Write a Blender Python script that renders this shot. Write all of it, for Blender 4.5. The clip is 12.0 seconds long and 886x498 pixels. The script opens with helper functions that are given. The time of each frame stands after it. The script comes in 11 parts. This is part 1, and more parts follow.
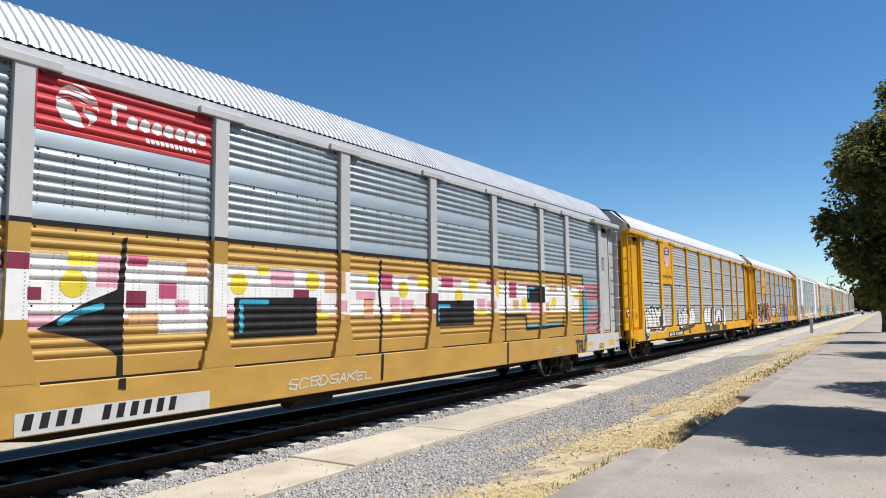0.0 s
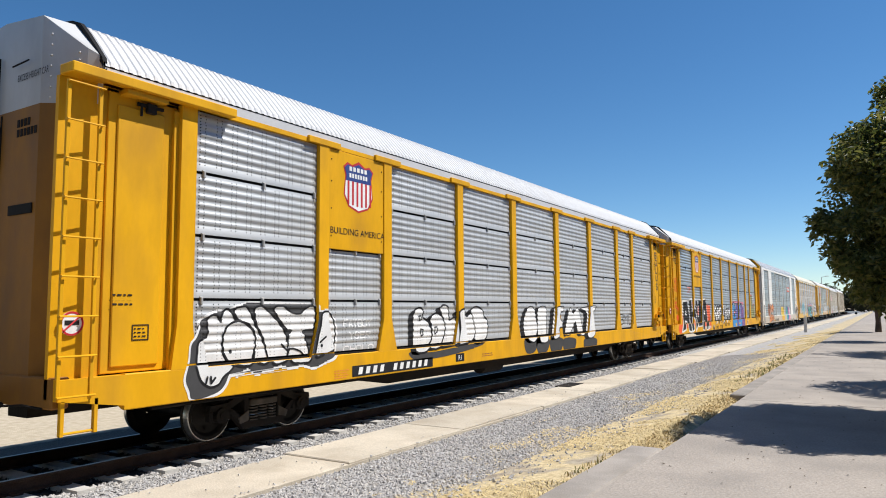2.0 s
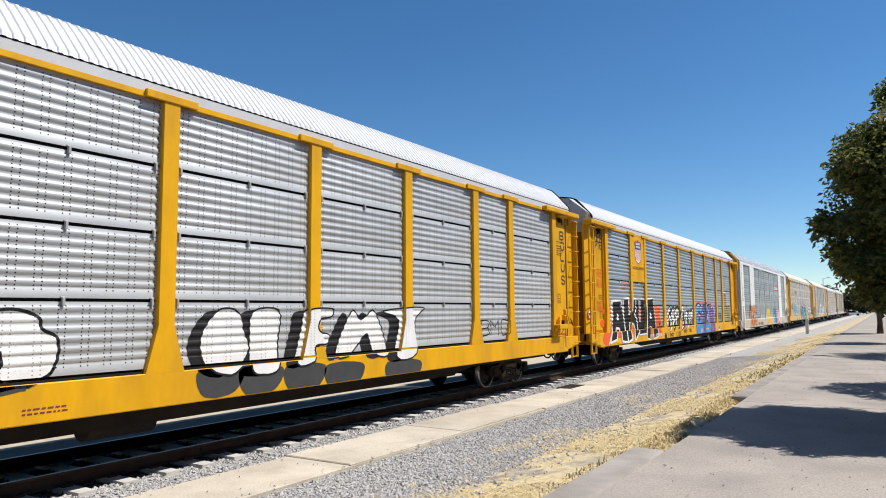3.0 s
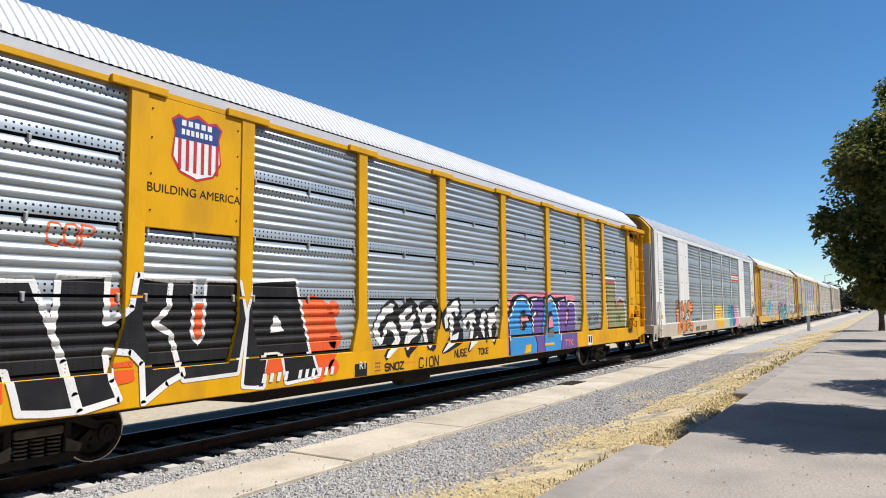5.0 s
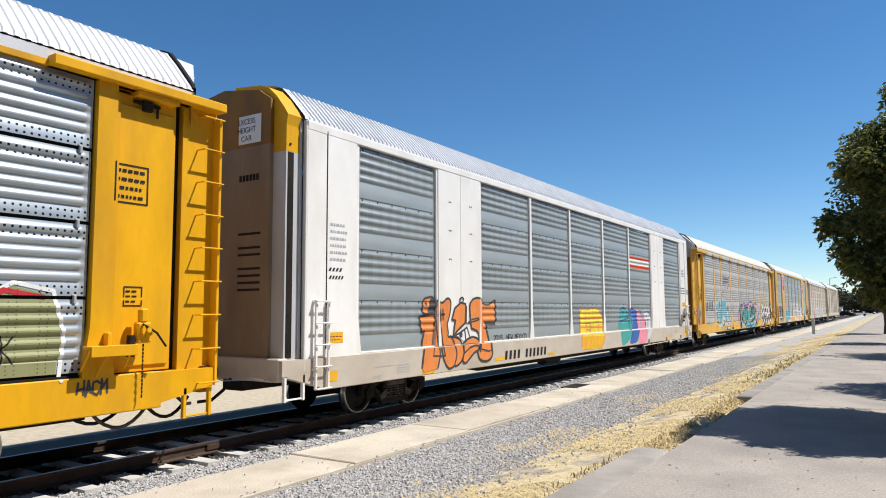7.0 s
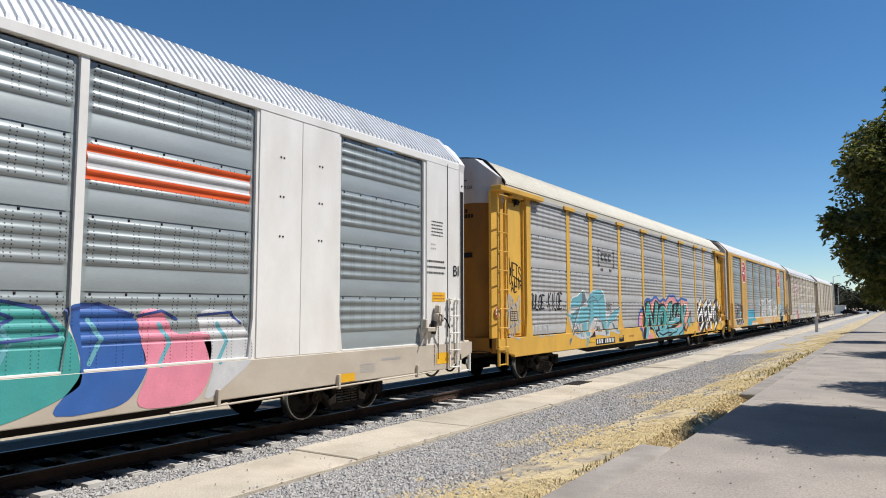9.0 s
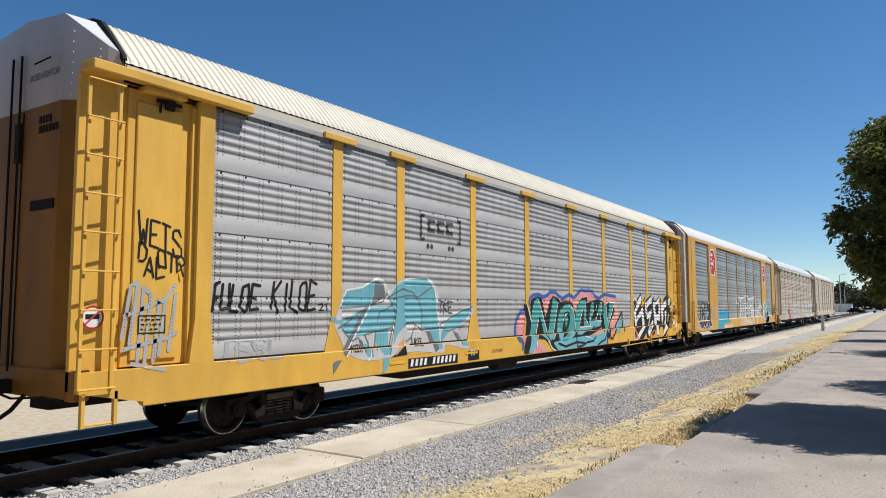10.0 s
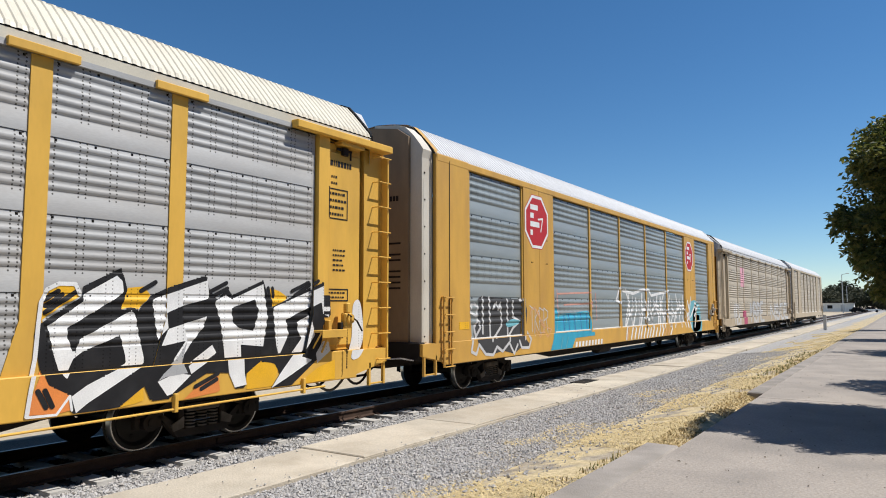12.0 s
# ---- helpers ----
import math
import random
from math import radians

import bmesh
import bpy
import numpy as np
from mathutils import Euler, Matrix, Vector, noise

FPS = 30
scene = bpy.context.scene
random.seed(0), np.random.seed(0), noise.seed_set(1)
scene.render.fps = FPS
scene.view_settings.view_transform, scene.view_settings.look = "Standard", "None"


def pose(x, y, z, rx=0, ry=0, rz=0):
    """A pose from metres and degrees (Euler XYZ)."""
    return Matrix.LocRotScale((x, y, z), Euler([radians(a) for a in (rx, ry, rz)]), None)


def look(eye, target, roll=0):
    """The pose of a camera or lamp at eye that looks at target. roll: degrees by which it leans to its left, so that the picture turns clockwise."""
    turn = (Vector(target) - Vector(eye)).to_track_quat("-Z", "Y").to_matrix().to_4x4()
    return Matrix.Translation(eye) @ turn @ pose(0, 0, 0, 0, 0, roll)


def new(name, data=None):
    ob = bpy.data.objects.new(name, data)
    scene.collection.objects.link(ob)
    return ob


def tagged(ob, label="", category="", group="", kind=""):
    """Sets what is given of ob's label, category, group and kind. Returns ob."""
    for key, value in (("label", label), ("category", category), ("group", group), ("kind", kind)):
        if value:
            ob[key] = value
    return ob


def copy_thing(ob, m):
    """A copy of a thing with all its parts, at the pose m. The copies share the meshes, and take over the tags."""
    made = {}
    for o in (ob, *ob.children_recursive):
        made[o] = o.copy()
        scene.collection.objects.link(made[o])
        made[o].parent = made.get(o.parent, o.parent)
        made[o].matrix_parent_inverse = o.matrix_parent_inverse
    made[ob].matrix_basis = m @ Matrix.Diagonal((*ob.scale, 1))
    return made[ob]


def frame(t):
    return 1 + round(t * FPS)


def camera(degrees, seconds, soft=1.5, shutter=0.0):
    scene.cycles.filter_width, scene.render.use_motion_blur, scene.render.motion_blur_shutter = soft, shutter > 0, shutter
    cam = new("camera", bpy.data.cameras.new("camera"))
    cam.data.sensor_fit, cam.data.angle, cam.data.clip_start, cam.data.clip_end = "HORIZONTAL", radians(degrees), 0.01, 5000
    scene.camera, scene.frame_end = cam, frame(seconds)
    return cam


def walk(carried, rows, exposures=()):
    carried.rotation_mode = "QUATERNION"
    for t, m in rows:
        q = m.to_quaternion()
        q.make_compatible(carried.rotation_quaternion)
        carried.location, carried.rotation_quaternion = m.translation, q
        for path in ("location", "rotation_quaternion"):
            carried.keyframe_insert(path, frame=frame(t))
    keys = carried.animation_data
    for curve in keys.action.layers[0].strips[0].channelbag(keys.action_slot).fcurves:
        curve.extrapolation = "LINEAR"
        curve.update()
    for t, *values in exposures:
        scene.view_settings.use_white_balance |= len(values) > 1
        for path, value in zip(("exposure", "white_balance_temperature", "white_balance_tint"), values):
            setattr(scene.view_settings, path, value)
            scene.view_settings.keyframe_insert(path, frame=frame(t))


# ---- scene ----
cam = camera(65.2, 12.0, soft=1.0, shutter=0.0)
EYE = 1.76
walk(cam, [
    (0.0, pose(0, 0, EYE, 95.16, 0.65, 32.73)),
    (0.5, pose(0, 0, EYE, 95.13, 0.37, 32.44)),
    (1.0, pose(0, 0, EYE, 95.04, 0.43, 32.21)),
    (1.5, pose(0, 0, EYE, 94.96, 0.55, 32.32)),
    (2.0, pose(0, 0, EYE, 94.99, 0.41, 32.35)),
    (2.5, pose(0, 0, EYE, 95.13, 0.39, 32.40)),
    (4.5, pose(0, 0, EYE, 94.95, 0.50, 32.56)),
    (5.0, pose(0, 0, EYE, 94.83, 0.34, 32.56)),
    (5.5, pose(0, 0, EYE, 94.73, 0.20, 32.28)),
    (6.0, pose(0, 0, EYE, 94.73, 0.24, 32.61)),
    (6.5, pose(0, 0, EYE, 94.86, 0.36, 32.73)),
    (7.0, pose(0, 0, EYE, 95.04, 0.27, 32.86)),
    (7.5, pose(0, 0, EYE, 94.83, 0.11, 32.89)),
    (9.5, pose(0, 0, EYE, 94.73, 0.03, 33.22)),
    (10.0, pose(0, 0, EYE, 94.67, 0.08, 33.47)),
    (10.5, pose(0, 0, EYE, 94.59, 0.31, 33.49)),
    (11.0, pose(0, 0, EYE, 94.71, 0.26, 33.47)),
    (11.5, pose(0, 0, EYE, 94.72, 0.28, 33.61)),
    (12.0, pose(0, 0, EYE, 94.62, 0.08, 33.61)),
], exposures=[(0.0, 0.36, 6410, 10), (4.5, 0.36, 6410, 10), (6.0, 0.35, 6410, 10), (7.0, 0.43, 6410, 10), (7.5, 0.24, 6410, 10), (9.5, 0.20, 6410, 10), (12.0, 0.20, 6410, 10)])

# ---- light ----
SUN_WAY = Vector((0.80, 0.60, 1.55)).normalized()
world = bpy.data.worlds.new("sky")
scene.world = world
world.use_nodes = True
sky = world.node_tree.nodes.new("ShaderNodeTexSky")
sky.sky_type = 'NISHITA'
sky.sun_disc = False
sky.sun_elevation = math.asin(SUN_WAY.z)
sky.sun_rotation = math.atan2(SUN_WAY.x, SUN_WAY.y)
sky.altitude = 1800
sky.air_density, sky.dust_density, sky.ozone_density = 1.0, 0.30, 3.6
world.node_tree.nodes["Background"].inputs["Strength"].default_value = 0.097
hue = world.node_tree.nodes.new("ShaderNodeHueSaturation")
hue.inputs["Saturation"].default_value = 1.22
world.node_tree.links.new(sky.outputs[0], hue.inputs["Color"])
tint = world.node_tree.nodes.new("ShaderNodeMix")
tint.data_type, tint.blend_type = 'RGBA', 'MULTIPLY'
tint.inputs["Factor"].default_value = 1.0
tint.inputs["B"].default_value = (1.02, 1.02, 0.97, 1.0)
world.node_tree.links.new(hue.outputs[0], tint.inputs["A"])
world.node_tree.links.new(tint.outputs["Result"], world.node_tree.nodes["Background"].inputs["Color"])
sun = new("sun", bpy.data.lights.new("sun", "SUN"))
sun.data.energy, sun.data.angle, sun.data.color = 5.0, radians(0.53), (1.0, 0.96, 0.90)
sun.matrix_world = look(SUN_WAY * 60, (0, 0, 0))

# ---- materials ----
MATS = {}


def material(name, color, rough=0.6, metal=0.0, vary=0.15, scale=3.0, bump=0.0, bump_scale=40.0,
             spec=None, dirt=None, dirt_amount=0.0, dirt_scale=1.2, stretch=(1, 1, 1), fine=0.05, fine_scale=60.0, spots=None):
    """A painted or mineral surface: base colour with coarse and fine variation, dirt patches and a fine bump."""
    if name in MATS:
        return MATS[name]
    m = bpy.data.materials.new(name)
    m.use_nodes = True
    nt = m.node_tree
    n, l = nt.nodes, nt.links
    b = n["Principled BSDF"]
    co = n.new("ShaderNodeTexCoord")
    mp = n.new("ShaderNodeMapping")
    mp.inputs["Scale"].default_value = stretch
    l.new(co.outputs["Object"], mp.inputs["Vector"])

    def tex(sc, detail=5.0):
        t = n.new("ShaderNodeTexNoise")
        t.inputs["Scale"].default_value, t.inputs["Detail"].default_value = sc, detail
        l.new(mp.outputs[0], t.inputs["Vector"])
        return t

    def blend(kind, fac, a, bb):
        x = n.new("ShaderNodeMix")
        x.data_type, x.blend_type = 'RGBA', kind
        for sock, v in ((x.inputs["Factor"], fac), (x.inputs["A"], a), (x.inputs["B"], bb)):
            if isinstance(v, (int, float)):
                sock.default_value = v
            elif isinstance(v, tuple):
                sock.default_value = (*v, 1.0)
            else:
                l.new(v, sock)
        return x.outputs["Result"]

    def ramp(src, a, c):
        r = n.new("ShaderNodeMapRange")
        r.inputs["From Min"].default_value, r.inputs["From Max"].default_value = a, c
        l.new(src, r.inputs["Value"])
        return r.outputs[0]

    dark = tuple(c * (1 - vary) for c in color)
    light = tuple(min(1, c * (1 + vary)) for c in color)
    t1 = tex(scale)
    col = blend('MIX', ramp(t1.outputs["Fac"], 0.3, 0.7), dark, light)
    t2 = tex(fine_scale, 3.0)
    f = ramp(t2.outputs["Fac"], 0.25, 0.75)
    gr = blend('MIX', f, (1 - fine,) * 3, (1 + fine,) * 3)
    col = blend('MULTIPLY', 1.0, col, gr)
    info = n.new("ShaderNodeObjectInfo")
    rnd = ramp(info.outputs["Random"], 0.0, 1.0)
    col = blend('MULTIPLY', 1.0, col, blend('MIX', rnd, (0.94,) * 3, (1.05,) * 3))
    if dirt:
        t3 = tex(dirt_scale, 8.0)
        k = n.new("ShaderNodeMath")
        k.operation = 'MULTIPLY'
        k.inputs[1].default_value = dirt_amount
        l.new(ramp(t3.outputs["Fac"], 0.45, 0.75), k.inputs[0])
        col = blend('MIX', k.outputs[0], col, dirt)
    if spots:
        # small round drain or rivet holes in paired columns: colour, pitch along, spacing up, radius, lowest, highest, half the pair's gap
        sc, sy, sz, sr, zlo, zhi, pair = spots[:7]
        sep = n.new("ShaderNodeSeparateXYZ")
        l.new(co.outputs["Object"], sep.inputs[0])

        def fold(src, step):
            q = n.new("ShaderNodeMath")
            q.operation = 'PINGPONG'
            q.inputs[1].default_value = step / 2
            l.new(src, q.inputs[0])
            return q.outputs[0]
        comb = n.new("ShaderNodeCombineXYZ")
        off = n.new("ShaderNodeMath")
        off.operation = 'SUBTRACT'
        off.inputs[1].default_value = pair
        l.new(fold(sep.outputs["Y"], sy), off.inputs[0])
        l.new(off.outputs[0], comb.inputs[0])
        l.new(fold(sep.outputs["Z"], sz), comb.inputs[1])
        ln = n.new("ShaderNodeVectorMath")
        ln.operation = 'LENGTH'
        l.new(comb.outputs[0], ln.inputs[0])
        lt = n.new("ShaderNodeMath")
        lt.operation = 'LESS_THAN'
        lt.inputs[1].default_value = sr
        l.new(ln.outputs["Value"], lt.inputs[0])
        band = lt.outputs[0]
        for op, lim in (('GREATER_THAN', zlo), ('LESS_THAN', zhi)):
            g = n.new("ShaderNodeMath")
            g.operation = op
            g.inputs[1].default_value = lim
            l.new(fold(sep.outputs["Z"], spots[7]) if len(spots) > 7 else sep.outputs["Z"], g.inputs[0])
            x = n.new("ShaderNodeMath")
            x.operation = 'MULTIPLY'
            l.new(band, x.inputs[0])
            l.new(g.outputs[0], x.inputs[1])
            band = x.outputs[0]
        col = blend('MIX', band, col, sc)
    l.new(col, b.inputs["Base Color"])
    b.inputs["Specular IOR Level"].default_value = spec if spec is not None else (0.5 if max(color) > 0.1 else 0.15)
    b.inputs["Metallic"].default_value = metal
    rr = n.new("ShaderNodeMapRange")
    rr.inputs["To Min"].default_value, rr.inputs["To Max"].default_value = max(0.05, rough - 0.1), min(1, rough + 0.1)
    l.new(t1.outputs["Fac"], rr.inputs["Value"])
    l.new(rr.outputs[0], b.inputs["Roughness"])
    if bump:
        t4 = tex(bump_scale, 6.0)
        bp = n.new("ShaderNodeBump")
        bp.inputs["Strength"].default_value, bp.inputs["Distance"].default_value = bump, 0.02
        l.new(t4.outputs["Fac"], bp.inputs["Height"])
        l.new(bp.outputs[0], b.inputs["Normal"])
    MATS[name] = m
    return m


GRIME = (0.10, 0.075, 0.05)
yellow = material("yellow paint", (0.72, 0.365, 0.004), 0.55, spec=0.22, vary=0.06, fine=0.03, fine_scale=20, dirt=(0.30, 0.15, 0.03), dirt_amount=0.45, stretch=(1, 1, 0.35), dirt_scale=1.6, bump=0.08, bump_scale=8)
pale_yellow = material("faded yellow paint", (0.70, 0.41, 0.07), 0.55, spec=0.3, vary=0.06, fine=0.03, fine_scale=20, dirt=(0.35, 0.2, 0.06), dirt_amount=0.4, stretch=(1, 1, 0.35), bump=0.08, bump_scale=8)
orange = material("faded orange yellow paint", (0.60, 0.34, 0.065), 0.5, vary=0.08, dirt=(0.3, 0.16, 0.06), dirt_amount=0.4, stretch=(1, 1, 0.35), bump=0.08, bump_scale=8)
mustard = material("mustard mural paint", (0.46, 0.27, 0.055), 0.6, vary=0.1, dirt=(0.3, 0.17, 0.05), dirt_amount=0.35, stretch=(1, 0.5, 1))
grey_paint = material("light grey paint", (0.50, 0.50, 0.495), 0.5, fine=0.02, fine_scale=20, vary=0.06, dirt=(0.3, 0.27, 0.23), dirt_amount=0.4, stretch=(1, 1, 0.4), bump=0.06, bump_scale=8)
white_paint = material("white paint", (0.80, 0.78, 0.735), 0.5, vary=0.03, dirt=(0.55, 0.48, 0.40), dirt_amount=0.35, stretch=(1, 1, 0.5), bump=0.03, bump_scale=8, fine=0.02, fine_scale=25)
sill_white = material("dust-stained white paint", (0.53, 0.465, 0.38), 0.6, vary=0.06, dirt=(0.36, 0.28, 0.20), dirt_amount=0.6, stretch=(1, 0.6, 1), bump=0.05, bump_scale=8, fine=0.03, fine_scale=25)
# grimy paints for car ends, both darkened further to carry the ends' shade
grimy_shaded_yellow = material("grimy yellow paint darkened for shade", (0.27, 0.115, 0.006), 0.65, vary=0.18, dirt=(0.12, 0.055, 0.012), dirt_amount=0.7, stretch=(1, 1, 0.4), fine=0.04, fine_scale=20)
grimy_shaded_tan = material("grimy tan paint darkened for shade", (0.27, 0.19, 0.11), 0.7, vary=0.12, dirt=(0.15, 0.10, 0.06), dirt_amount=0.7, stretch=(1, 1, 0.4), fine=0.04, fine_scale=20)
roof_white = material("white roof paint", (0.57, 0.57, 0.57), 0.5, vary=0.04, dirt=(0.5, 0.47, 0.43), dirt_amount=0.3, bump=0.05, bump_scale=10)
roof_grey = material("galvanised roof sheet", (0.60, 0.61, 0.62), 0.45, metal=0.12, vary=0.06, dirt=(0.36, 0.35, 0.33), dirt_amount=0.3, bump=0.05, bump_scale=10)
dusty_steel = material("tan dusty galvanised steel", (0.45, 0.40, 0.32), 0.65, metal=0.05, vary=0.12, dirt=(0.26, 0.21, 0.15), dirt_amount=0.5, stretch=(1, 0.25, 1.4), scale=2.0, fine=0.08)
tan_paint = material("faded tan paint", (0.46, 0.38, 0.27), 0.6, vary=0.08, dirt=(0.28, 0.21, 0.14), dirt_amount=0.4, stretch=(1, 1, 0.35))
edge_cream = material("dirty cream paint", (0.60, 0.56, 0.48), 0.55, vary=0.06, dirt=(0.36, 0.29, 0.20), dirt_amount=0.4, stretch=(1, 1, 0.4), bump=0.05, bump_scale=8)
brown_grey = material("weathered brown grey paint", (0.34, 0.29, 0.23), 0.6, vary=0.1, dirt=(0.2, 0.15, 0.11), dirt_amount=0.4, stretch=(1, 1, 0.35))
roof_cream = material("cream roof paint", (0.60, 0.555, 0.445), 0.5, vary=0.04, dirt=(0.46, 0.40, 0.30), dirt_amount=0.3, bump=0.05, bump_scale=10)
zinc = material("galvanised steel", (0.49, 0.505, 0.515), 0.52, metal=0.3, vary=0.10, dirt=(0.27, 0.25, 0.22), dirt_amount=0.35, stretch=(1, 0.25, 1.4), scale=2.0, fine=0.06, spots=((0.03, 0.03, 0.03), 0.30, 0.046, 0.0105, 0.12, 0.90, 0.045))
zinc_grey = material("matt grey galvanised steel", (0.31, 0.345, 0.345), 0.40, metal=0.25, vary=0.10, dirt=(0.22, 0.21, 0.2), dirt_amount=0.3, stretch=(1, 0.25, 1.4), scale=2.0, fine=0.06, spots=((0.05, 0.05, 0.05), 0.31, 0.047, 0.0105, 0.34, 0.93, 0.038))
zinc_holes = material("perforated galvanised steel", (0.46, 0.51, 0.54), 0.38, metal=0.5, vary=0.10, dirt=(0.25, 0.25, 0.24), dirt_amount=0.3, stretch=(1, 0.25, 1.4), scale=2.0, fine=0.06, spots=((0.012, 0.012, 0.014), 0.085, 0.075, 0.016, 0.045, 0.19, 0.0, 0.92875))
zinc_blue = material("bluish galvanised steel", (0.36, 0.42, 0.45), 0.42, metal=0.35, vary=0.12, dirt=(0.25, 0.25, 0.24), dirt_amount=0.3, stretch=(1, 0.25, 1.4), scale=2.0, fine=0.06, spots=((0.05, 0.05, 0.05), 0.42, 0.05, 0.011, 0.24, 0.93, 0.05))
zinc_dull = material("weathered galvanised steel", (0.385, 0.388, 0.385), 0.62, metal=0.08, vary=0.12, dirt=(0.24, 0.21, 0.18), dirt_amount=0.5, stretch=(1, 0.25, 1.4), scale=2.0, fine=0.08, spots=((0.055, 0.05, 0.045), 0.40, 0.048, 0.012, 0.22, 0.93, 0.045))
black_gap = material("black rubber seal", (0.015, 0.015, 0.016), 0.8)
under = material("grimy black underframe", (0.016, 0.014, 0.013), 0.8, vary=0.3, dirt=(0.045, 0.032, 0.022), dirt_amount=0.5, bump=0.3)
wheel_steel = material("worn wheel steel", (0.022, 0.020, 0.018), 0.6, metal=0.3, vary=0.2)
bright_steel = material("bright worn steel", (0.55, 0.54, 0.52), 0.3, metal=0.9)
rail_side = material("rusty rail steel", (0.060, 0.038, 0.028), 0.8, vary=0.3, fine=0.25, bump=0.2)
rail_head = material("polished rail head", (0.28, 0.28, 0.29), 0.35, metal=1.0)
concrete = material("grey pavement concrete", (0.312, 0.274, 0.236), 0.88, vary=0.16, scale=0.5, dirt=(0.20, 0.18, 0.16), dirt_amount=0.65, dirt_scale=1.1, bump=0.45, bump_scale=45, fine=0.22, fine_scale=38)
kerb_conc = material("weathered kerb concrete", (0.285, 0.255, 0.225), 0.9, vary=0.22, scale=1.6, dirt=(0.17, 0.15, 0.125), dirt_amount=0.6, dirt_scale=2.2, bump=0.4, bump_scale=50, fine=0.15, fine_scale=80)
truck_dust = material("dusty cast steel", (0.095, 0.085, 0.075), 0.85, vary=0.3, dirt=(0.03, 0.025, 0.02), dirt_amount=0.7, dirt_scale=4.0, bump=0.3)
strip_conc = material("sandy concrete", (0.47, 0.415, 0.33), 0.9, vary=0.14, scale=0.7, dirt=(0.30, 0.25, 0.185), dirt_amount=0.7, dirt_scale=1.3, bump=0.4, bump_scale=40, fine=0.16, fine_scale=35)
tie_conc = material("dusty concrete tie", (0.56, 0.54, 0.50), 0.9, vary=0.15, dirt=(0.2, 0.17, 0.14), dirt_amount=0.5, bump=0.3)
stone = material("grey crushed stone", (0.30, 0.29, 0.285), 0.9, vary=0.35, scale=9.0, fine=0.25, bump=0.3)
straw = material("dry straw grass", (0.52, 0.40, 0.19), 0.9, vary=0.25, scale=3.0)
weed = material("green weed", (0.16, 0.19, 0.05), 0.8, vary=0.3, scale=4.0)
leaf = material("dark green leaf", (0.060, 0.085, 0.022), 0.55, vary=0.45, scale=1.6)
leaf_far = material("hazy olive foliage", (0.075, 0.085, 0.045), 0.9, vary=0.3, scale=0.4)
bark = material("grey brown bark", (0.10, 0.075, 0.055), 0.9, vary=0.3, bump=0.6, bump_scale=20)

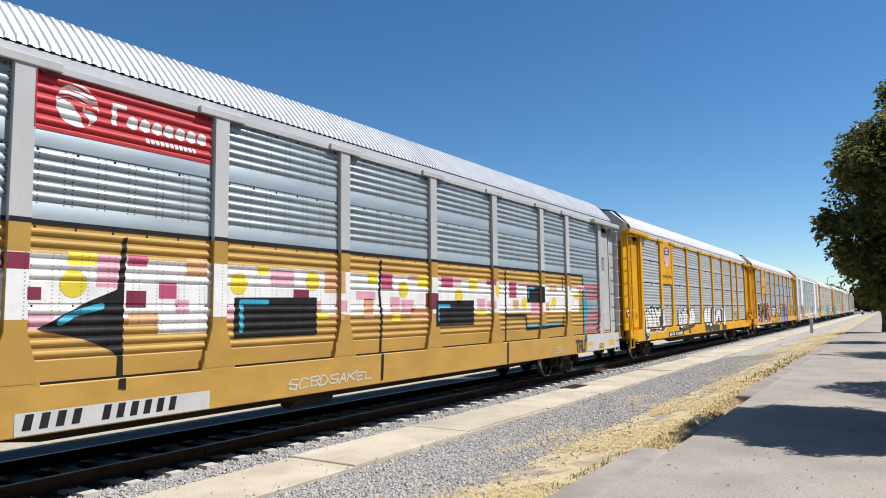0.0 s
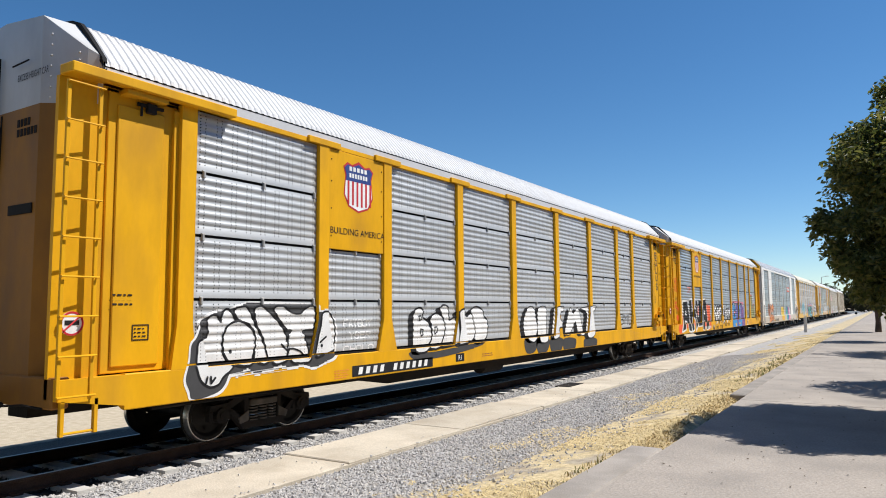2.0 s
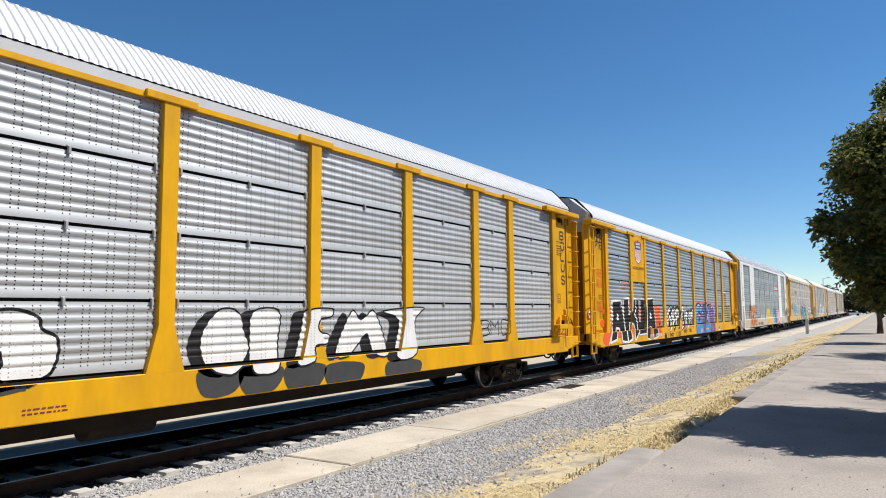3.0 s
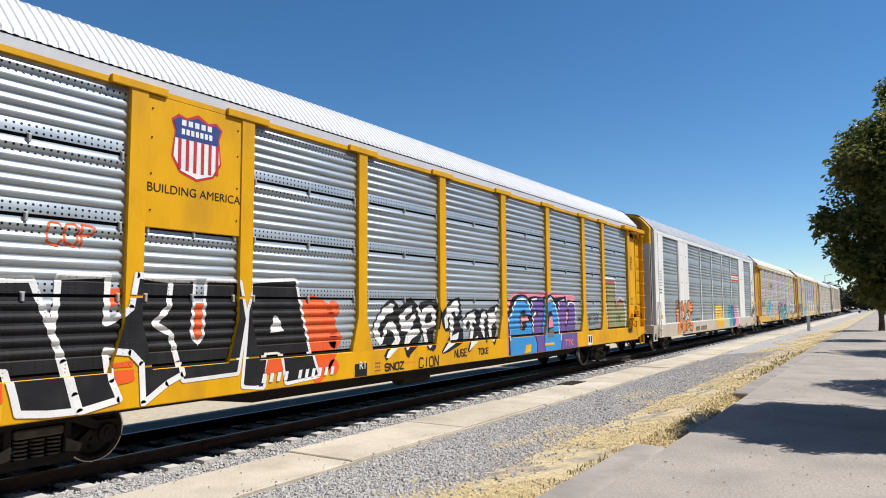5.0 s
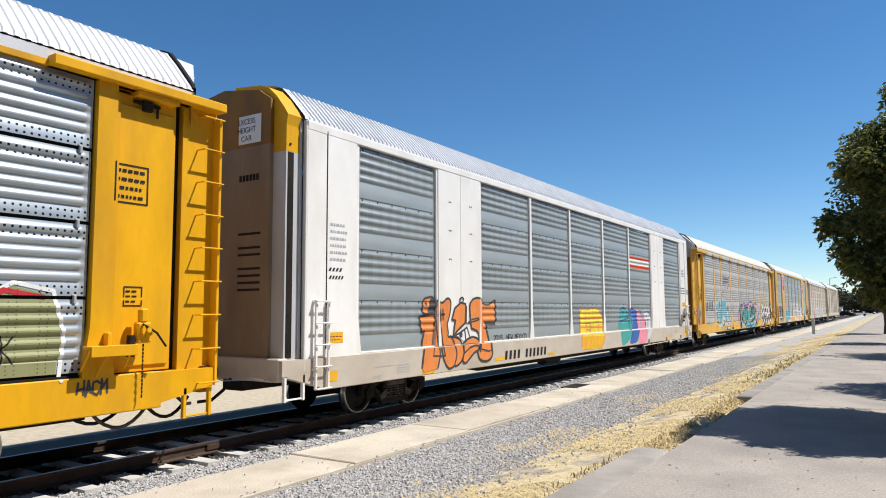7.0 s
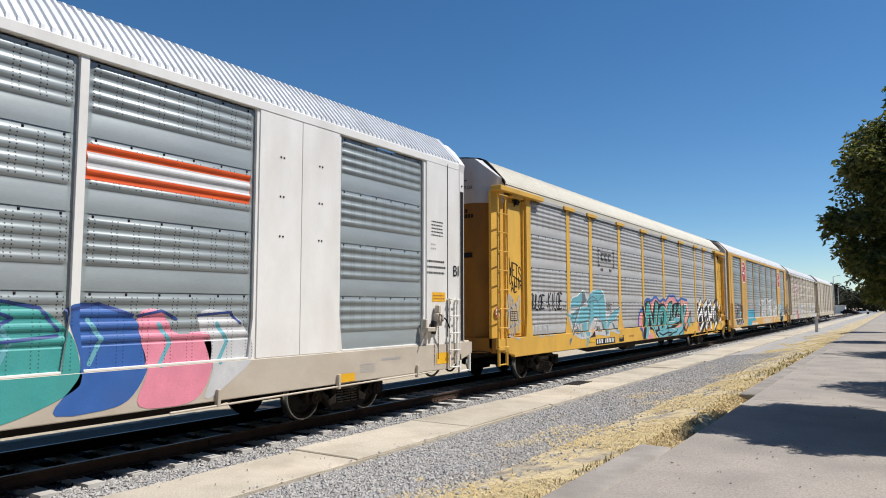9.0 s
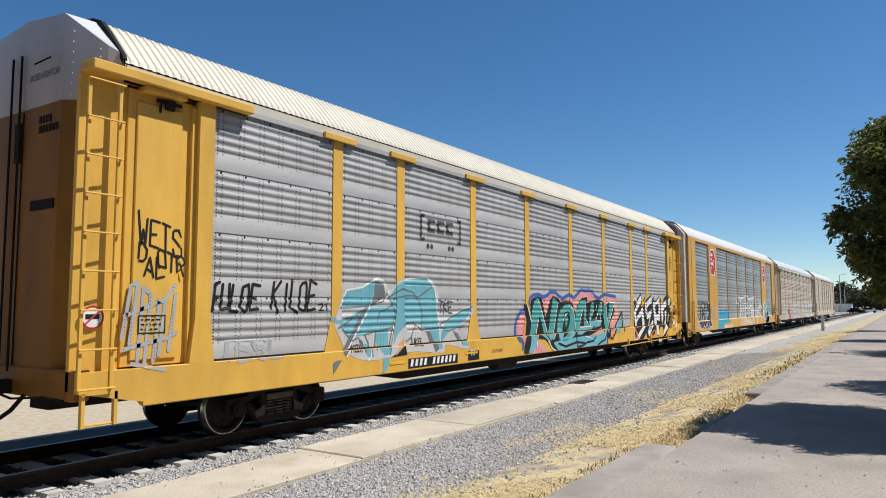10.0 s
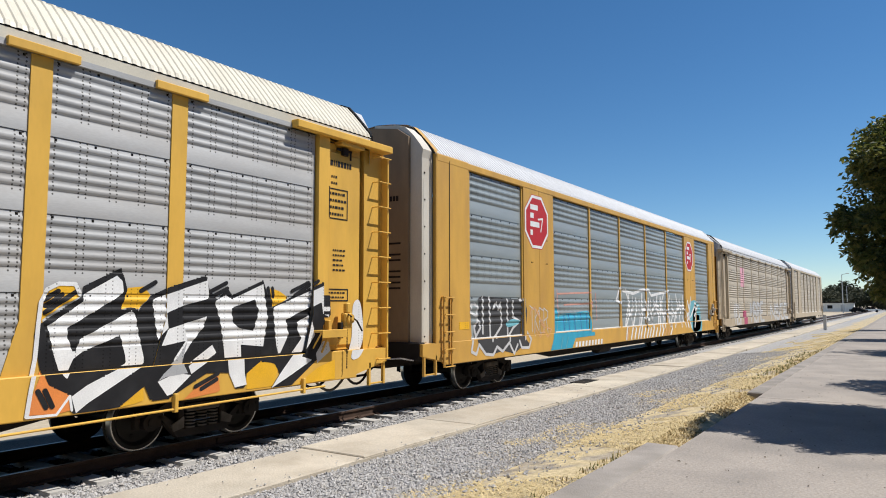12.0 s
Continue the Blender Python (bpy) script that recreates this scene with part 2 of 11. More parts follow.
# ---- mesh tools ----
class Shape:
    """Collects boxes, tubes, discs and extruded outlines; becomes one mesh."""

    def __init__(self):
        self.v, self.f = [], []

    def add(self, verts, faces):
        k = len(self.v)
        self.v += [tuple(p) for p in verts]
        self.f += [tuple(i + k for i in q) for q in faces]
        return self

    def box(self, x0, x1, y0, y1, z0, z1, c=0.0):
        if c <= 0:
            return self.add([(x, y, z) for x in (x0, x1) for y in (y0, y1) for z in (z0, z1)],
                            [(0, 1, 3, 2), (4, 6, 7, 5), (0, 4, 5, 1), (2, 3, 7, 6), (0, 2, 6, 4), (1, 5, 7, 3)])
        v, index = [], {}
        for i, (x, sx) in enumerate(((x0, 1), (x1, -1))):
            for j, (y, sy) in enumerate(((y0, 1), (y1, -1))):
                for k, (z, sz) in enumerate(((z0, 1), (z1, -1))):
                    for a in range(3):
                        index[i, j, k, a] = len(v)
                        v.append((x if a == 0 else x + sx * c, y if a == 1 else y + sy * c, z if a == 2 else z + sz * c))
        f = []
        for i in (0, 1):
            f.append([index[i, j, k, 0] for j, k in ((0, 0), (1, 0), (1, 1), (0, 1))][::(1 if i else -1)])
            f.append([index[j, i, k, 1] for j, k in ((0, 0), (1, 0), (1, 1), (0, 1))][::(-1 if i else 1)])
            f.append([index[j, k, i, 2] for j, k in ((0, 0), (1, 0), (1, 1), (0, 1))][::(1 if i else -1)])
        for j in (0, 1):
            for k in (0, 1):
                f.append([index[0, j, k, 1], index[1, j, k, 1], index[1, j, k, 2], index[0, j, k, 2]])
                f.append([index[j, 0, k, 0], index[j, 1, k, 0], index[j, 1, k, 2], index[j, 0, k, 2]])
                f.append([index[j, k, 0, 0], index[j, k, 1, 0], index[j, k, 1, 1], index[j, k, 0, 1]])
        for i in (0, 1):
            for j in (0, 1):
                for k in (0, 1):
                    f.append([index[i, j, k, a] for a in range(3)])
        return self.add(v, f)

    def tube(self, a, b, r, n=8, r2=None, caps=True):
        a, b = Vector(a), Vector(b)
        r2 = r if r2 is None else r2
        w = (b - a).normalized()
        u = w.orthogonal().normalized()
        t = w.cross(u)
        v = []
        for c, q in ((a, r), (b, r2)):
            for i in range(n):
                an = 2 * math.pi * i / n
                v.append(c + (u * math.cos(an) + t * math.sin(an)) * q)
        f = [(i, (i + 1) % n, n + (i + 1) % n, n + i) for i in range(n)]
        if caps:
            f += [tuple(range(n))[::-1], tuple(range(n, 2 * n))]
        return self.add(v, f)

    def pipe(self, pts, r, n=6):
        """A bent round bar or hose through the points, one closed skin."""
        p = [Vector(q) for q in pts]
        v = []
        for i, q in enumerate(p):
            d = (p[min(i + 1, len(p) - 1)] - p[max(i - 1, 0)]).normalized()
            u = d.cross(Vector((0.31, 0.17, 0.93))).normalized()
            w = d.cross(u)
            v += [q + (u * math.cos(2 * math.pi * k / n) + w * math.sin(2 * math.pi * k / n)) * r for k in range(n)]
        m = len(p)
        f = [(i * n + k, i * n + (k + 1) % n, (i + 1) * n + (k + 1) % n, (i + 1) * n + k) for i in range(m - 1) for k in range(n)]
        return self.add(v, f + [tuple(range(n)), tuple(range((m - 1) * n, m * n))])

    def sweep(self, prof, y0, y1, close=True):
        """An outline of (x, z) extruded along y."""
        n = len(prof)
        v = [(x, y0, z) for x, z in prof] + [(x, y1, z) for x, z in prof]
        f = [(i, (i + 1) % n, n + (i + 1) % n, n + i) for i in range(n if close else n - 1)]
        if close:
            f += [tuple(range(n))[::-1], tuple(range(n, 2 * n))]
        return self.add(v, f)

    def plate(self, prof, x0, x1):
        """An outline of (y, z) extruded along x."""
        n = len(prof)
        v = [(x0, y, z) for y, z in prof] + [(x1, y, z) for y, z in prof]
        f = [(i, (i + 1) % n, n + (i + 1) % n, n + i) for i in range(n)]
        f += [tuple(range(n))[::-1], tuple(range(n, 2 * n))]
        return self.add(v, f)

    def lathe(self, prof, n=24, centre=(0, 0, 0)):
        """An outline of (x along the axle, radius) turned about the x axis."""
        cx, cy, cz = centre
        v = [(cx + x, cy + r * math.cos(2 * math.pi * i / n), cz + r * math.sin(2 * math.pi * i / n)) for x, r in prof for i in range(n)]
        f = [(k * n + i, k * n + (i + 1) % n, (k + 1) * n + (i + 1) % n, (k + 1) * n + i) for k in range(len(prof) - 1) for i in range(n)]
        return self.add(v, f)

    def mesh(self, name, mats, smooth=False):
        me = bpy.data.meshes.new(name)
        me.from_pydata(self.v, [], self.f)
        for m in (mats if isinstance(mats, (list, tuple)) else [mats]):
            me.materials.append(m)
        bm = bmesh.new()
        bm.from_mesh(me)
        bmesh.ops.recalc_face_normals(bm, faces=bm.faces)
        bm.to_mesh(me)
        bm.free()
        if smooth:
            me.polygons.foreach_set("use_smooth", [True] * len(me.polygons))
            me.set_sharp_from_angle(angle=radians(40))
        return me


def part(name, shape, mat, parent, label="", at=(0, 0, 0), smooth=False):
    """One mesh object under a thing or a part. shape: a Shape, or a mesh that is shared."""
    me = shape.mesh(name, mat, smooth) if isinstance(shape, Shape) else shape
    ob = new(name, me)
    ob.parent = parent
    ob.location = at
    if label:
        tagged(ob, label)
    return ob


def thing(name, label, category, at=(0, 0, 0), group="", kind="", turn=0.0):
    ob = new(name)
    ob.matrix_basis = pose(*at, 0, 0, turn)
    return tagged(ob, label, category, group, kind)


def solo(name, shape, mat, label, category, at=(0, 0, 0), group="", kind="", smooth=False):
    ob = new(name, shape.mesh(name, mat, smooth) if isinstance(shape, Shape) else shape)
    ob.location = at
    return tagged(ob, label, category, group, kind)


# ---- ground, track, pavement ----
TRACK = -9.925
RAIL = -0.29
GROUND_Z = ((-2500, -0.9), (-60, -0.9), (-16, -0.85), (-12.8, -0.78), (-11.6, -0.52), (-8.55, -0.52), (-8.2, -0.54), (-7.96, -0.58), (-6.6, -0.52),
            (-4.65, -0.30), (-3.2, -0.04), (-2.62, 0.05), (-2.4, -0.06), (12, -0.06), (60, -0.1), (2500, -0.3))


def ground_height(x):
    for (a, za), (b, zb) in zip(GROUND_Z, GROUND_Z[1:]):
        if a <= x <= b:
            return za + (zb - za) * (x - a) / (b - a)
    return -0.3


def ground_material():
    m = bpy.data.materials.new("sandy soil, gravel and dry grass")
    m.use_nodes = True
    n, l = m.node_tree.nodes, m.node_tree.links
    b = n["Principled BSDF"]
    b.inputs["Roughness"].default_value = 0.95
    co = n.new("ShaderNodeTexCoord")
    sep = n.new("ShaderNodeSeparateXYZ")
    l.new(co.outputs["Object"], sep.inputs[0])

    def noise_tex(sc, detail=6.0):
        t = n.new("ShaderNodeTexNoise")
        t.inputs["Scale"].default_value, t.inputs["Detail"].default_value = sc, detail
        l.new(co.outputs["Object"], t.inputs["Vector"])
        return t.outputs["Fac"]

    def rng(src, a, c, lo=0.0, hi=1.0):
        r = n.new("ShaderNodeMapRange")
        for k, v in zip(("From Min", "From Max", "To Min", "To Max"), (a, c, lo, hi)):
            r.inputs[k].default_value = v
        l.new(src, r.inputs["Value"])
        return r.outputs[0]

    def mix(fac, a, c):
        x = n.new("ShaderNodeMix")
        x.data_type = 'RGBA'
        l.new(fac, x.inputs["Factor"])
        for s, v in ((x.inputs["A"], a), (x.inputs["B"], c)):
            if isinstance(v, tuple):
                s.default_value = (*v, 1)
            else:
                l.new(v, s)
        return x.outputs["Result"]

    gravel = mix(rng(noise_tex(45), 0.35, 0.65), (0.22, 0.212, 0.205), (0.46, 0.445, 0.425))
    grass = mix(rng(noise_tex(16), 0.3, 0.7), (0.40, 0.31, 0.17), (0.66, 0.54, 0.32))
    sand = mix(rng(noise_tex(6), 0.3, 0.7), (0.38, 0.31, 0.21), (0.52, 0.44, 0.32))
    wob = n.new("ShaderNodeMath")
    wob.operation = 'MULTIPLY_ADD'
    wob.inputs[1].default_value = 3.4
    l.new(noise_tex(0.75, 10.0), wob.inputs[0])
    l.new(sep.outputs["X"], wob.inputs[2])
    soil = mix(rng(noise_tex(9), 0.35, 0.65), (0.24, 0.20, 0.15), (0.42, 0.36, 0.27))
    patchy = mix(rng(noise_tex(2.2, 8.0), 0.48, 0.60), grass, soil)
    near = mix(rng(wob.outputs[0], -3.15, -2.75), gravel, patchy)
    # oily ballast bed, with the train's shade on it painted in as near-black
    oily_shade = mix(rng(noise_tex(30), 0.35, 0.65), (0.018, 0.016, 0.015), (0.06, 0.055, 0.05))
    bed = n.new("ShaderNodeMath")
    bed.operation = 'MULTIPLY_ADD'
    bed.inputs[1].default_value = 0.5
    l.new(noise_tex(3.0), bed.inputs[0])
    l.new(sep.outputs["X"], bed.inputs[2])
    track_side = mix(rng(bed.outputs[0], -8.72, -8.56), oily_shade, near)
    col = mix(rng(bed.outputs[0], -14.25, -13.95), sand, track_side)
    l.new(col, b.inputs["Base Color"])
    bp = n.new("ShaderNodeBump")
    bp.inputs["Distance"].default_value, bp.inputs["Strength"].default_value = 0.03, 0.7
    l.new(noise_tex(40), bp.inputs["Height"])
    l.new(bp.outputs[0], b.inputs["Normal"])
    return m


def build_ground():
    ys = [-2500, -300, -60] + list(range(-20, 121, 4)) + [160, 220, 320, 600, 2500]
    xs = []
    for (a, za), (c, zc) in zip(GROUND_Z, GROUND_Z[1:]):
        steps = 4 if -13 < a < 0 else 1
        xs += [a + (c - a) * i / steps for i in range(steps)]
    xs.append(2500)
    s = Shape()
    v = [(x, y, ground_height(x)) for x in xs for y in ys]
    m = len(ys)
    f = [(i * m + j, (i + 1) * m + j, (i + 1) * m + j + 1, i * m + j + 1) for i in range(len(xs) - 1) for j in range(m - 1)]
    s.add(v, f)
    return solo("ground", s, ground_material(), "sandy soil with grey gravel and dry yellow grass verge", "ground", kind="structure", smooth=True)


ground = build_ground()


def build_track():
    t = thing("railway_track", "railway track with rusty rails on dusty concrete ties", "railway track", (TRACK, 0, RAIL), kind="structure")
    prof = [(-0.075, -0.172), (0.075, -0.172), (0.075, -0.16), (0.012, -0.14), (0.010, -0.045), (0.036, -0.035), (0.036, -0.006), (0.028, 0.0),
            (-0.028, 0.0), (-0.036, -0.006), (-0.036, -0.035), (-0.010, -0.045), (-0.012, -0.14), (-0.075, -0.16)]
    for x in (-0.753, 0.753):
        part("rail", Shape().sweep([(x + a, z) for a, z in prof], -60, 420), rail_side, t)
        part("rail_head", Shape().box(x - 0.024, x + 0.024, -60, 420, -0.004, 0.003), rail_head, t, "polished rail head")
    return t


track = build_track()


def build_pavement():
    p = thing("pavement", "worn grey concrete pavement with slab joints", "pavement", kind="structure")
    # the kerb is broken away between the two lengths
    part("kerb", Shape().box(-2.67, -2.30, -40, 5.2, -0.3, 0.092, 0.02), kerb_conc, p)
    part("kerb", Shape().box(-2.69, -2.30, 5.22, 8.5, -0.3, 0.100, 0.02), kerb_conc, p)
    part("kerb", Shape().box(-2.60, -2.30, 14.4, 260, -0.3, 0.095, 0.02), kerb_conc, p)
    part("pavement_bed", Shape().box(-2.30, 11.0, -40, 260, -0.3, 0.07), concrete, p)
    rnd = random.Random(5)
    y, k = -8.0, 0
    while y < 120:
        n = 6.2 if k else 21.6
        for i, (a, c) in enumerate(((-2.285, 0.9), (0.91, 4.1), (4.11, 7.3))):
            dz = rnd.uniform(-0.004, 0.004)
            part("slab", Shape().box(a + 0.006, c - 0.006, y + 0.005, y + n - 0.005, 0.0, 0.10 + dz, 0.006), concrete, p)
        y += n
        k += 1
    return p


pavement = build_pavement()


def build_strip():
    p = thing("concrete_strip", "sandy concrete walkway strip beside the track", "walkway", kind="structure")
    part("strip_bed", Shape().box(-7.94, -6.66, -30, 260, -0.7, -0.475), strip_conc, p)
    rnd = random.Random(8)
    y = -6.0
    while y < 130:
        n = rnd.uniform(3.2, 4.2)
        dx = rnd.uniform(-0.05, 0.05)
        part("slab", Shape().box(-7.95 + dx, -6.64 + dx + rnd.uniform(-0.06, 0.06), y + 0.01, y + n - 0.01, -0.62, -0.45 + rnd.uniform(-0.012, 0.012), 0.015), strip_conc, p)
        y += n
    return p


strip = build_strip()

# ---- the train ----
HALF = 13.65
POSTS_AT = (-11.75, -9.0, -7.12, -4.28, -1.47, 1.47, 4.28, 7.12, 9.0, 11.75)
SIDE, FACE = 1.545, 1.625
ROOF = ((1.60, 4.93), (1.58, 4.99), (1.42, 5.17), (1.22, 5.39), (1.03, 5.575), (0.85, 5.645), (0.45, 5.71), (0.0, 5.75))


def panel_profile(z0, z1, sheets=4, waves=5, depth=0.030, lap=0.27, gap=0.0):
    """The wall's outline (x, z) from bottom to top: sheets of corrugated steel, the flat lap at each sheet's foot."""
    out = []
    hgt = (z1 - z0) / sheets
    for i in range(sheets):
        a = z0 + i * hgt
        out.append((SIDE + 0.010, a + gap))
        out.append((SIDE + 0.010, a + hgt * lap))
        w = (hgt * (0.96 - lap)) / waves
        for k in range(waves):
            b = a + hgt * lap + k * w
            for u, d in ((0.10, 0.0), (0.28, 0.15), (0.40, 0.75), (0.52, 1.0), (0.66, 1.0), (0.78, 0.75), (0.90, 0.15)):
                out.append((SIDE + d * depth, b + u * w))
        out.append((SIDE, a + hgt - 0.004))
    return out


def roof_points(side=1):
    return [(side * x, z) for x, z in ROOF]


def ribbed_roof(y0, y1, lift=0.0, pitch=0.13, depth=0.017):
    """An arched roof of pressed sheet with raised ribs across."""
    prof = [(x, z + lift) for x, z in ROOF] + [(-x, z + lift) for x, z in ROOF[-2::-1]]
    ys, y = [], y0
    while y < y1 - 0.01:
        ys += [(y, 0), (y + pitch * 0.42, 0), (y + pitch * 0.55, 1), (y + pitch * 0.87, 1)]
        y += pitch
    ys.append((y1, 0))
    s = Shape()
    n = len(prof)
    v = []
    for yy, up in ys:
        for x, z in prof:
            k = max(0.0, min(1.0, (z - 4.93 - lift) * 8 + 0.5)) if True else 1
            nx, nz = x / 1.7, 1.0 if abs(x) < 1.2 else 0.6
            v.append((x + nx * depth * up * k * 0.8, min(yy, y1), z + nz * depth * up * k))
    f = [(i * n + j, i * n + j + 1, (i + 1) * n + j + 1, (i + 1) * n + j) for i in range(len(ys) - 1) for j in range(n - 1)]
    s.add(v, f)
    return s


def build_truck(car, y, accent):
    truck = part("truck", Shape().box(-0.15, 0.15, y - 0.35, y + 0.35, 0.42, 0.92).box(-1.0, 1.0, y - 0.2, y + 0.2, 0.36, 0.58, 0.03), under, car, "grimy black bogie", (0, 0, RAIL))
    for sx in (-1, 1):
        x0, x1 = sorted((sx * 0.98, sx * 1.09))
        fr = Shape()
        # cast frame: arched top chord, sagging tension member, two columns round the spring window, pedestal jaws
        fr.plate([(y - 1.10, 0.50), (y - 1.08, 0.585), (y - 0.74, 0.60), (y - 0.42, 0.75), (y + 0.42, 0.75), (y + 0.74, 0.60), (y + 1.08, 0.585), (y + 1.10, 0.50),
                  (y + 0.72, 0.49), (y + 0.40, 0.63), (y - 0.40, 0.63), (y - 0.72, 0.49)], x0, x1)
        fr.plate([(y - 0.74, 0.49), (y - 0.64, 0.49), (y - 0.36, 0.255), (y + 0.36, 0.255), (y + 0.64, 0.49), (y + 0.74, 0.49), (y + 0.42, 0.145), (y - 0.42, 0.145)], x0, x1)
        for c in (-0.36, 0.36):
            fr.box(x0, x1, y + c - 0.045, y + c + 0.045, 0.25, 0.64, 0.01)
        for c in (-1.06, -0.72, 0.72, 1.06):
            fr.box(x0, x1, y + c - 0.035, y + c + 0.035, 0.34, 0.50, 0.008)
        part("side_frame", fr, under, truck)
        part("bolster_end", Shape().box(min(sx * 0.9, sx * 1.13), max(sx * 0.9, sx * 1.13), y - 0.29, y + 0.29, 0.50, 0.61, 0.02), truck_dust, truck)
        sp = Shape()
        for dy in (-0.20, 0.0, 0.20):
            for k in range(5):
                sp.tube((sx * 1.05, y + dy, 0.265 + k * 0.048), (sx * 1.05, y + dy, 0.287 + k * 0.048), 0.085, 10)
        tagged(part("spring", sp, truck_dust, truck), kind="stuff")
        for c in (-1, 1):
            part("friction_wedge", Shape().plate([(y + c * 0.33, 0.28), (y + c * 0.50, 0.24), (y + c * 0.54, 0.34), (y + c * 0.33, 0.44)], min(sx * 1.085, sx * 1.11), max(sx * 1.085, sx * 1.11)), truck_dust, truck)
        for dy in (-0.875, 0.875):
            part("bearing", Shape().tube((sx * 1.0, y + dy, 0.42), (sx * 1.13, y + dy, 0.42), 0.12, 14).tube((sx * 1.13, y + dy, 0.42), (sx * 1.15, y + dy, 0.42), 0.06, 8), under, truck)
    sets = []
    for dy in (-0.875, 0.875):
        w = Shape().tube((-0.9, 0, 0), (0.9, 0, 0), 0.08, 12)
        for sx in (-1, 1):
            prof = [(0.82, 0.10), (0.80, 0.16), (0.76, 0.30), (0.815, 0.345), (0.815, 0.405), (0.80, 0.42), (0.71, 0.425), (0.70, 0.45), (0.68, 0.45), (0.68, 0.34), (0.72, 0.30), (0.74, 0.16), (0.70, 0.10)]
            w.lathe([(sx * a, r) for a, r in prof], 32)
        ob = part("wheelset", w, wheel_steel, car, "worn steel wheels on an axle", (0, y + dy, 0.425 + RAIL), smooth=True)
        for sx in (-1, 1):
            part("tread", Shape().lathe([(sx * 0.8175, 0.398), (sx * 0.819, 0.412), (sx * 0.803, 0.4245), (sx * 0.715, 0.4285)], 40), bright_steel, ob, "bright polished wheel tread", smooth=True)
        cap = Shape()
        for k in range(3):
            an = 2 * math.pi * k / 3
            cap.tube((0.80, 0.22 * math.cos(an), 0.22 * math.sin(an)), (0.815, 0.22 * math.cos(an), 0.22 * math.sin(an)), 0.03, 8)
        part("axle_mark", cap, under, ob)
        sets.append(ob)
    return sets


def build_ladder(car, y, side, paint, z0=0.73, z1=4.62, n=9, width=0.46, x=FACE, name="ladder", flange=False):
    """A ladder on the side wall; side is -1 or 1 along the car."""
    a, b = sorted((y, y - side * width))
    rails = Shape()
    for yy in ((a, b - 0.05) if not flange else (b - 0.05,)):
        rails.box(x - 0.02 - (0.12 if flange else 0), x + 0.02, yy, yy + 0.05, z0, z1, 0.006)
    lad = part(name, rails, paint, car)
    rung = Shape().tube((x + 0.055, a - 0.01, 0), (x + 0.055, b + 0.01, 0), 0.013, 6)
    rung.tube((x - (0.13 if flange else 0), a + 0.01, 0), (x + 0.06, a + 0.01, 0), 0.012, 6).tube((x, b - 0.01, 0), (x + 0.06, b - 0.01, 0), 0.012, 6)
    me = rung.mesh("rung", paint)
    for k in range(n):
        part("rung", me, paint, lad, at=(0, 0, z0 + 0.02 + (z1 - z0 - 0.05) * k / (n - 1)))
    return lad


def brake_gear(car, y, side, paint, kind):
    """Hand brake wheel, its housing, chain and cut lever near the car's end."""
    g = part("brake_housing", Shape().box(FACE, FACE + 0.12, y - 0.10, y + 0.10, 1.35, 1.62, 0.02), paint, car)
    part("brake_ratchet", Shape().tube((FACE + 0.10, y + 0.02, 1.52), (FACE + 0.16, y + 0.02, 1.52), 0.085, 14).tube((FACE + 0.16, y + 0.02, 1.52), (FACE + 0.19, y + 0.02, 1.52), 0.035, 8)
         .box(FACE + 0.02, FACE + 0.12, y - 0.06, y + 0.05, 1.62, 1.80, 0.02), paint, g)
    part("brake_lever", Shape().pipe([(FACE + 0.14, y - 0.05, 1.60), (FACE + 0.2, y + 0.12, 1.48), (FACE + 0.2, y + 0.26, 1.30)], 0.016, 6).box(FACE + 0.02, FACE + 0.1, y - 0.20, y - 0.12, 1.18, 1.46, 0.01), under, g)
    if kind == "A":
        deck = Shape().box(FACE, FACE + 0.20, y - 0.76, y - 0.16, 1.30, 1.34, 0.008).box(FACE + 0.201, FACE + 0.22, y - 0.77, y - 0.15, 1.21, 1.345, 0.006)
        for yy in (y - 0.78, y - 0.22):
            deck.tube((FACE + 0.19, yy + 0.015, 1.30), (FACE + 0.0, yy + 0.015, 1.04), 0.014, 6)
        part("brake_platform", deck, paint, g)
    part("brake_bracket", Shape().box(FACE, FACE + 0.16, y - 0.52, y - 0.22, 1.24, 1.33, 0.01).box(FACE, FACE + 0.10, y - 0.50, y - 0.44, 1.33, 1.50, 0.01).tube((FACE + 0.08, y - 0.48, 1.24), (FACE + 0.06, y - 0.62, 0.96), 0.018, 6), paint, g)
    ch = Shape()
    for i in range(14):
        ch.tube((FACE + 0.06, y + 0.02, 1.34 - i * 0.05), (FACE + 0.06 + 0.01 * (i % 2), y + 0.02 - 0.01 * (i % 2), 1.30 - i * 0.05), 0.011, 5)
    part("chain", ch, under, g)


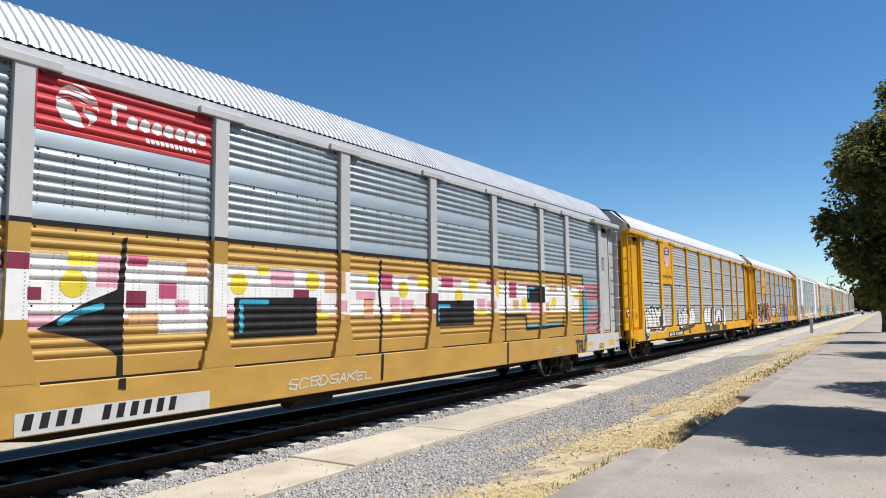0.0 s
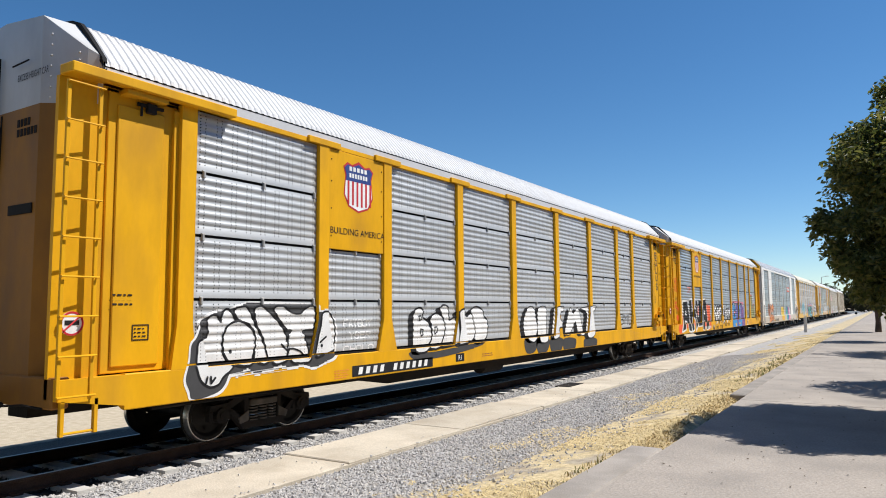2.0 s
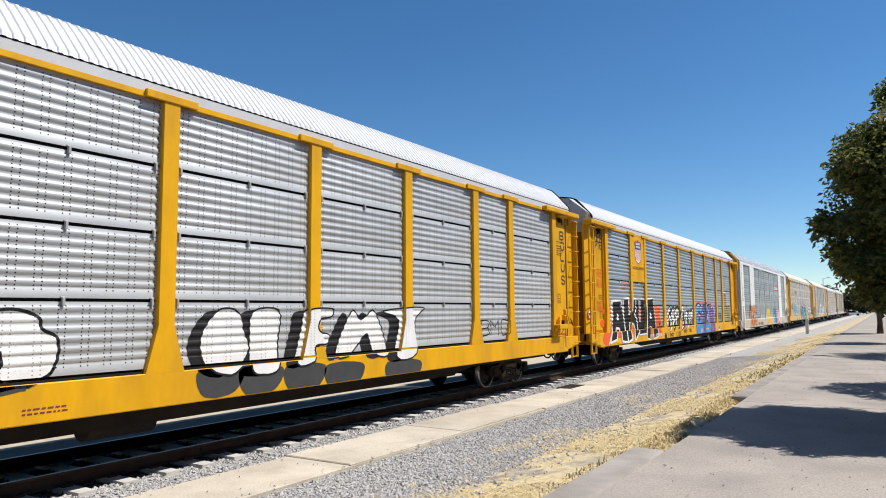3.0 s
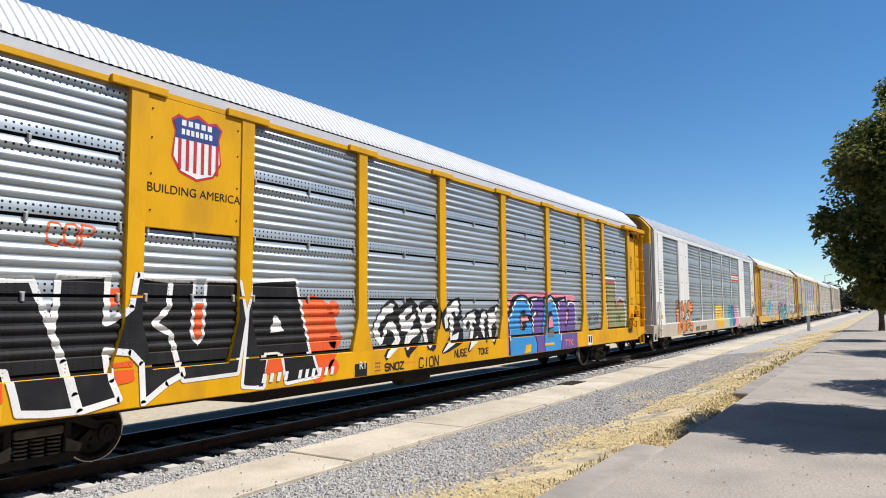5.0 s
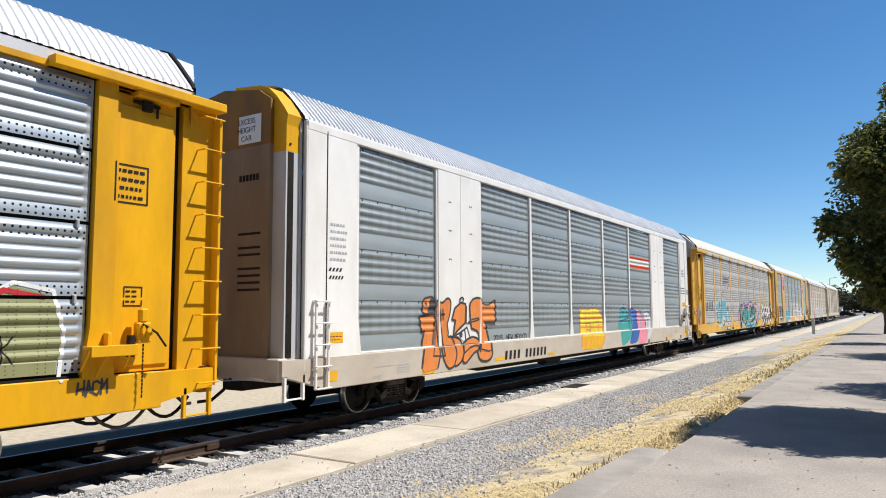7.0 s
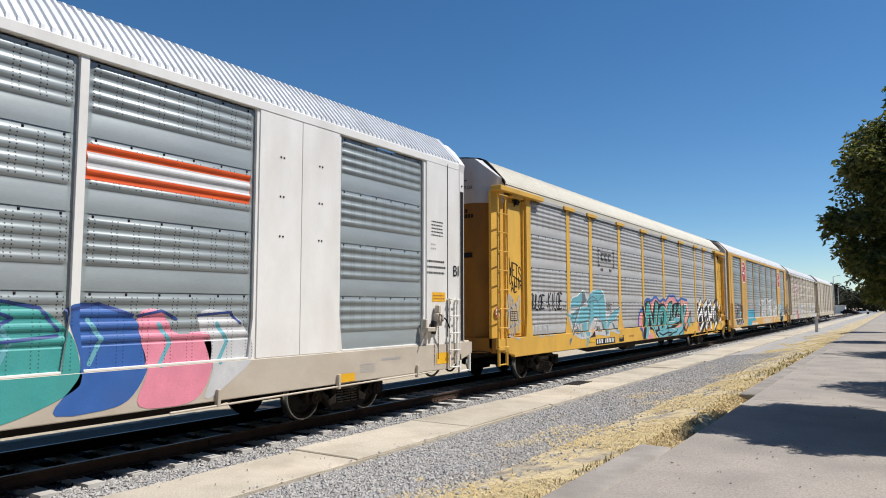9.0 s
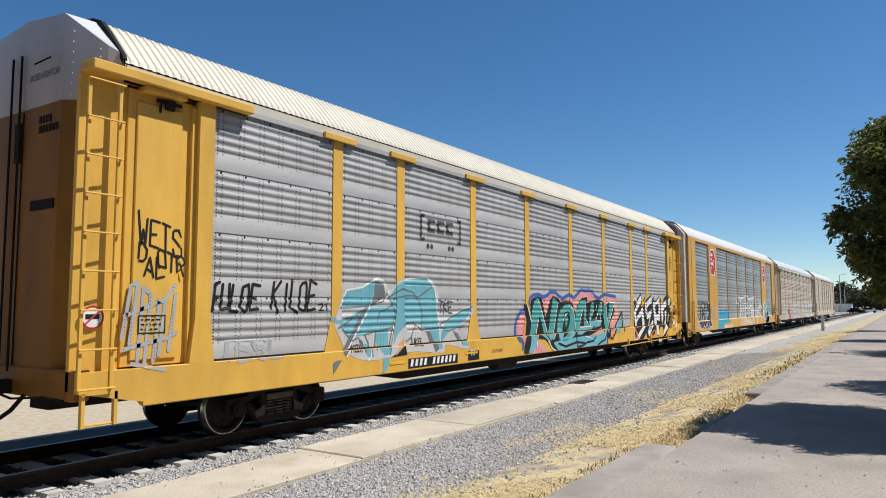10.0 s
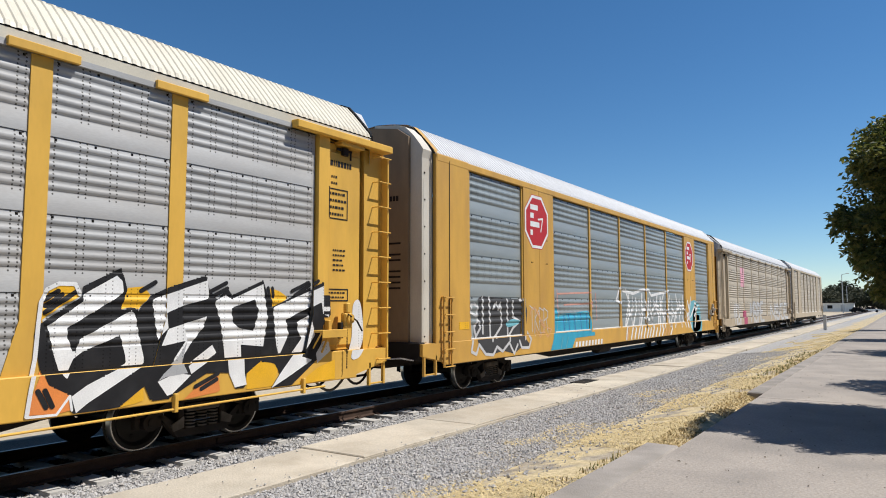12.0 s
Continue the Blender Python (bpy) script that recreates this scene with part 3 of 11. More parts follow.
def car_ends(car, spec):
    """Couplers, hoses, end sills, steps at both ends."""
    for e in (-1, 1):
        y = e * HALF
        paint = spec["paint"]
        c = part("coupler", Shape().box(-0.09, 0.09, min(y - e * 0.9, y + e * 0.35), max(y - e * 0.9, y + e * 0.35), 0.62, 0.80, 0.02)
                 .plate([(y + e * 0.30, 0.58), (y + e * 0.62, 0.60), (y + e * 0.66, 0.72), (y + e * 0.62, 0.86), (y + e * 0.30, 0.88)], -0.17, 0.17), under, car, "rusty black coupler")
        hose = Shape().pipe([(0.45, y + e * 0.02, 0.62), (0.47, y + e * 0.18, 0.45), (0.42, y + e * 0.38, 0.30), (0.30, y + e * 0.57, 0.28)], 0.028, 8)
        part("air_hose", hose, under, c)
        lever = Shape().pipe([(1.45, y + e * 0.05, 0.62), (1.2, y + e * 0.16, 0.66), (0.5, y + e * 0.2, 0.60), (0.15, y + e * 0.4, 0.75)], 0.016, 6)
        part("cut_lever", lever, bright_steel if spec["kind"] == "B" else under, c)
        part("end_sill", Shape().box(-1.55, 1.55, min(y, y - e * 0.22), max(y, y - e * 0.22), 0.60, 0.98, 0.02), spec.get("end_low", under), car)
        if e > 0:
            for k, (ya, yb, low, xx) in enumerate(((11.9, 12.7, 0.26, 1.40), (12.6, 13.3, 0.32, 1.46), (11.6, 12.5, 0.33, 1.25))):
                pts = [(xx, ya + (yb - ya) * i / 8, low + 0.24 * (2 * i / 8 - 1) ** 2) for i in range(9)]
                part("brake_hose", Shape().pipe(pts, 0.024, 7), truck_dust if k == 0 else under, car, "slack brake hose looped under the sill")
            if spec.get("rod"):
                part("brake_rod", Shape().tube((FACE + 0.03, 5.6, 0.33), (FACE + 0.03, 11.9, 0.39), 0.016, 8), spec.get("sill", spec["paint"]), car, "long thin brake rod under the sill")
                for yy in (6.4, 9.0, 11.4):
                    part("rod_bracket", Shape().box(FACE - 0.02, FACE + 0.055, yy - 0.03, yy + 0.03, 0.32, 0.57, 0.008), spec.get("sill", spec["paint"]), car)
        for yy in (y - e * 0.10, y - e * 0.52):
            st = Shape().pipe([(FACE - 0.03, yy, 0.70), (FACE - 0.03, yy, 0.30)], 0.02, 6).box(FACE - 0.06, FACE, yy - 0.025, yy + 0.025, 0.28, 0.70, 0.004)
            part("sill_step", st, paint, car)
        part("step_bar", Shape().tube((FACE - 0.03, y - e * 0.10, 0.31), (FACE - 0.03, y - e * 0.52, 0.31), 0.016, 6), paint, car)


def shell_common(car, spec):
    zb = spec.get("sill_z", 0.53)
    paint, sill = spec["paint"], spec.get("sill", spec["paint"])
    # deck and hidden far wall
    part("deck", Shape().box(-1.45, 1.45, -HALF + 0.2, HALF - 0.2, 0.72, 0.92), under, car, "grimy black underframe")
    part("centre_sill", Shape().box(-0.25, 0.25, -HALF + 0.4, HALF - 0.4, 0.36, 0.74).box(-0.9, -0.5, -3, 1, 0.38, 0.72, 0.03).box(0.55, 1.0, 1.8, 3.1, 0.38, 0.74, 0.04), under, car)
    part("far_wall", Shape().box(-1.62, -1.56, -HALF + 0.1, HALF - 0.1, zb, 4.95), spec["panel"], car)
    cross = Shape().plate([(-0.05, zb + 0.05), (0.05, zb + 0.05), (0.05, 0.74), (-0.05, 0.74)], -1.5, 1.38).mesh("cross_bearer", under)
    for y in (-8, -6, -4, -1.4, 1.4, 4, 6, 8):
        part("cross_bearer", cross, under, car, at=(0, y, 0))
    part("side_girder", Shape().plate([(-8.4, 0.66), (8.4, 0.66), (8.0, 0.46), (6.6, 0.25), (-6.6, 0.25), (-8.0, 0.46)], 1.16, 1.22), under, car)
    part("train_pipe", Shape().tube((1.1, -12, 0.40), (1.1, 12, 0.40), 0.03, 8), under, car)
    part("brake_cylinder", Shape().tube((0.9, -2.2, 0.28), (0.9, -1.2, 0.28), 0.20, 14).tube((0.9, -1.2, 0.28), (0.9, -0.3, 0.28), 0.03, 6), under, car)
    part("air_reservoir", Shape().tube((-0.2, 2.4, 0.26), (-0.2, 3.9, 0.26), 0.24, 14), under, car)
    # side sill: a channel with a rolled lower lip and tapered ends
    s = Shape().sweep([(1.40, 0.95), (1.40, zb + 0.10), (1.55, zb + 0.012), (1.60, zb), (FACE - 0.006, zb), (FACE, zb + 0.012), (FACE, 0.95), (FACE - 0.01, 0.962)], -HALF + 0.9, HALF - 0.9)
    for e in (-1, 1):
        s.plate([(e * (HALF - 0.9), 0.95), (e * (HALF - 0.02), 0.95), (e * (HALF - 0.02), 0.70), (e * (HALF - 0.9), zb + 0.06)], 1.42, FACE)
    part("side_sill", s, sill, car)


def bays_A():
    return list(zip(POSTS_AT, POSTS_AT[1:]))


def hang_sheets(car, spec, z0, z1, waves, depth, lap, gap, flat=()):
    """Four corrugated sheets above one another in each bay; alike sheets share one mesh."""
    h = (z1 - z0) / 4
    prof = panel_profile(0.0, h, 1, waves, depth, lap, gap)
    cache = {}
    for i, (a, b) in enumerate(bays_A()):
        if i in flat:
            continue
        w = round(b - a - 0.10, 3)
        if w not in cache:
            # ends of the pressed waves fade out flat before the sheet's edge
            s = Shape()
            ys = (-w / 2, -w / 2 + 0.07, -w / 2 + 0.10, w / 2 - 0.10, w / 2 - 0.07, w / 2)
            n = len(prof)
            s.add([(SIDE + (x - SIDE) * (1.0 if k in (2, 3) else 0.12), y, z) for k, y in enumerate(ys) for x, z in prof],
                  [(k * n + j, k * n + j + 1, (k + 1) * n + j + 1, (k + 1) * n + j) for k in range(5) for j in range(n - 1)])
            cache[w] = s.mesh("side_panel", spec["panel"], True)
        for k in range(4):
            part("side_panel", cache[w], spec["panel"], car, at=(0, (a + b) / 2, z0 + k * h))


def seam_bolts(car, z0, z1, flat=()):
    """Dark bolt heads along each sheet's upper and lower edge."""
    h = (z1 - z0) / 4
    s = Shape()
    for i, (a, b) in enumerate(bays_A()):
        n = max(4, int((b - a) / 0.42))
        for k in range(1, 5):
            for j in range(n if i not in flat else 0):
                y = a + 0.2 + (b - a - 0.4) * j / (n - 1)
                z = z0 + k * h - 0.035
                s.add([(SIDE + 0.004, y - 0.016, z - 0.016), (SIDE + 0.004, y + 0.016, z - 0.016), (SIDE + 0.022, y, z), (SIDE + 0.004, y + 0.016, z + 0.016), (SIDE + 0.004, y - 0.016, z + 0.016)],
                      [(0, 1, 2), (1, 3, 2), (3, 4, 2), (4, 0, 2)])
    tagged(part("bolt", s, under, car), kind="stuff")


def build_autorack_old(spec):
    """The older kind: recessed end doors, ladders at the corners, track hoods, T-headed posts."""
    car = thing("autorack_car", spec["label"], "railway car", (TRACK, spec["y"], 0), group="train of autorack cars")
    shell_common(car, spec)
    paint, panel = spec["paint"], spec["panel"]
    z0, z1 = 0.985, 4.70
    if spec.get("gap"):
        part("seam_backing", Shape().box(1.48, 1.52, -11.8, 11.8, z0, z1), black_gap, car)
    part("sill_seal", Shape().box(1.46, SIDE + 0.02, -11.8, 11.8, 0.955, 0.99), black_gap, car)
    hang_sheets(car, spec, z0, z1, spec.get("waves", 5), spec.get("depth", 0.03), spec.get("lap", 0.27), spec.get("gap", 0.0))
    if not spec.get("gap"):
        seam_bolts(car, z0, z1)
    # posts with flared feet and T-shaped heads
    pw = spec.get("post_w", 0.125)
    po = Shape().plate([(-pw, 4.70), (-pw, 1.60), (-0.30, 0.955), (0.30, 0.955), (pw, 1.60), (pw, 4.70)], SIDE - 0.03, FACE - spec.get("flush", 0.0))
    pm = po.mesh("post", paint)
    head = Shape().box(SIDE, FACE + 0.02, -0.42, 0.42, 4.70, 4.81, 0.008).mesh("post_head", spec.get("trim", paint))
    if spec.get("foot"):
        pm = Shape().box(SIDE - 0.03, FACE, -pw, pw, 2.842, 4.70).mesh("post", paint)
        foot = Shape().plate([(-pw, 2.842), (-pw, 1.60), (-0.30, 0.955), (0.30, 0.955), (pw, 1.60), (pw, 2.842)], SIDE - 0.03, FACE).mesh("post_foot", spec["foot"])
    for y in POSTS_AT[1:-1]:
        ob = part("post", pm, paint, car, at=(0, y, 0))
        if spec.get("foot") and y < 10:
            part("post_foot", foot, spec["foot"], ob, "mustard painted foot of the post")
        part("post_head", head, paint, ob)
    if spec.get("latches"):
        la = Shape().box(SIDE, SIDE + 0.045, -0.018, 0.018, -0.055, 0.045, 0.006).tube((SIDE + 0.02, -0.03, 0.05), (SIDE + 0.02, 0.03, 0.05), 0.011, 6)
        lm = la.mesh("panel_latch", zinc_dull)
        for a, b in bays_A():
            for k in (1, 2, 3):
                for yy in (a + 0.2, (a + b) / 2, b - 0.2):
                    part("panel_latch", lm, zinc_dull, car, at=(0, yy, z0 + k * (z1 - z0) / 4))
    # top plate, fascia and roof
    part("top_rail", Shape().box(1.50, 1.60, -HALF + 0.5, HALF - 0.5, 4.70, 4.775), spec.get("rail", spec.get("trim", paint)), car)
    part("fascia", Shape().box(1.50, 1.592, -HALF + 0.5, HALF - 0.5, 4.777, 4.915), spec["roof"], car)
    part("roof", ribbed_roof(-HALF + 0.5, HALF - 0.5, depth=spec.get("rib", 0.017)), spec["roof"], car)
    part("eave_gap", Shape().box(1.45, 1.594, -HALF + 0.5, HALF - 0.5, 4.916, 4.945), black_gap, car)
    for e in (-1, 1):
        y = e * HALF
        # recessed door sheet, its post and the overhanging track hood
        slot = 0.70 if e > 0 else 0.62
        d0, d1 = sorted((y - e * slot, y - e * 1.74))
        door = part("end_door", Shape().box(1.44, 1.50, d0, d1, 0.97, 4.66, 0.01).box(1.50, 1.53, d0 + 0.12, d1 - (0.05 if e > 0 else 0.30), 1.05, 4.5, 0.012), paint, car)
        part("door_guide", Shape().box(1.46, 1.56, min(y - e * 1.58, y - e * 1.66), max(y - e * 1.58, y - e * 1.66), 0.97, 4.60), paint, door)
        p0, p1 = sorted((y - e * 1.66, y - e * 1.92))
        part("door_post", Shape().plate([(p0, 4.7), (p0, 1.6), (p0 - 0.08, 0.955), (p1 + 0.08, 0.955), (p1, 1.6), (p1, 4.7)], SIDE - 0.03, FACE), paint, car)
        h0, h1 = sorted((y - e * 0.0, y - e * 2.55))
        part("track_hood", Shape().box(1.44, 1.74, h0, h1, 4.70, 4.83, 0.012), paint, car)
        l0, l1 = sorted((y - e * 0.62, y - e * 1.55))
        part("hood_bracket", Shape().box(1.46, 1.68, l0 + 0.15, l1 - 0.15, 4.625, 4.70, 0.01), paint, car)
        part("door_roller", Shape().box(1.53, 1.60, y - e * 1.2 - 0.07, y - e * 1.2 + 0.07, 4.46, 4.60, 0.01).box(1.53, 1.57, y - e * 1.2 - 0.20, y - e * 1.2 + 0.20, 4.54, 4.585, 0.006).tube((1.57, y - e * 1.05, 4.40), (1.57, y - e * 1.05, 4.56), 0.018, 6), under, door)
        # corner plate, ladder, end doors and hood
        c0, c1 = sorted((y, y - e * 0.50))
        inner = y - e * (0.58 if e > 0 else 0.50)
        fold = [(1.38, y), (1.45, y)] + ([(1.38, (y + inner) / 2)] if e > 0 else []) + [(1.52, inner), (1.38, inner)] if e < 0 else [(1.36, y), (1.50, y), (1.50, inner), (1.36, inner)]
        n = len(fold)
        part("corner_plate", Shape().add([(a, b, z) for z in (0.72, 4.70) for a, b in fold], [(k, (k + 1) % n, n + (k + 1) % n, n + k) for k in range(n)] + [tuple(range(n)), tuple(range(n, 2 * n))]), paint, car)
        part("corner_slot", Shape().box(1.34, 1.40 if e > 0 else 1.47, min(inner, y - e * slot), max(inner, y - e * slot), 0.95, 4.7), black_gap if e > 0 else paint, car)
        build_ladder(car, y, e, paint, width=0.46 if e < 0 else 0.34, flange=e > 0)
        # folding end doors: flat in the middle, turned back at the corners
        plan = ((-1.50, 0.42), (-0.95, 0.03), (0.95, 0.03), (1.42, 0.36))
        tops = (5.05, 5.59, 5.59, 5.16)
        wall = Shape()
        for (xa, da), (xb, db) in zip(plan, plan[1:]):
            wall.add([(xa, y - e * da, 0.80), (xb, y - e * db, 0.80), (xb, y - e * db, 4.43), (xa, y - e * da, 4.43)], [(0, 1, 2, 3)])
        wall.add([(xa, y - e * (da + 0.06), z) for z in (0.80, 4.43) for xa, da in plan], [(0, 1, 5, 4), (1, 2, 6, 5), (2, 3, 7, 6)])
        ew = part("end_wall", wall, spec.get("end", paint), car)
        part("end_seam", Shape().box(-0.015, 0.015, y - e * 0.024 - 0.004, y - e * 0.024 + 0.004, 0.85, 4.40), black_gap, ew)
        part("hand_hold", Shape().box(0.30, 0.88, y - e * 0.02 - 0.012, y - e * 0.02 + 0.012, 3.02, 3.15, 0.006), black_gap, ew)
        rods = Shape()
        for xx in (-0.30, -0.06):
            rods.tube((xx, y + e * 0.005, 0.9), (xx, y + e * 0.005, 5.2), 0.017, 6)
        rods.box(-0.12, 0.0, y - e * 0.0 - 0.03, y + 0.03, 3.7, 4.25, 0.01)
        part("lock_rod", rods, under, ew)
        hood = Shape()
        v, edge = [], [(x, y - e * d, z) for (x, d), z in zip(plan, tops)]
        edge = edge[:2] + [(0.0, y - e * 0.03, 5.69)] + edge[2:]
        base = [(x, yy, 4.43) for x, yy, z in edge]
        back = [(x, y - e * 0.50, z) for x, z in ((-1.56, 5.05), (-0.95, 5.61), (0.0, 5.73), (0.95, 5.61), (1.56, 5.05))]
        hood.add(base + edge + back, [(k, k + 1, 6 + k, 5 + k) for k in range(4)] + [(5 + k, 6 + k, 11 + k, 10 + k) for k in range(4)])
        hood.add([(1.42, y - e * 0.36, 4.43), (1.42, y - e * 0.36, 5.16), (1.56, y - e * 0.50, 5.05), (1.56, y - e * 0.50, 4.43)], [(0, 1, 2, 3)])
        hd = part("end_hood", hood, spec.get("hood", grey_paint), car)
        rv = Shape()
        for k in range(7):
            rv.tube((1.05, y - e * 0.10, 4.5 + 0.14 * k), (1.06, y - e * 0.08, 4.5 + 0.14 * k), 0.014, 6).tube((1.34, y - e * 0.305, 4.5 + 0.1 * k), (1.35, y - e * 0.28, 4.5 + 0.1 * k), 0.014, 6)
        tagged(part("rivet", rv, grey_paint, hd), kind="stuff")
        part("grab_bar", Shape().tube((0.35, y + e * 0.03, 5.0), (0.75, y + e * 0.03, 5.02), 0.012, 6), under, hd)
        mk = Shape()
        for row, n in ((4.18, 4), (4.05, 6)):
            for k in range(n):
                mk.box(0.42 + k * 0.085, 0.48 + k * 0.085, y - e * 0.026 - 0.003, y - e * 0.026 + 0.003, row, row + 0.10)
        part("end_mark", mk, under, ew)
        rim = Shape()
        pts = [(x, z) for x, z in ROOF] + [(-x, z) for x, z in ROOF[-2::-1]]
        yy0, yy1 = sorted((y - e * 0.46, y - e * 0.52))
        for (xa, za), (xb, zb2) in zip(pts, pts[1:]):
            rim.add([(xa, yy0, za - 0.06), (xb, yy0, zb2 - 0.06), (xb, yy0, zb2 + 0.05), (xa, yy0, za + 0.05), (xa, yy1, za - 0.06), (xb, yy1, zb2 - 0.06), (xb, yy1, zb2 + 0.05), (xa, yy1, za + 0.05)],
                    [(0, 1, 2, 3), (4, 7, 6, 5), (3, 2, 6, 7), (0, 4, 5, 1)])
        part("roof_rim", rim, black_gap, car)
    car_ends(car, spec)
    if spec.get("brake", True):
        brake_gear(car, HALF - 1.25, 1, paint, "A")
    wheels = [w for yy in (-9.87, 9.87) for w in build_truck(car, yy, paint)]
    return car, wheels


def build_autorack_new(spec):
    """The newer kind: flush full-height end walls, flat sheeted bays, corrugated bays between slim posts."""
    car = thing("autorack_car", spec["label"], "railway car", (TRACK, spec["y"], 0), group="train of autorack cars")
    shell_common(car, spec)
    paint, panel = spec["paint"], spec["panel"]
    z0, z1 = 0.985, 4.86
    hang_sheets(car, spec, z0, z1, 4, 0.026, 0.29, 0.0, (1, 7))
    seam_bolts(car, z0, z1, (1, 7))
    for i, (a, b) in enumerate(bays_A()):
        w = round(b - a - 0.06, 3)
        flat = i in (1, 7)
        if flat:
            s = Shape().box(SIDE - 0.03, FACE - 0.012, a, (a + b) / 2 - 0.004, z0 - 0.02, z1 + 0.06, 0.006).box(SIDE - 0.03, FACE - 0.012, (a + b) / 2 + 0.004, b, z0 - 0.02, z1 + 0.06, 0.006)
            fl = part("flat_panel", s, paint, car)
            rv = Shape()
            for zz in (3.55, 4.2, 2.9):
                for yy in (a + 0.45, a + 0.52, b - 0.45, b - 0.52):
                    rv.tube((FACE - 0.02, yy, zz), (FACE - 0.005, yy, zz), 0.018, 6)
            tagged(part("rivet", rv, under, fl), kind="stuff")
        else:
            part("panel_sill", Shape().box(SIDE, SIDE + 0.05, a + 0.1, b - 0.1, 0.963, 0.995, 0.005), white_paint, car)
    pm = Shape().plate([(-0.055, 4.9), (-0.055, 1.6), (-0.14, 0.955), (0.14, 0.955), (0.055, 1.6), (0.055, 4.9)], SIDE - 0.03, FACE - spec.get("flush", 0.0)).mesh("post", paint)
    for y in POSTS_AT:
        part("post", pm, paint, car, at=(0, y, 0))
    part("top_rail", Shape().box(1.50, FACE - 0.003, -HALF + 0.56, HALF - 0.56, 4.89, 5.04, 0.01), paint, car)
    part("roof", ribbed_roof(-HALF + 0.53, HALF - 0.53, 0.10, depth=spec.get("rib", 0.017)), spec["roof"], car)
    for e in (-1, 1):
        y = e * HALF
        a, b = sorted((y - e * 0.55, y - e * 1.88))
        side = part("end_side_wall", Shape().box(1.50, FACE - 0.008, a, b, 0.70, 5.06, 0.015), paint, car)
        part("wall_seam", Shape().box(1.55, FACE - 0.002, y - e * 1.05 - 0.012, y - e * 1.05 + 0.012, 1.1, 4.95), under, side)
        cap = ribbed_roof(min(y - e * 0.50, y - e * 0.66), max(y - e * 0.50, y - e * 0.66), 0.128, depth=0.0)
        part("roof_end", cap, spec.get("arch", spec["roof"]) if e < 0 else spec["roof"], car)
        part("corner_rod", Shape().tube((FACE - 0.02, y - e * 0.535, 0.75), (FACE - 0.02, y - e * 0.535, 4.95), 0.022, 8), paint, car)
        part("corner_slot", Shape().box(1.40, 1.49, min(y - e * 0.50, y - e * 0.56), max(y - e * 0.50, y - e * 0.56), 0.8, 5.0), black_gap, car)
        # quarter-round door edge and end doors
        n0, n1 = sorted((y - e * 0.08, y - e * 0.16))
        d0, d1 = sorted((y - e * 0.16, y - e * 0.50))
        ed = part("door_edge", Shape().sweep([(1.20, 0.95), (1.20, 4.45), (1.50, 4.45), (1.50, 0.95)], d0, d1)
                  .box(1.50, 1.525, min(y - e * 0.46, y - e * 0.52), max(y - e * 0.46, y - e * 0.52), 0.9, 5.05, 0.008), spec.get("edge", grey_paint), car, "rubber-sealed grey door edge")
        part("door_seal", Shape().box(1.495, 1.508, min(y - e * 0.20, y - e * 0.33), max(y - e * 0.20, y - e * 0.33), 0.98, 4.44), spec.get("seal", under), ed)
        part("door_edge_top", Shape().sweep([(0.2, 4.452), (0.2, 5.76), (0.85, 5.69), (1.05, 5.62), (1.25, 5.44), (1.44, 5.21), (1.53, 5.08), (1.50, 4.9), (1.50, 4.452)], d0, d1), spec.get("cap", grey_paint) if e < 0 else paint, car)
        pr = Shape()
        for k in range(9):
            pr.box(0.45, 1.0, y - e * 0.078 - 0.003, y - e * 0.078 + 0.003, 2.1 + 0.12 * k, 2.14 + 0.12 * k) if k not in (4, 7) else None
        for k in range(6):
            pr.box(0.45 + 0.085 * k, 0.51 + 0.085 * k, y - e * 0.078 - 0.003, y - e * 0.078 + 0.003, 4.0, 4.11)
        part("end_mark", pr, under, car)
        bolts = Shape()
        for k in range(7):
            bolts.tube((1.49, y - e * 0.25, 1.1 + k * 0.58), (1.515, y - e * 0.25, 1.1 + k * 0.58), 0.022, 6)
        tagged(part("bolt", bolts, under, ed), kind="stuff")
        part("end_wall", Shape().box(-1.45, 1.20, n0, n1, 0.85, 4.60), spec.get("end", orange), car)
        part("end_hood", Shape().sweep([(1.20, 4.60), (1.20, 5.38), (0.9, 5.58), (0.0, 5.72), (-0.9, 5.58), (-1.3, 5.3), (-1.3, 4.60)], n0, n1), spec.get("hood", grey_paint), car)
        build_ladder(car, y - e * 0.72, e, paint, 0.42, 1.95, 5, 0.36, FACE + 0.05)
        brk = Shape()
        for zz in (0.75, 1.90):
            brk.box(FACE - 0.02, FACE + 0.05, y - e * 0.74 - 0.03, y - e * 0.74 + 0.03, zz, zz + 0.04).box(FACE - 0.02, FACE + 0.05, y - e * 1.06 - 0.03, y - e * 1.06 + 0.03, zz, zz + 0.04)
        part("ladder_bracket", brk, paint, car)
    car_ends(car, spec)
    brake_gear(car, HALF - 1.55, 1, sill_white, "B")
    wheels = [w for yy in (-9.87, 9.87) for w in build_truck(car, yy, paint)]
    return car, wheels


FRONTS = {"mural": 11.12, "up_a": 39.62, "up_b": 68.02, "white": 96.60, "csx": 125.15, "kcs": 153.60, "seven": 181.95, "eight": 210.4}
CARS = {}
WHEELS = []


def add_car(key, build, **spec):
    spec["y"] = FRONTS[key]
    car, wheels = build(spec)
    CARS[key] = car
    WHEELS.extend(wheels)
    return car


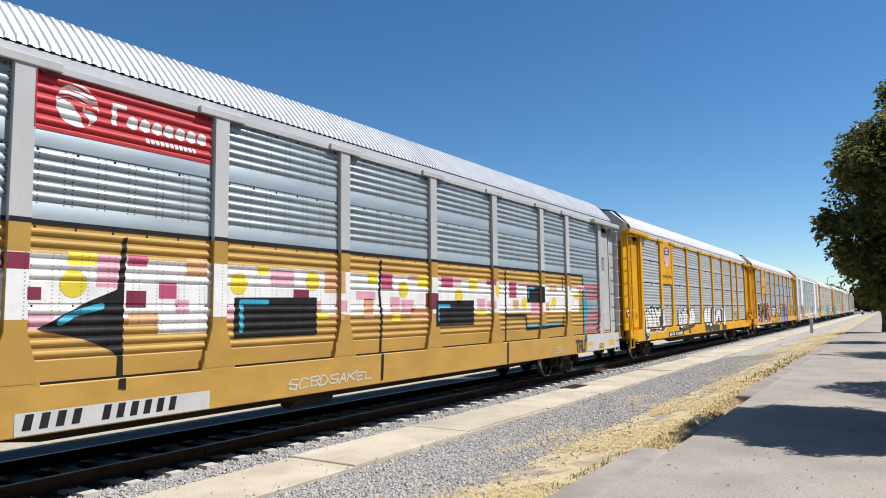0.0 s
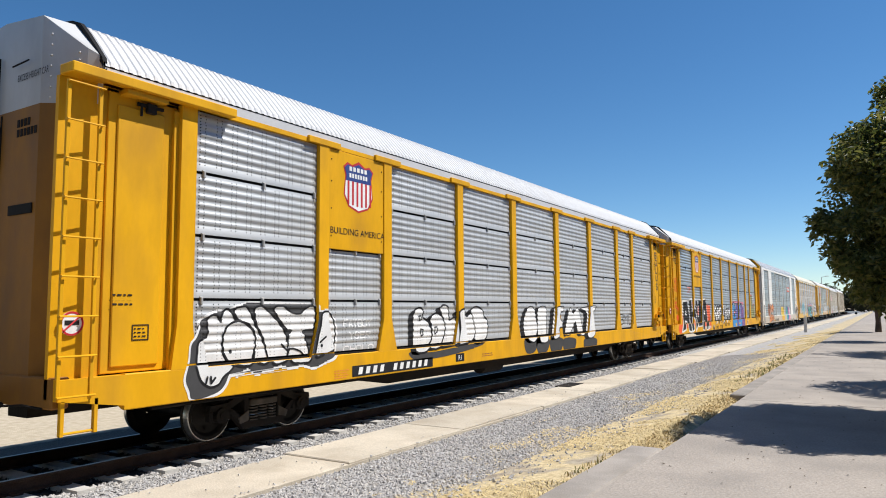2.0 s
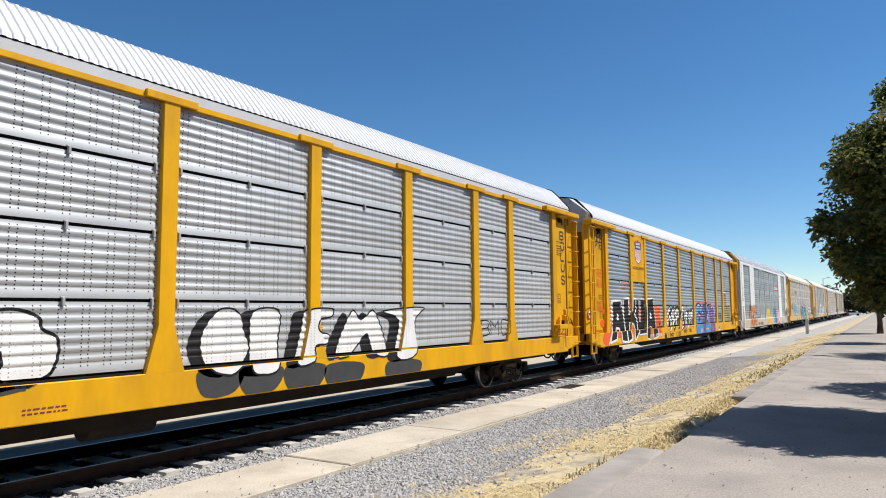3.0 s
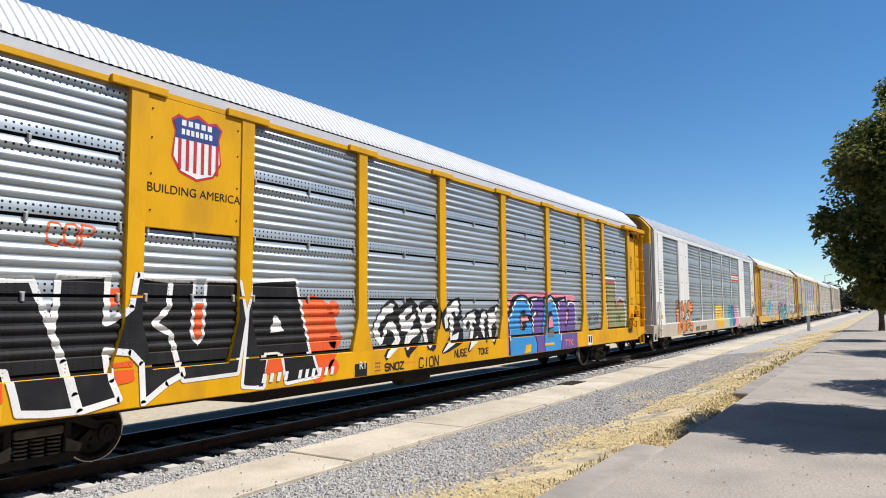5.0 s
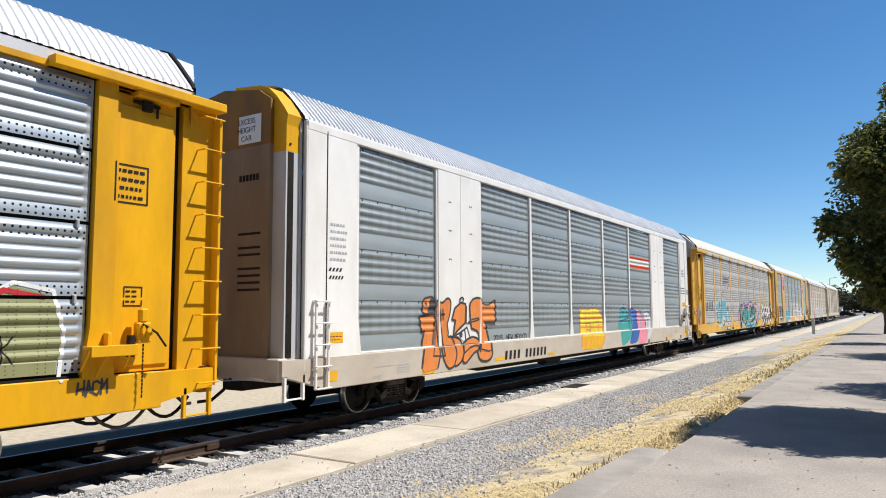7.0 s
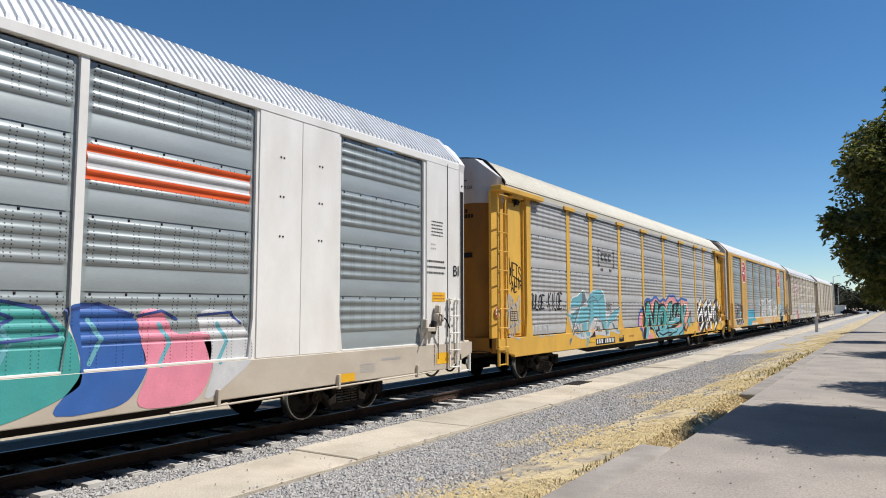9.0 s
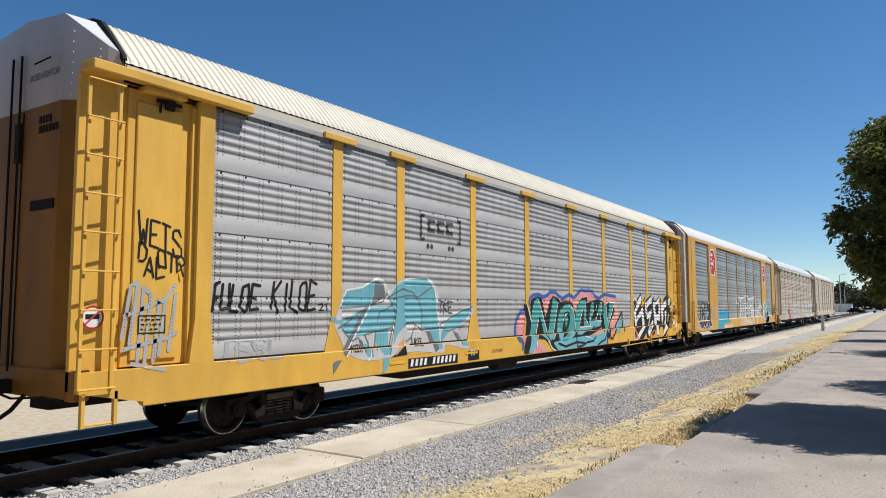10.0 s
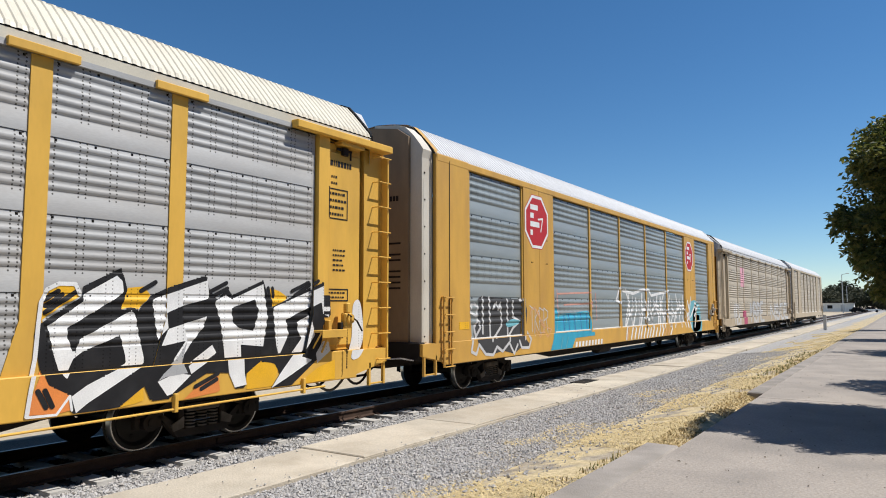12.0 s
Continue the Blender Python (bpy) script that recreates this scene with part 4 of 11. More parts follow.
add_car("mural", build_autorack_old, kind="A", paint=grey_paint, sill=mustard, panel=zinc_blue, roof=roof_grey, end=grey_paint, depth=0.025, rib=0.027, foot=mustard, brake=False, sill_z=0.40,
        label="silver corrugated autorack car with a mustard pixel mural")
add_car("up_a", build_autorack_old, kind="A", paint=yellow, panel=zinc, roof=roof_white, end=grimy_shaded_yellow, end_low=grimy_shaded_yellow, gap=0.038, latches=True, sill_z=0.50, depth=0.018, waves=6, lap=0.16,
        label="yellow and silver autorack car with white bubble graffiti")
add_car("up_b", build_autorack_old, kind="A", paint=yellow, panel=zinc_holes, roof=roof_white, end=grimy_shaded_yellow, end_low=grimy_shaded_yellow, gap=0.038, latches=True, sill_z=0.48, depth=0.03, waves=5, lap=0.2,
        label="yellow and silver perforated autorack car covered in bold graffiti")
add_car("white", build_autorack_new, kind="B", paint=white_paint, panel=zinc_grey, roof=roof_grey, rib=0.030, end=grimy_shaded_tan, end_low=sill_white, edge=grey_paint, hood=grimy_shaded_yellow, cap=yellow, flush=0.03, sill=sill_white, rod=True, sill_z=0.40,
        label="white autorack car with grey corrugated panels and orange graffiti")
add_car("csx", build_autorack_old, kind="A", paint=pale_yellow, panel=zinc_dull, roof=roof_cream, end=grimy_shaded_yellow, end_low=grimy_shaded_yellow, flush=0.058, rail=zinc_dull, depth=0.020, rod=True, sill_z=0.46,
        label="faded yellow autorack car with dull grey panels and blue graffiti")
add_car("kcs", build_autorack_new, kind="B", paint=orange, panel=zinc_grey, roof=roof_white, end=grimy_shaded_tan, edge=edge_cream, seal=edge_cream, hood=grimy_shaded_tan, cap=edge_cream, arch=orange, flush=0.04, sill=orange, sill_z=0.47,
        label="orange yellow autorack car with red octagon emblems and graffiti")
add_car("seven", build_autorack_old, kind="A", paint=tan_paint, panel=dusty_steel, roof=roof_white, end=grimy_shaded_yellow, end_low=grimy_shaded_yellow, post_w=0.07, flush=0.05, label="dull tan and grey autorack car with pale graffiti")
add_car("eight", build_autorack_new, kind="B", paint=tan_paint, panel=dusty_steel, roof=roof_white, end=grey_paint, sill=tan_paint, label="faded tan and grey autorack car at the end of the train")

# ---- verge: stones, straw, weeds, litter ----
def scatter(name, verts, faces, mat, label, category, kind="stuff"):
    me = bpy.data.meshes.new(name)
    me.from_pydata(verts.reshape(-1, 3).tolist(), [], faces.tolist())
    me.materials.append(mat)
    return tagged(new(name, me), label, category, kind=kind)


def heights(x):
    return np.interp(x, [a for a, _ in GROUND_Z], [b for _, b in GROUND_Z])


def island_material(name, tones, rough=0.9):
    """Each loose piece takes one of several real tones, with a grain."""
    m = bpy.data.materials.new(name)
    m.use_nodes = True
    n, l = m.node_tree.nodes, m.node_tree.links
    b = n["Principled BSDF"]
    b.inputs["Roughness"].default_value = rough
    g = n.new("ShaderNodeNewGeometry")
    r = n.new("ShaderNodeValToRGB")
    els = r.color_ramp.elements
    for i, c in enumerate(tones):
        e = els[i] if i < 2 else els.new(0.5)
        e.position = i / (len(tones) - 1)
        e.color = (*c, 1)
    l.new(g.outputs["Random Per Island"], r.inputs["Fac"])
    t = n.new("ShaderNodeTexNoise")
    t.inputs["Scale"].default_value = 70
    k = n.new("ShaderNodeMix")
    k.data_type, k.blend_type = 'RGBA', 'MULTIPLY'
    k.inputs["Factor"].default_value = 0.5
    l.new(r.outputs["Color"], k.inputs["A"])
    l.new(t.outputs["Fac"], k.inputs["B"])
    l.new(k.outputs["Result"], b.inputs["Base Color"])
    return m


def build_stones():
    rng = np.random.default_rng(3)
    n = 90000
    y = 2.5 + 32 * rng.random(n) ** 1.7
    zone = rng.random(n)
    x = np.where(zone < 0.62, rng.uniform(-6.82, -4.0, n), np.where(zone < 0.86, rng.uniform(-8.95, -7.85, n), np.where(zone < 0.97, rng.uniform(-11.4, -8.9, n), rng.uniform(-4.6, -3.3, n))))
    r = (0.009 + 0.024 * rng.random(n) ** 2.0) * np.where(x < -7.8, 1.25, 1.0)
    # a few stones kicked onto the walkway, most near its edges
    k = 420
    x[:k] = np.where(rng.random(k) < 0.55, -6.62 - np.abs(rng.normal(0, 0.10, k)), np.where(rng.random(k) < 0.6, -7.97 + np.abs(rng.normal(0, 0.12, k)), rng.uniform(-7.9, -6.7, k)))
    r[:k] = rng.uniform(0.007, 0.020, k)
    on_strip = (x > -7.96) & (x < -6.63) & (np.arange(n) < k)
    base = np.array([(1, 0, 0), (-1, 0, 0), (0, 1, 0), (0, -1, 0), (0, 0, 1), (0, 0, -1)], float)
    tri = np.array([(0, 2, 4), (2, 1, 4), (1, 3, 4), (3, 0, 4), (2, 0, 5), (1, 2, 5), (3, 1, 5), (0, 3, 5)])
    v = base[None] * rng.uniform(0.55, 1.25, (n, 6, 1))
    v += rng.normal(0, 0.18, v.shape)
    a = rng.uniform(0, 6.28, n)
    c, s = np.cos(a)[:, None], np.sin(a)[:, None]
    v = np.stack([v[..., 0] * c - v[..., 1] * s, v[..., 0] * s + v[..., 1] * c, v[..., 2] * 0.75], -1) * r[:, None, None]
    v += np.stack([x, y, np.where(on_strip, -0.446, heights(x)) + r * 0.35], -1)[:, None]
    # stones under the cars are oil-stained, with the cars' shade painted in
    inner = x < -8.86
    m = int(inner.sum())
    scatter("oily_ballast", v[inner], (tri[None] + 6 * np.arange(m)[:, None, None]).reshape(-1, 3), island_material("oil-stained stone darkened for shade", ((0.03, 0.028, 0.026), (0.07, 0.065, 0.06), (0.12, 0.11, 0.10))),
            "oily ballast stones between the rails, darkened for the train's shade", "gravel")
    v = v[~inner]
    f = (tri[None] + 6 * np.arange(n - m)[:, None, None]).reshape(-1, 3)
    return scatter("ballast_stones", v, f, island_material("crushed grey stone", ((0.34, 0.33, 0.32), (0.58, 0.56, 0.545), (0.80, 0.775, 0.74), (0.54, 0.50, 0.45))),
                   "loose crushed grey ballast stones beside the track", "gravel")


def build_blades(name, seed, n, xs, ys, length, mat, label, patch, lean=0.8, width=0.006, flat=1.0):
    rng = np.random.default_rng(seed)
    x, y = rng.uniform(*xs, n), ys[0] + (ys[1] - ys[0]) * rng.random(n) ** 1.6
    keep = np.array([noise.noise(Vector((a * patch, b * patch * 0.6, seed))) + 0.5 * noise.noise(Vector((a * patch * 3.1, b * patch * 2.4, seed + 7))) + 0.16 * (a + 3.7) for a, b in zip(x, y)]) > 0.02
    x, y = x[keep], y[keep]
    n = len(x)
    a = rng.uniform(0, 6.28, n)
    ln = rng.uniform(*length, n)
    tip = np.stack([np.cos(a) * ln * lean * rng.random(n), np.sin(a) * ln * lean * rng.random(n), ln * flat * rng.uniform(0.25, 1.0, n)], -1)
    p = np.stack([x, y, heights(x) - 0.005], -1)
    side = np.stack([-np.sin(a), np.cos(a), np.zeros(n)], -1) * (width * (0.6 + y / 14))[:, None]
    mid = p + tip * 0.55 + np.array([0, 0, 0.01])
    v = np.stack([p - side, p + side, mid + side * 0.7, mid - side * 0.7, p + tip], 1)
    k = 5 * np.arange(n)[:, None]
    f = np.concatenate([np.hstack([k, k + 1, k + 2]), np.hstack([k, k + 2, k + 3]), np.hstack([k + 3, k + 2, k + 4])])
    return scatter(name, v, f, mat, label, "grass")


build_stones()
straw_mix = island_material("dry straw", ((0.66, 0.50, 0.24), (0.90, 0.72, 0.38), (0.97, 0.84, 0.52), (0.60, 0.46, 0.24)))
weed_mix = island_material("green weeds", ((0.13, 0.15, 0.04), (0.24, 0.25, 0.07), (0.38, 0.33, 0.12)))
build_blades("dry_grass", 4, 170000, (-5.7, -2.62), (3.5, 60), (0.02, 0.085), straw_mix, "short dry yellow grass on the gravel verge", 0.75, lean=2.6, flat=0.30)
build_blades("break_grass", 15, 9000, (-2.75, -2.28), (8.4, 14.6), (0.03, 0.11), straw_mix, "dry grass in the break of the kerb", 0.5, lean=1.6, flat=0.6)
build_blades("kerb_grass", 6, 1600, (-2.95, -2.6), (5.5, 30), (0.03, 0.09), straw_mix, "taller straw tufts along the kerb", 2.2)
build_blades("kerb_weeds", 9, 320, (-3.0, -2.62), (4.5, 8.0), (0.04, 0.10), weed_mix, "green weeds growing along the kerb", 3.0)
build_blades("verge_weeds", 12, 420, (-3.2, -2.62), (18.0, 30.0), (0.05, 0.14), weed_mix, "green weed patch beside the kerb", 1.3)


def build_litter():
    rng = np.random.default_rng(11)
    n = 420
    x, y = rng.uniform(-2.2, 3.2, n), 4.5 + 22 * rng.random(n) ** 1.3
    a, r = rng.uniform(0, 6.28, n), rng.uniform(0.008, 0.024, n)
    e = np.stack([np.cos(a), np.sin(a), np.zeros(n)], -1) * r[:, None]
    f2 = np.stack([-np.sin(a), np.cos(a), np.zeros(n)], -1) * (r * 0.5)[:, None]
    p = np.stack([x, y, np.full(n, 0.108)], -1)
    lift = np.array([0, 0, 0.008])
    v = np.stack([p - e, p - f2 + lift, p + e + lift * rng.random((n, 1)), p + f2], 1)
    f = np.arange(4 * n).reshape(-1, 4)
    return scatter("leaf_litter", v, f, bark, "small dry leaves lying on the pavement", "litter")


build_litter()


# ---- trees ----
def leaf_cloud(rng, centres, radii, per, size, droop=0.6):
    """Drooping folded leaves gathered round the given clump centres."""
    k = len(centres)
    n = k * per
    c = np.repeat(np.asarray(centres), per, 0)
    rr = np.repeat(np.asarray(radii), per)
    d = rng.normal(0, 1, (n, 3))
    d /= np.linalg.norm(d, axis=1)[:, None]
    p = c + d * (rr * rng.random(n) ** 0.45)[:, None] * np.array([1, 1, 0.85])
    a = rng.uniform(0, 6.28, n)
    tilt = rng.uniform(-0.2, 1.2, n) * droop
    way = np.stack([np.cos(a) * np.cos(tilt), np.sin(a) * np.cos(tilt), -np.sin(tilt)], -1)
    side = np.cross(way, rng.normal(0, 1, (n, 3)))
    side /= np.linalg.norm(side, axis=1)[:, None]
    ln = size * rng.uniform(0.6, 1.3, n)[:, None]
    up = np.cross(side, way) * 0.12
    v = np.stack([p, p + way * ln * 0.5 + side * ln * 0.24 + up * ln, p + way * ln, p + way * ln * 0.5 - side * ln * 0.19 + up * ln], 1)
    k4 = 4 * np.arange(n)[:, None]
    return v, np.concatenate([np.hstack([k4, k4 + 1, k4 + 2]), np.hstack([k4, k4 + 2, k4 + 3])])


def leaf_material():
    m = island_material("mixed green leaves", ((0.070, 0.090, 0.022), (0.145, 0.180, 0.036), (0.270, 0.300, 0.060), (0.34, 0.31, 0.08)), 0.42)
    n, l = m.node_tree.nodes, m.node_tree.links
    tr, mx = n.new("ShaderNodeBsdfTranslucent"), n.new("ShaderNodeMixShader")
    mx.inputs[0].default_value = 0.48
    l.new(n["Principled BSDF"].inputs["Base Color"].links[0].from_socket, tr.inputs["Color"])
    l.new(n["Principled BSDF"].outputs[0], mx.inputs[1])
    l.new(tr.outputs[0], mx.inputs[2])
    l.new(mx.outputs[0], n["Material Output"].inputs["Surface"])
    return m


LEAVES = leaf_material()
FAR_LEAVES = island_material("dusty olive leaves", ((0.055, 0.060, 0.030), (0.085, 0.090, 0.045), (0.12, 0.115, 0.06)), 0.9)


def build_tree(name, label, at, seed, crown, centre_z, trunk_h, clumps, per, size, mat, trunk_r=0.13, clump_r=(0.35, 0.62), droop=0.6, boxy=2.0):
    rng = np.random.default_rng(seed)
    rx, ry, rz = crown
    t = thing(name, label, "tree", at)
    cs, rs = [], []
    while len(cs) < clumps:
        p = rng.uniform(-1, 1, 3)
        q = (abs(p) ** boxy).sum() ** (1 / boxy)
        bulge = 0.86 + 0.30 * noise.noise(Vector((p[0] * 1.6, p[1] * 1.6, p[2] * 1.6 + seed)))
        if q < bulge:
            cs.append((p[0] * rx, p[1] * ry, centre_z + p[2] * rz))
            rs.append(rng.uniform(*clump_r) * (0.75 if q > 0.75 else 1.0))
    v, f = leaf_cloud(rng, cs, rs, per, size, droop)
    me = bpy.data.meshes.new("crown")
    me.from_pydata(v.reshape(-1, 3).tolist(), [], f.tolist())
    me.materials.append(mat)
    ob = new("crown", me)
    ob.parent = t
    s = Shape()
    pts = [(0, 0, -0.1), (0.03, 0.02, trunk_h * 0.4), (-0.03, 0.05, trunk_h), (0.02, 0.0, centre_z)]
    for i, (a, b) in enumerate(zip(pts, pts[1:])):
        s.tube(a, b, trunk_r * (1.25, 0.95, 0.8)[i], 12, trunk_r * (0.95, 0.8, 0.4)[i])
    part("trunk", s, bark, t)
    for i in range(9):
        b = cs[(i * 7) % len(cs)]
        mid = tuple(0.5 * (p + q) for p, q in zip((0, 0, trunk_h + 0.3), b))
        part("limb", Shape().tube((0, 0.03, trunk_h * (0.85 + 0.03 * i)), (mid[0], mid[1], mid[2] - 0.1), trunk_r * 0.45, 8, trunk_r * 0.28).tube((mid[0], mid[1], mid[2] - 0.1), b, trunk_r * 0.28, 8, trunk_r * 0.1), bark, t)
    return t


build_tree("street_tree", "dark green broadleaf street tree with drooping leaves", (0.98, 12.6, 0.08), 21, (2.04, 2.04, 1.85), 3.26, 1.6, 640, 220, 0.105, LEAVES, clump_r=(0.22, 0.42), boxy=2.5, droop=0.95)
build_tree("street_tree", "broad dark green street tree by the pavement", (2.75, 18.2, 0.08), 25, (2.3, 2.2, 1.9), 3.5, 1.8, 150, 90, 0.16, LEAVES)
build_tree("street_tree", "dark green street tree shading the pavement", (1.9, 29.6, 0.08), 22, (2.6, 2.7, 1.9), 3.3, 1.9, 110, 90, 0.17, LEAVES)
build_tree("street_tree", "small dark green tree on the pavement", (0.35, 39.0, 0.08), 23, (1.3, 1.7, 1.6), 3.3, 1.9, 80, 90, 0.17, LEAVES, 0.16)
build_tree("street_tree", "small dark green tree farther along the pavement", (-0.35, 53.4, 0.08), 24, (1.2, 1.7, 1.5), 3.2, 1.8, 80, 80, 0.18, LEAVES, 0.17)

# ---- distance ----
far = build_tree("roadside_tree", "dusty olive tree in the distance", (-10, 300, -0.4), 31, (7.5, 7.0, 4.2), 4.6, 1.4, 60, 70, 1.1, FAR_LEAVES, 0.35, (1.2, 2.2))
fr = random.Random(4)
for x, y, k in ((-22, 290, 0.9), (-15, 330, 1.15), (-3, 310, 0.8), (4, 285, 0.95), (9, 340, 1.2), (16, 300, 1.0), (-30, 350, 1.2), (-40, 330, 1.0), (-52, 370, 1.3), (24, 330, 1.1), (-6, 380, 1.4), (-24, 400, 1.5), (14, 400, 1.4), (34, 350, 1.2), (-62, 420, 1.4), (46, 380, 1.3)):
    c = copy_thing(far, pose(x, y, -0.4, 0, 0, fr.uniform(0, 360)))
    c.scale = (k, k, k * fr.uniform(0.85, 1.1))

bld = thing("low_building", "low white building with a dark roof edge", "building", (-17.5, 246, -0.5))
part("wall", Shape().box(-4.5, 4.5, 0, 6, 0, 2.7, 0.03), white_paint, bld)
part("roof", Shape().box(-4.8, 4.8, -0.4, 6.4, 2.7, 2.95, 0.03), under, bld)
part("door", Shape().box(1.0, 2.0, -0.05, 0.05, 0.0, 2.1, 0.02), grey_paint, bld)
part("window", Shape().box(-2.6, -1.2, -0.05, 0.05, 1.0, 2.0, 0.02), under, bld)


def build_pole(x, y, h):
    p = thing("street_lamp", "tall grey metal street lamp", "street lamp", (x, y, -0.4), group="street lamps by the road")
    part("pole", Shape().tube((0, 0, 0), (0, 0, h), 0.14, 10, 0.08), grey_paint, p)
    part("lamp_arm", Shape().tube((0, 0, h), (1.2, 0, h + 0.25), 0.05, 8), grey_paint, p)
    part("lamp_head", Shape().box(0.9, 1.7, -0.15, 0.15, h + 0.2, h + 0.36, 0.04), grey_paint, p)


build_pole(-13.2, 205, 9.8)
build_pole(-15.5, 260, 8.0)
build_pole(-2.5, 240, 8.5)


def build_far_car(x, y, mat, label, turn):
    c = thing("parked_car", label, "car", (x, y, -0.45), turn=turn)
    part("body", Shape().plate([(-2.1, 0.3), (-2.1, 0.75), (-1.2, 0.9), (2.1, 0.85), (2.1, 0.3)], -0.85, 0.85), mat, c)
    part("cabin", Shape().plate([(-1.1, 0.88), (-0.6, 1.42), (1.0, 1.42), (1.6, 0.86)], -0.75, 0.75), under, c)
    for yy in (-1.3, 1.3):
        for xx in (-0.8, 0.8):
            part("wheel", Shape().tube((xx - 0.09, yy, 0.32), (xx + 0.09, yy, 0.32), 0.32, 14), black_gap, c)


build_far_car(-10.8, 225, under, "dark parked car far down the road", 70)
build_far_car(-8.0, 232, white_paint, "white parked car far down the road", 95)

# ---- marker post ----
mp = thing("marker_post", "weathered pale concrete marker post beside the track", "post", (-5.75, 67.5, -0.45))
part("post_shaft", Shape().plate([(-0.11, 0.0), (-0.10, 1.28), (0.10, 1.28), (0.11, 0.0)], -0.12, 0.12), grey_paint, mp)
part("post_cap", Shape().box(-0.13, 0.13, -0.11, 0.11, 1.28, 1.33, 0.02), strip_conc, mp)

# flat dark box stands for the shaded inside of a drain pit
part("drain_cover", Shape().box(-0.22, 0.22, -0.55, 0.55, -0.02, 0.006, 0.004), under, strip, "flat dark patch standing for a drain pit", (-7.81, 19.14, -0.44))

# ---- ties ----
tie = Shape().plate([(-0.13, -0.36), (-0.11, -0.172), (0.11, -0.172), (0.13, -0.36)], -1.32, 1.32).mesh("tie", tie_conc)
clip = Shape().box(-0.06, 0.06, -0.07, 0.07, 0.0, 0.03, 0.008).tube((0, -0.05, 0.03), (0, 0.05, 0.05), 0.012, 6).mesh("rail_clip", rail_side)
tr = random.Random(2)
for i in range(270):
    y = -4 + 0.61 * i + tr.uniform(-0.03, 0.03)
    ob = part("tie", tie, tie_conc, track, at=(tr.uniform(-0.05, 0.05), y, 0))
    ob.rotation_euler = (0, 0, tr.uniform(-0.012, 0.012))
    if 0 <= i < 90:
        part("rail_clip", clip, rail_side, track, at=(0.865, y, -0.17))
part("joint_bar", Shape().box(0.765, 0.80, 7.3, 8.3, -0.13, -0.04, 0.008), rail_side, track, "rusty rail joint bar")

# ---- unseen wall added beside the camera to cut skylight in the shadows ----
solo("wall_station", Shape().box(5.2, 5.5, -45, 90, -0.1, 8.4, 0.02), brown_grey, "unseen wall added along the pavement to block skylight", "wall", kind="structure")

# ---- paint, emblems and lettering on the cars ----
def flat_paint(name, color, rough=0.6):
    return material(name, color, rough, vary=0.09, scale=5.0, dirt=tuple(c * 0.6 + 0.03 for c in color), dirt_amount=0.45, dirt_scale=2.5, fine=0.10,
                    spots=(tuple(c * 0.42 for c in color), 0.35, 0.048, 0.010, 0.99, 2.8, 0.045))


INK = {
    "black": flat_paint("black spray paint", (0.018, 0.018, 0.020)), "white": flat_paint("white spray paint", (0.78, 0.78, 0.77)),
    "charcoal": flat_paint("charcoal spray paint", (0.06, 0.06, 0.062)), "blue": flat_paint("bright blue spray paint", (0.03, 0.27, 0.62)),
    "sky": flat_paint("pale blue spray paint", (0.14, 0.40, 0.47)), "cyan": flat_paint("cyan spray paint", (0.03, 0.34, 0.50)),
    "navy": flat_paint("navy paint", (0.02, 0.05, 0.22)), "purple": flat_paint("purple spray paint", (0.13, 0.07, 0.30)),
    "pink": flat_paint("pink spray paint", (0.72, 0.24, 0.32)), "rose": flat_paint("rose paint", (0.72, 0.36, 0.44)), "salmon": flat_paint("salmon spray paint", (0.66, 0.33, 0.26)),
    "magenta": flat_paint("magenta paint", (0.46, 0.07, 0.16)), "maroon": flat_paint("maroon paint", (0.20, 0.02, 0.05)),
    "red": flat_paint("red paint", (0.50, 0.018, 0.025)), "orange": flat_paint("orange spray paint", (0.80, 0.10, 0.01)), "tangerine": flat_paint("tangerine spray paint", (0.72, 0.23, 0.05)),
    "amber": flat_paint("amber paint", (0.78, 0.42, 0.01)), "lemon": flat_paint("yellow spray paint", (0.76, 0.60, 0.04)), "peach": flat_paint("peach paint", (0.66, 0.36, 0.18)),
    "teal": flat_paint("teal spray paint", (0.05, 0.32, 0.30)), "olive": flat_paint("olive green spray paint", (0.26, 0.27, 0.12)), "mustard": mustard,
    "brick": flat_paint("brick red paint", (0.52, 0.10, 0.11)), "slate": flat_paint("slate grey spray paint", (0.13, 0.155, 0.17)), "royal": flat_paint("royal blue spray paint", (0.03, 0.11, 0.36)), "grey": flat_paint("grey paint", (0.40, 0.41, 0.42)), "silver": flat_paint("silver paint", (0.55, 0.55, 0.55)),
}
SPECS = {"mural": (0, 4.70, 5, 0.025, 0.27, 0.0), "up_a": (0, 4.70, 6, 0.018, 0.16, 0.038), "up_b": (0, 4.70, 5, 0.03, 0.2, 0.038), "csx": (0, 4.70, 5, 0.020, 0.27, 0.0),
         "seven": (0, 4.70, 5, 0.03, 0.27, 0.0), "white": (1, 4.86, 4, 0.026, 0.29, 0.0), "kcs": (1, 4.86, 4, 0.026, 0.29, 0.0), "eight": (1, 4.86, 4, 0.026, 0.29, 0.0)}
WALLS = {}
FLUSH = {"white": 0.03, "csx": 0.058, "seven": 0.05, "kcs": 0.04}
for key, (newer, top, waves, depth, lap, gap) in SPECS.items():
    h = (top - 0.985) / 4
    one = panel_profile(0.0, h, 1, waves, depth, lap, gap)
    WALLS[key] = [(z + 0.985 + k * h, x) for k in range(4) for x, z in one]


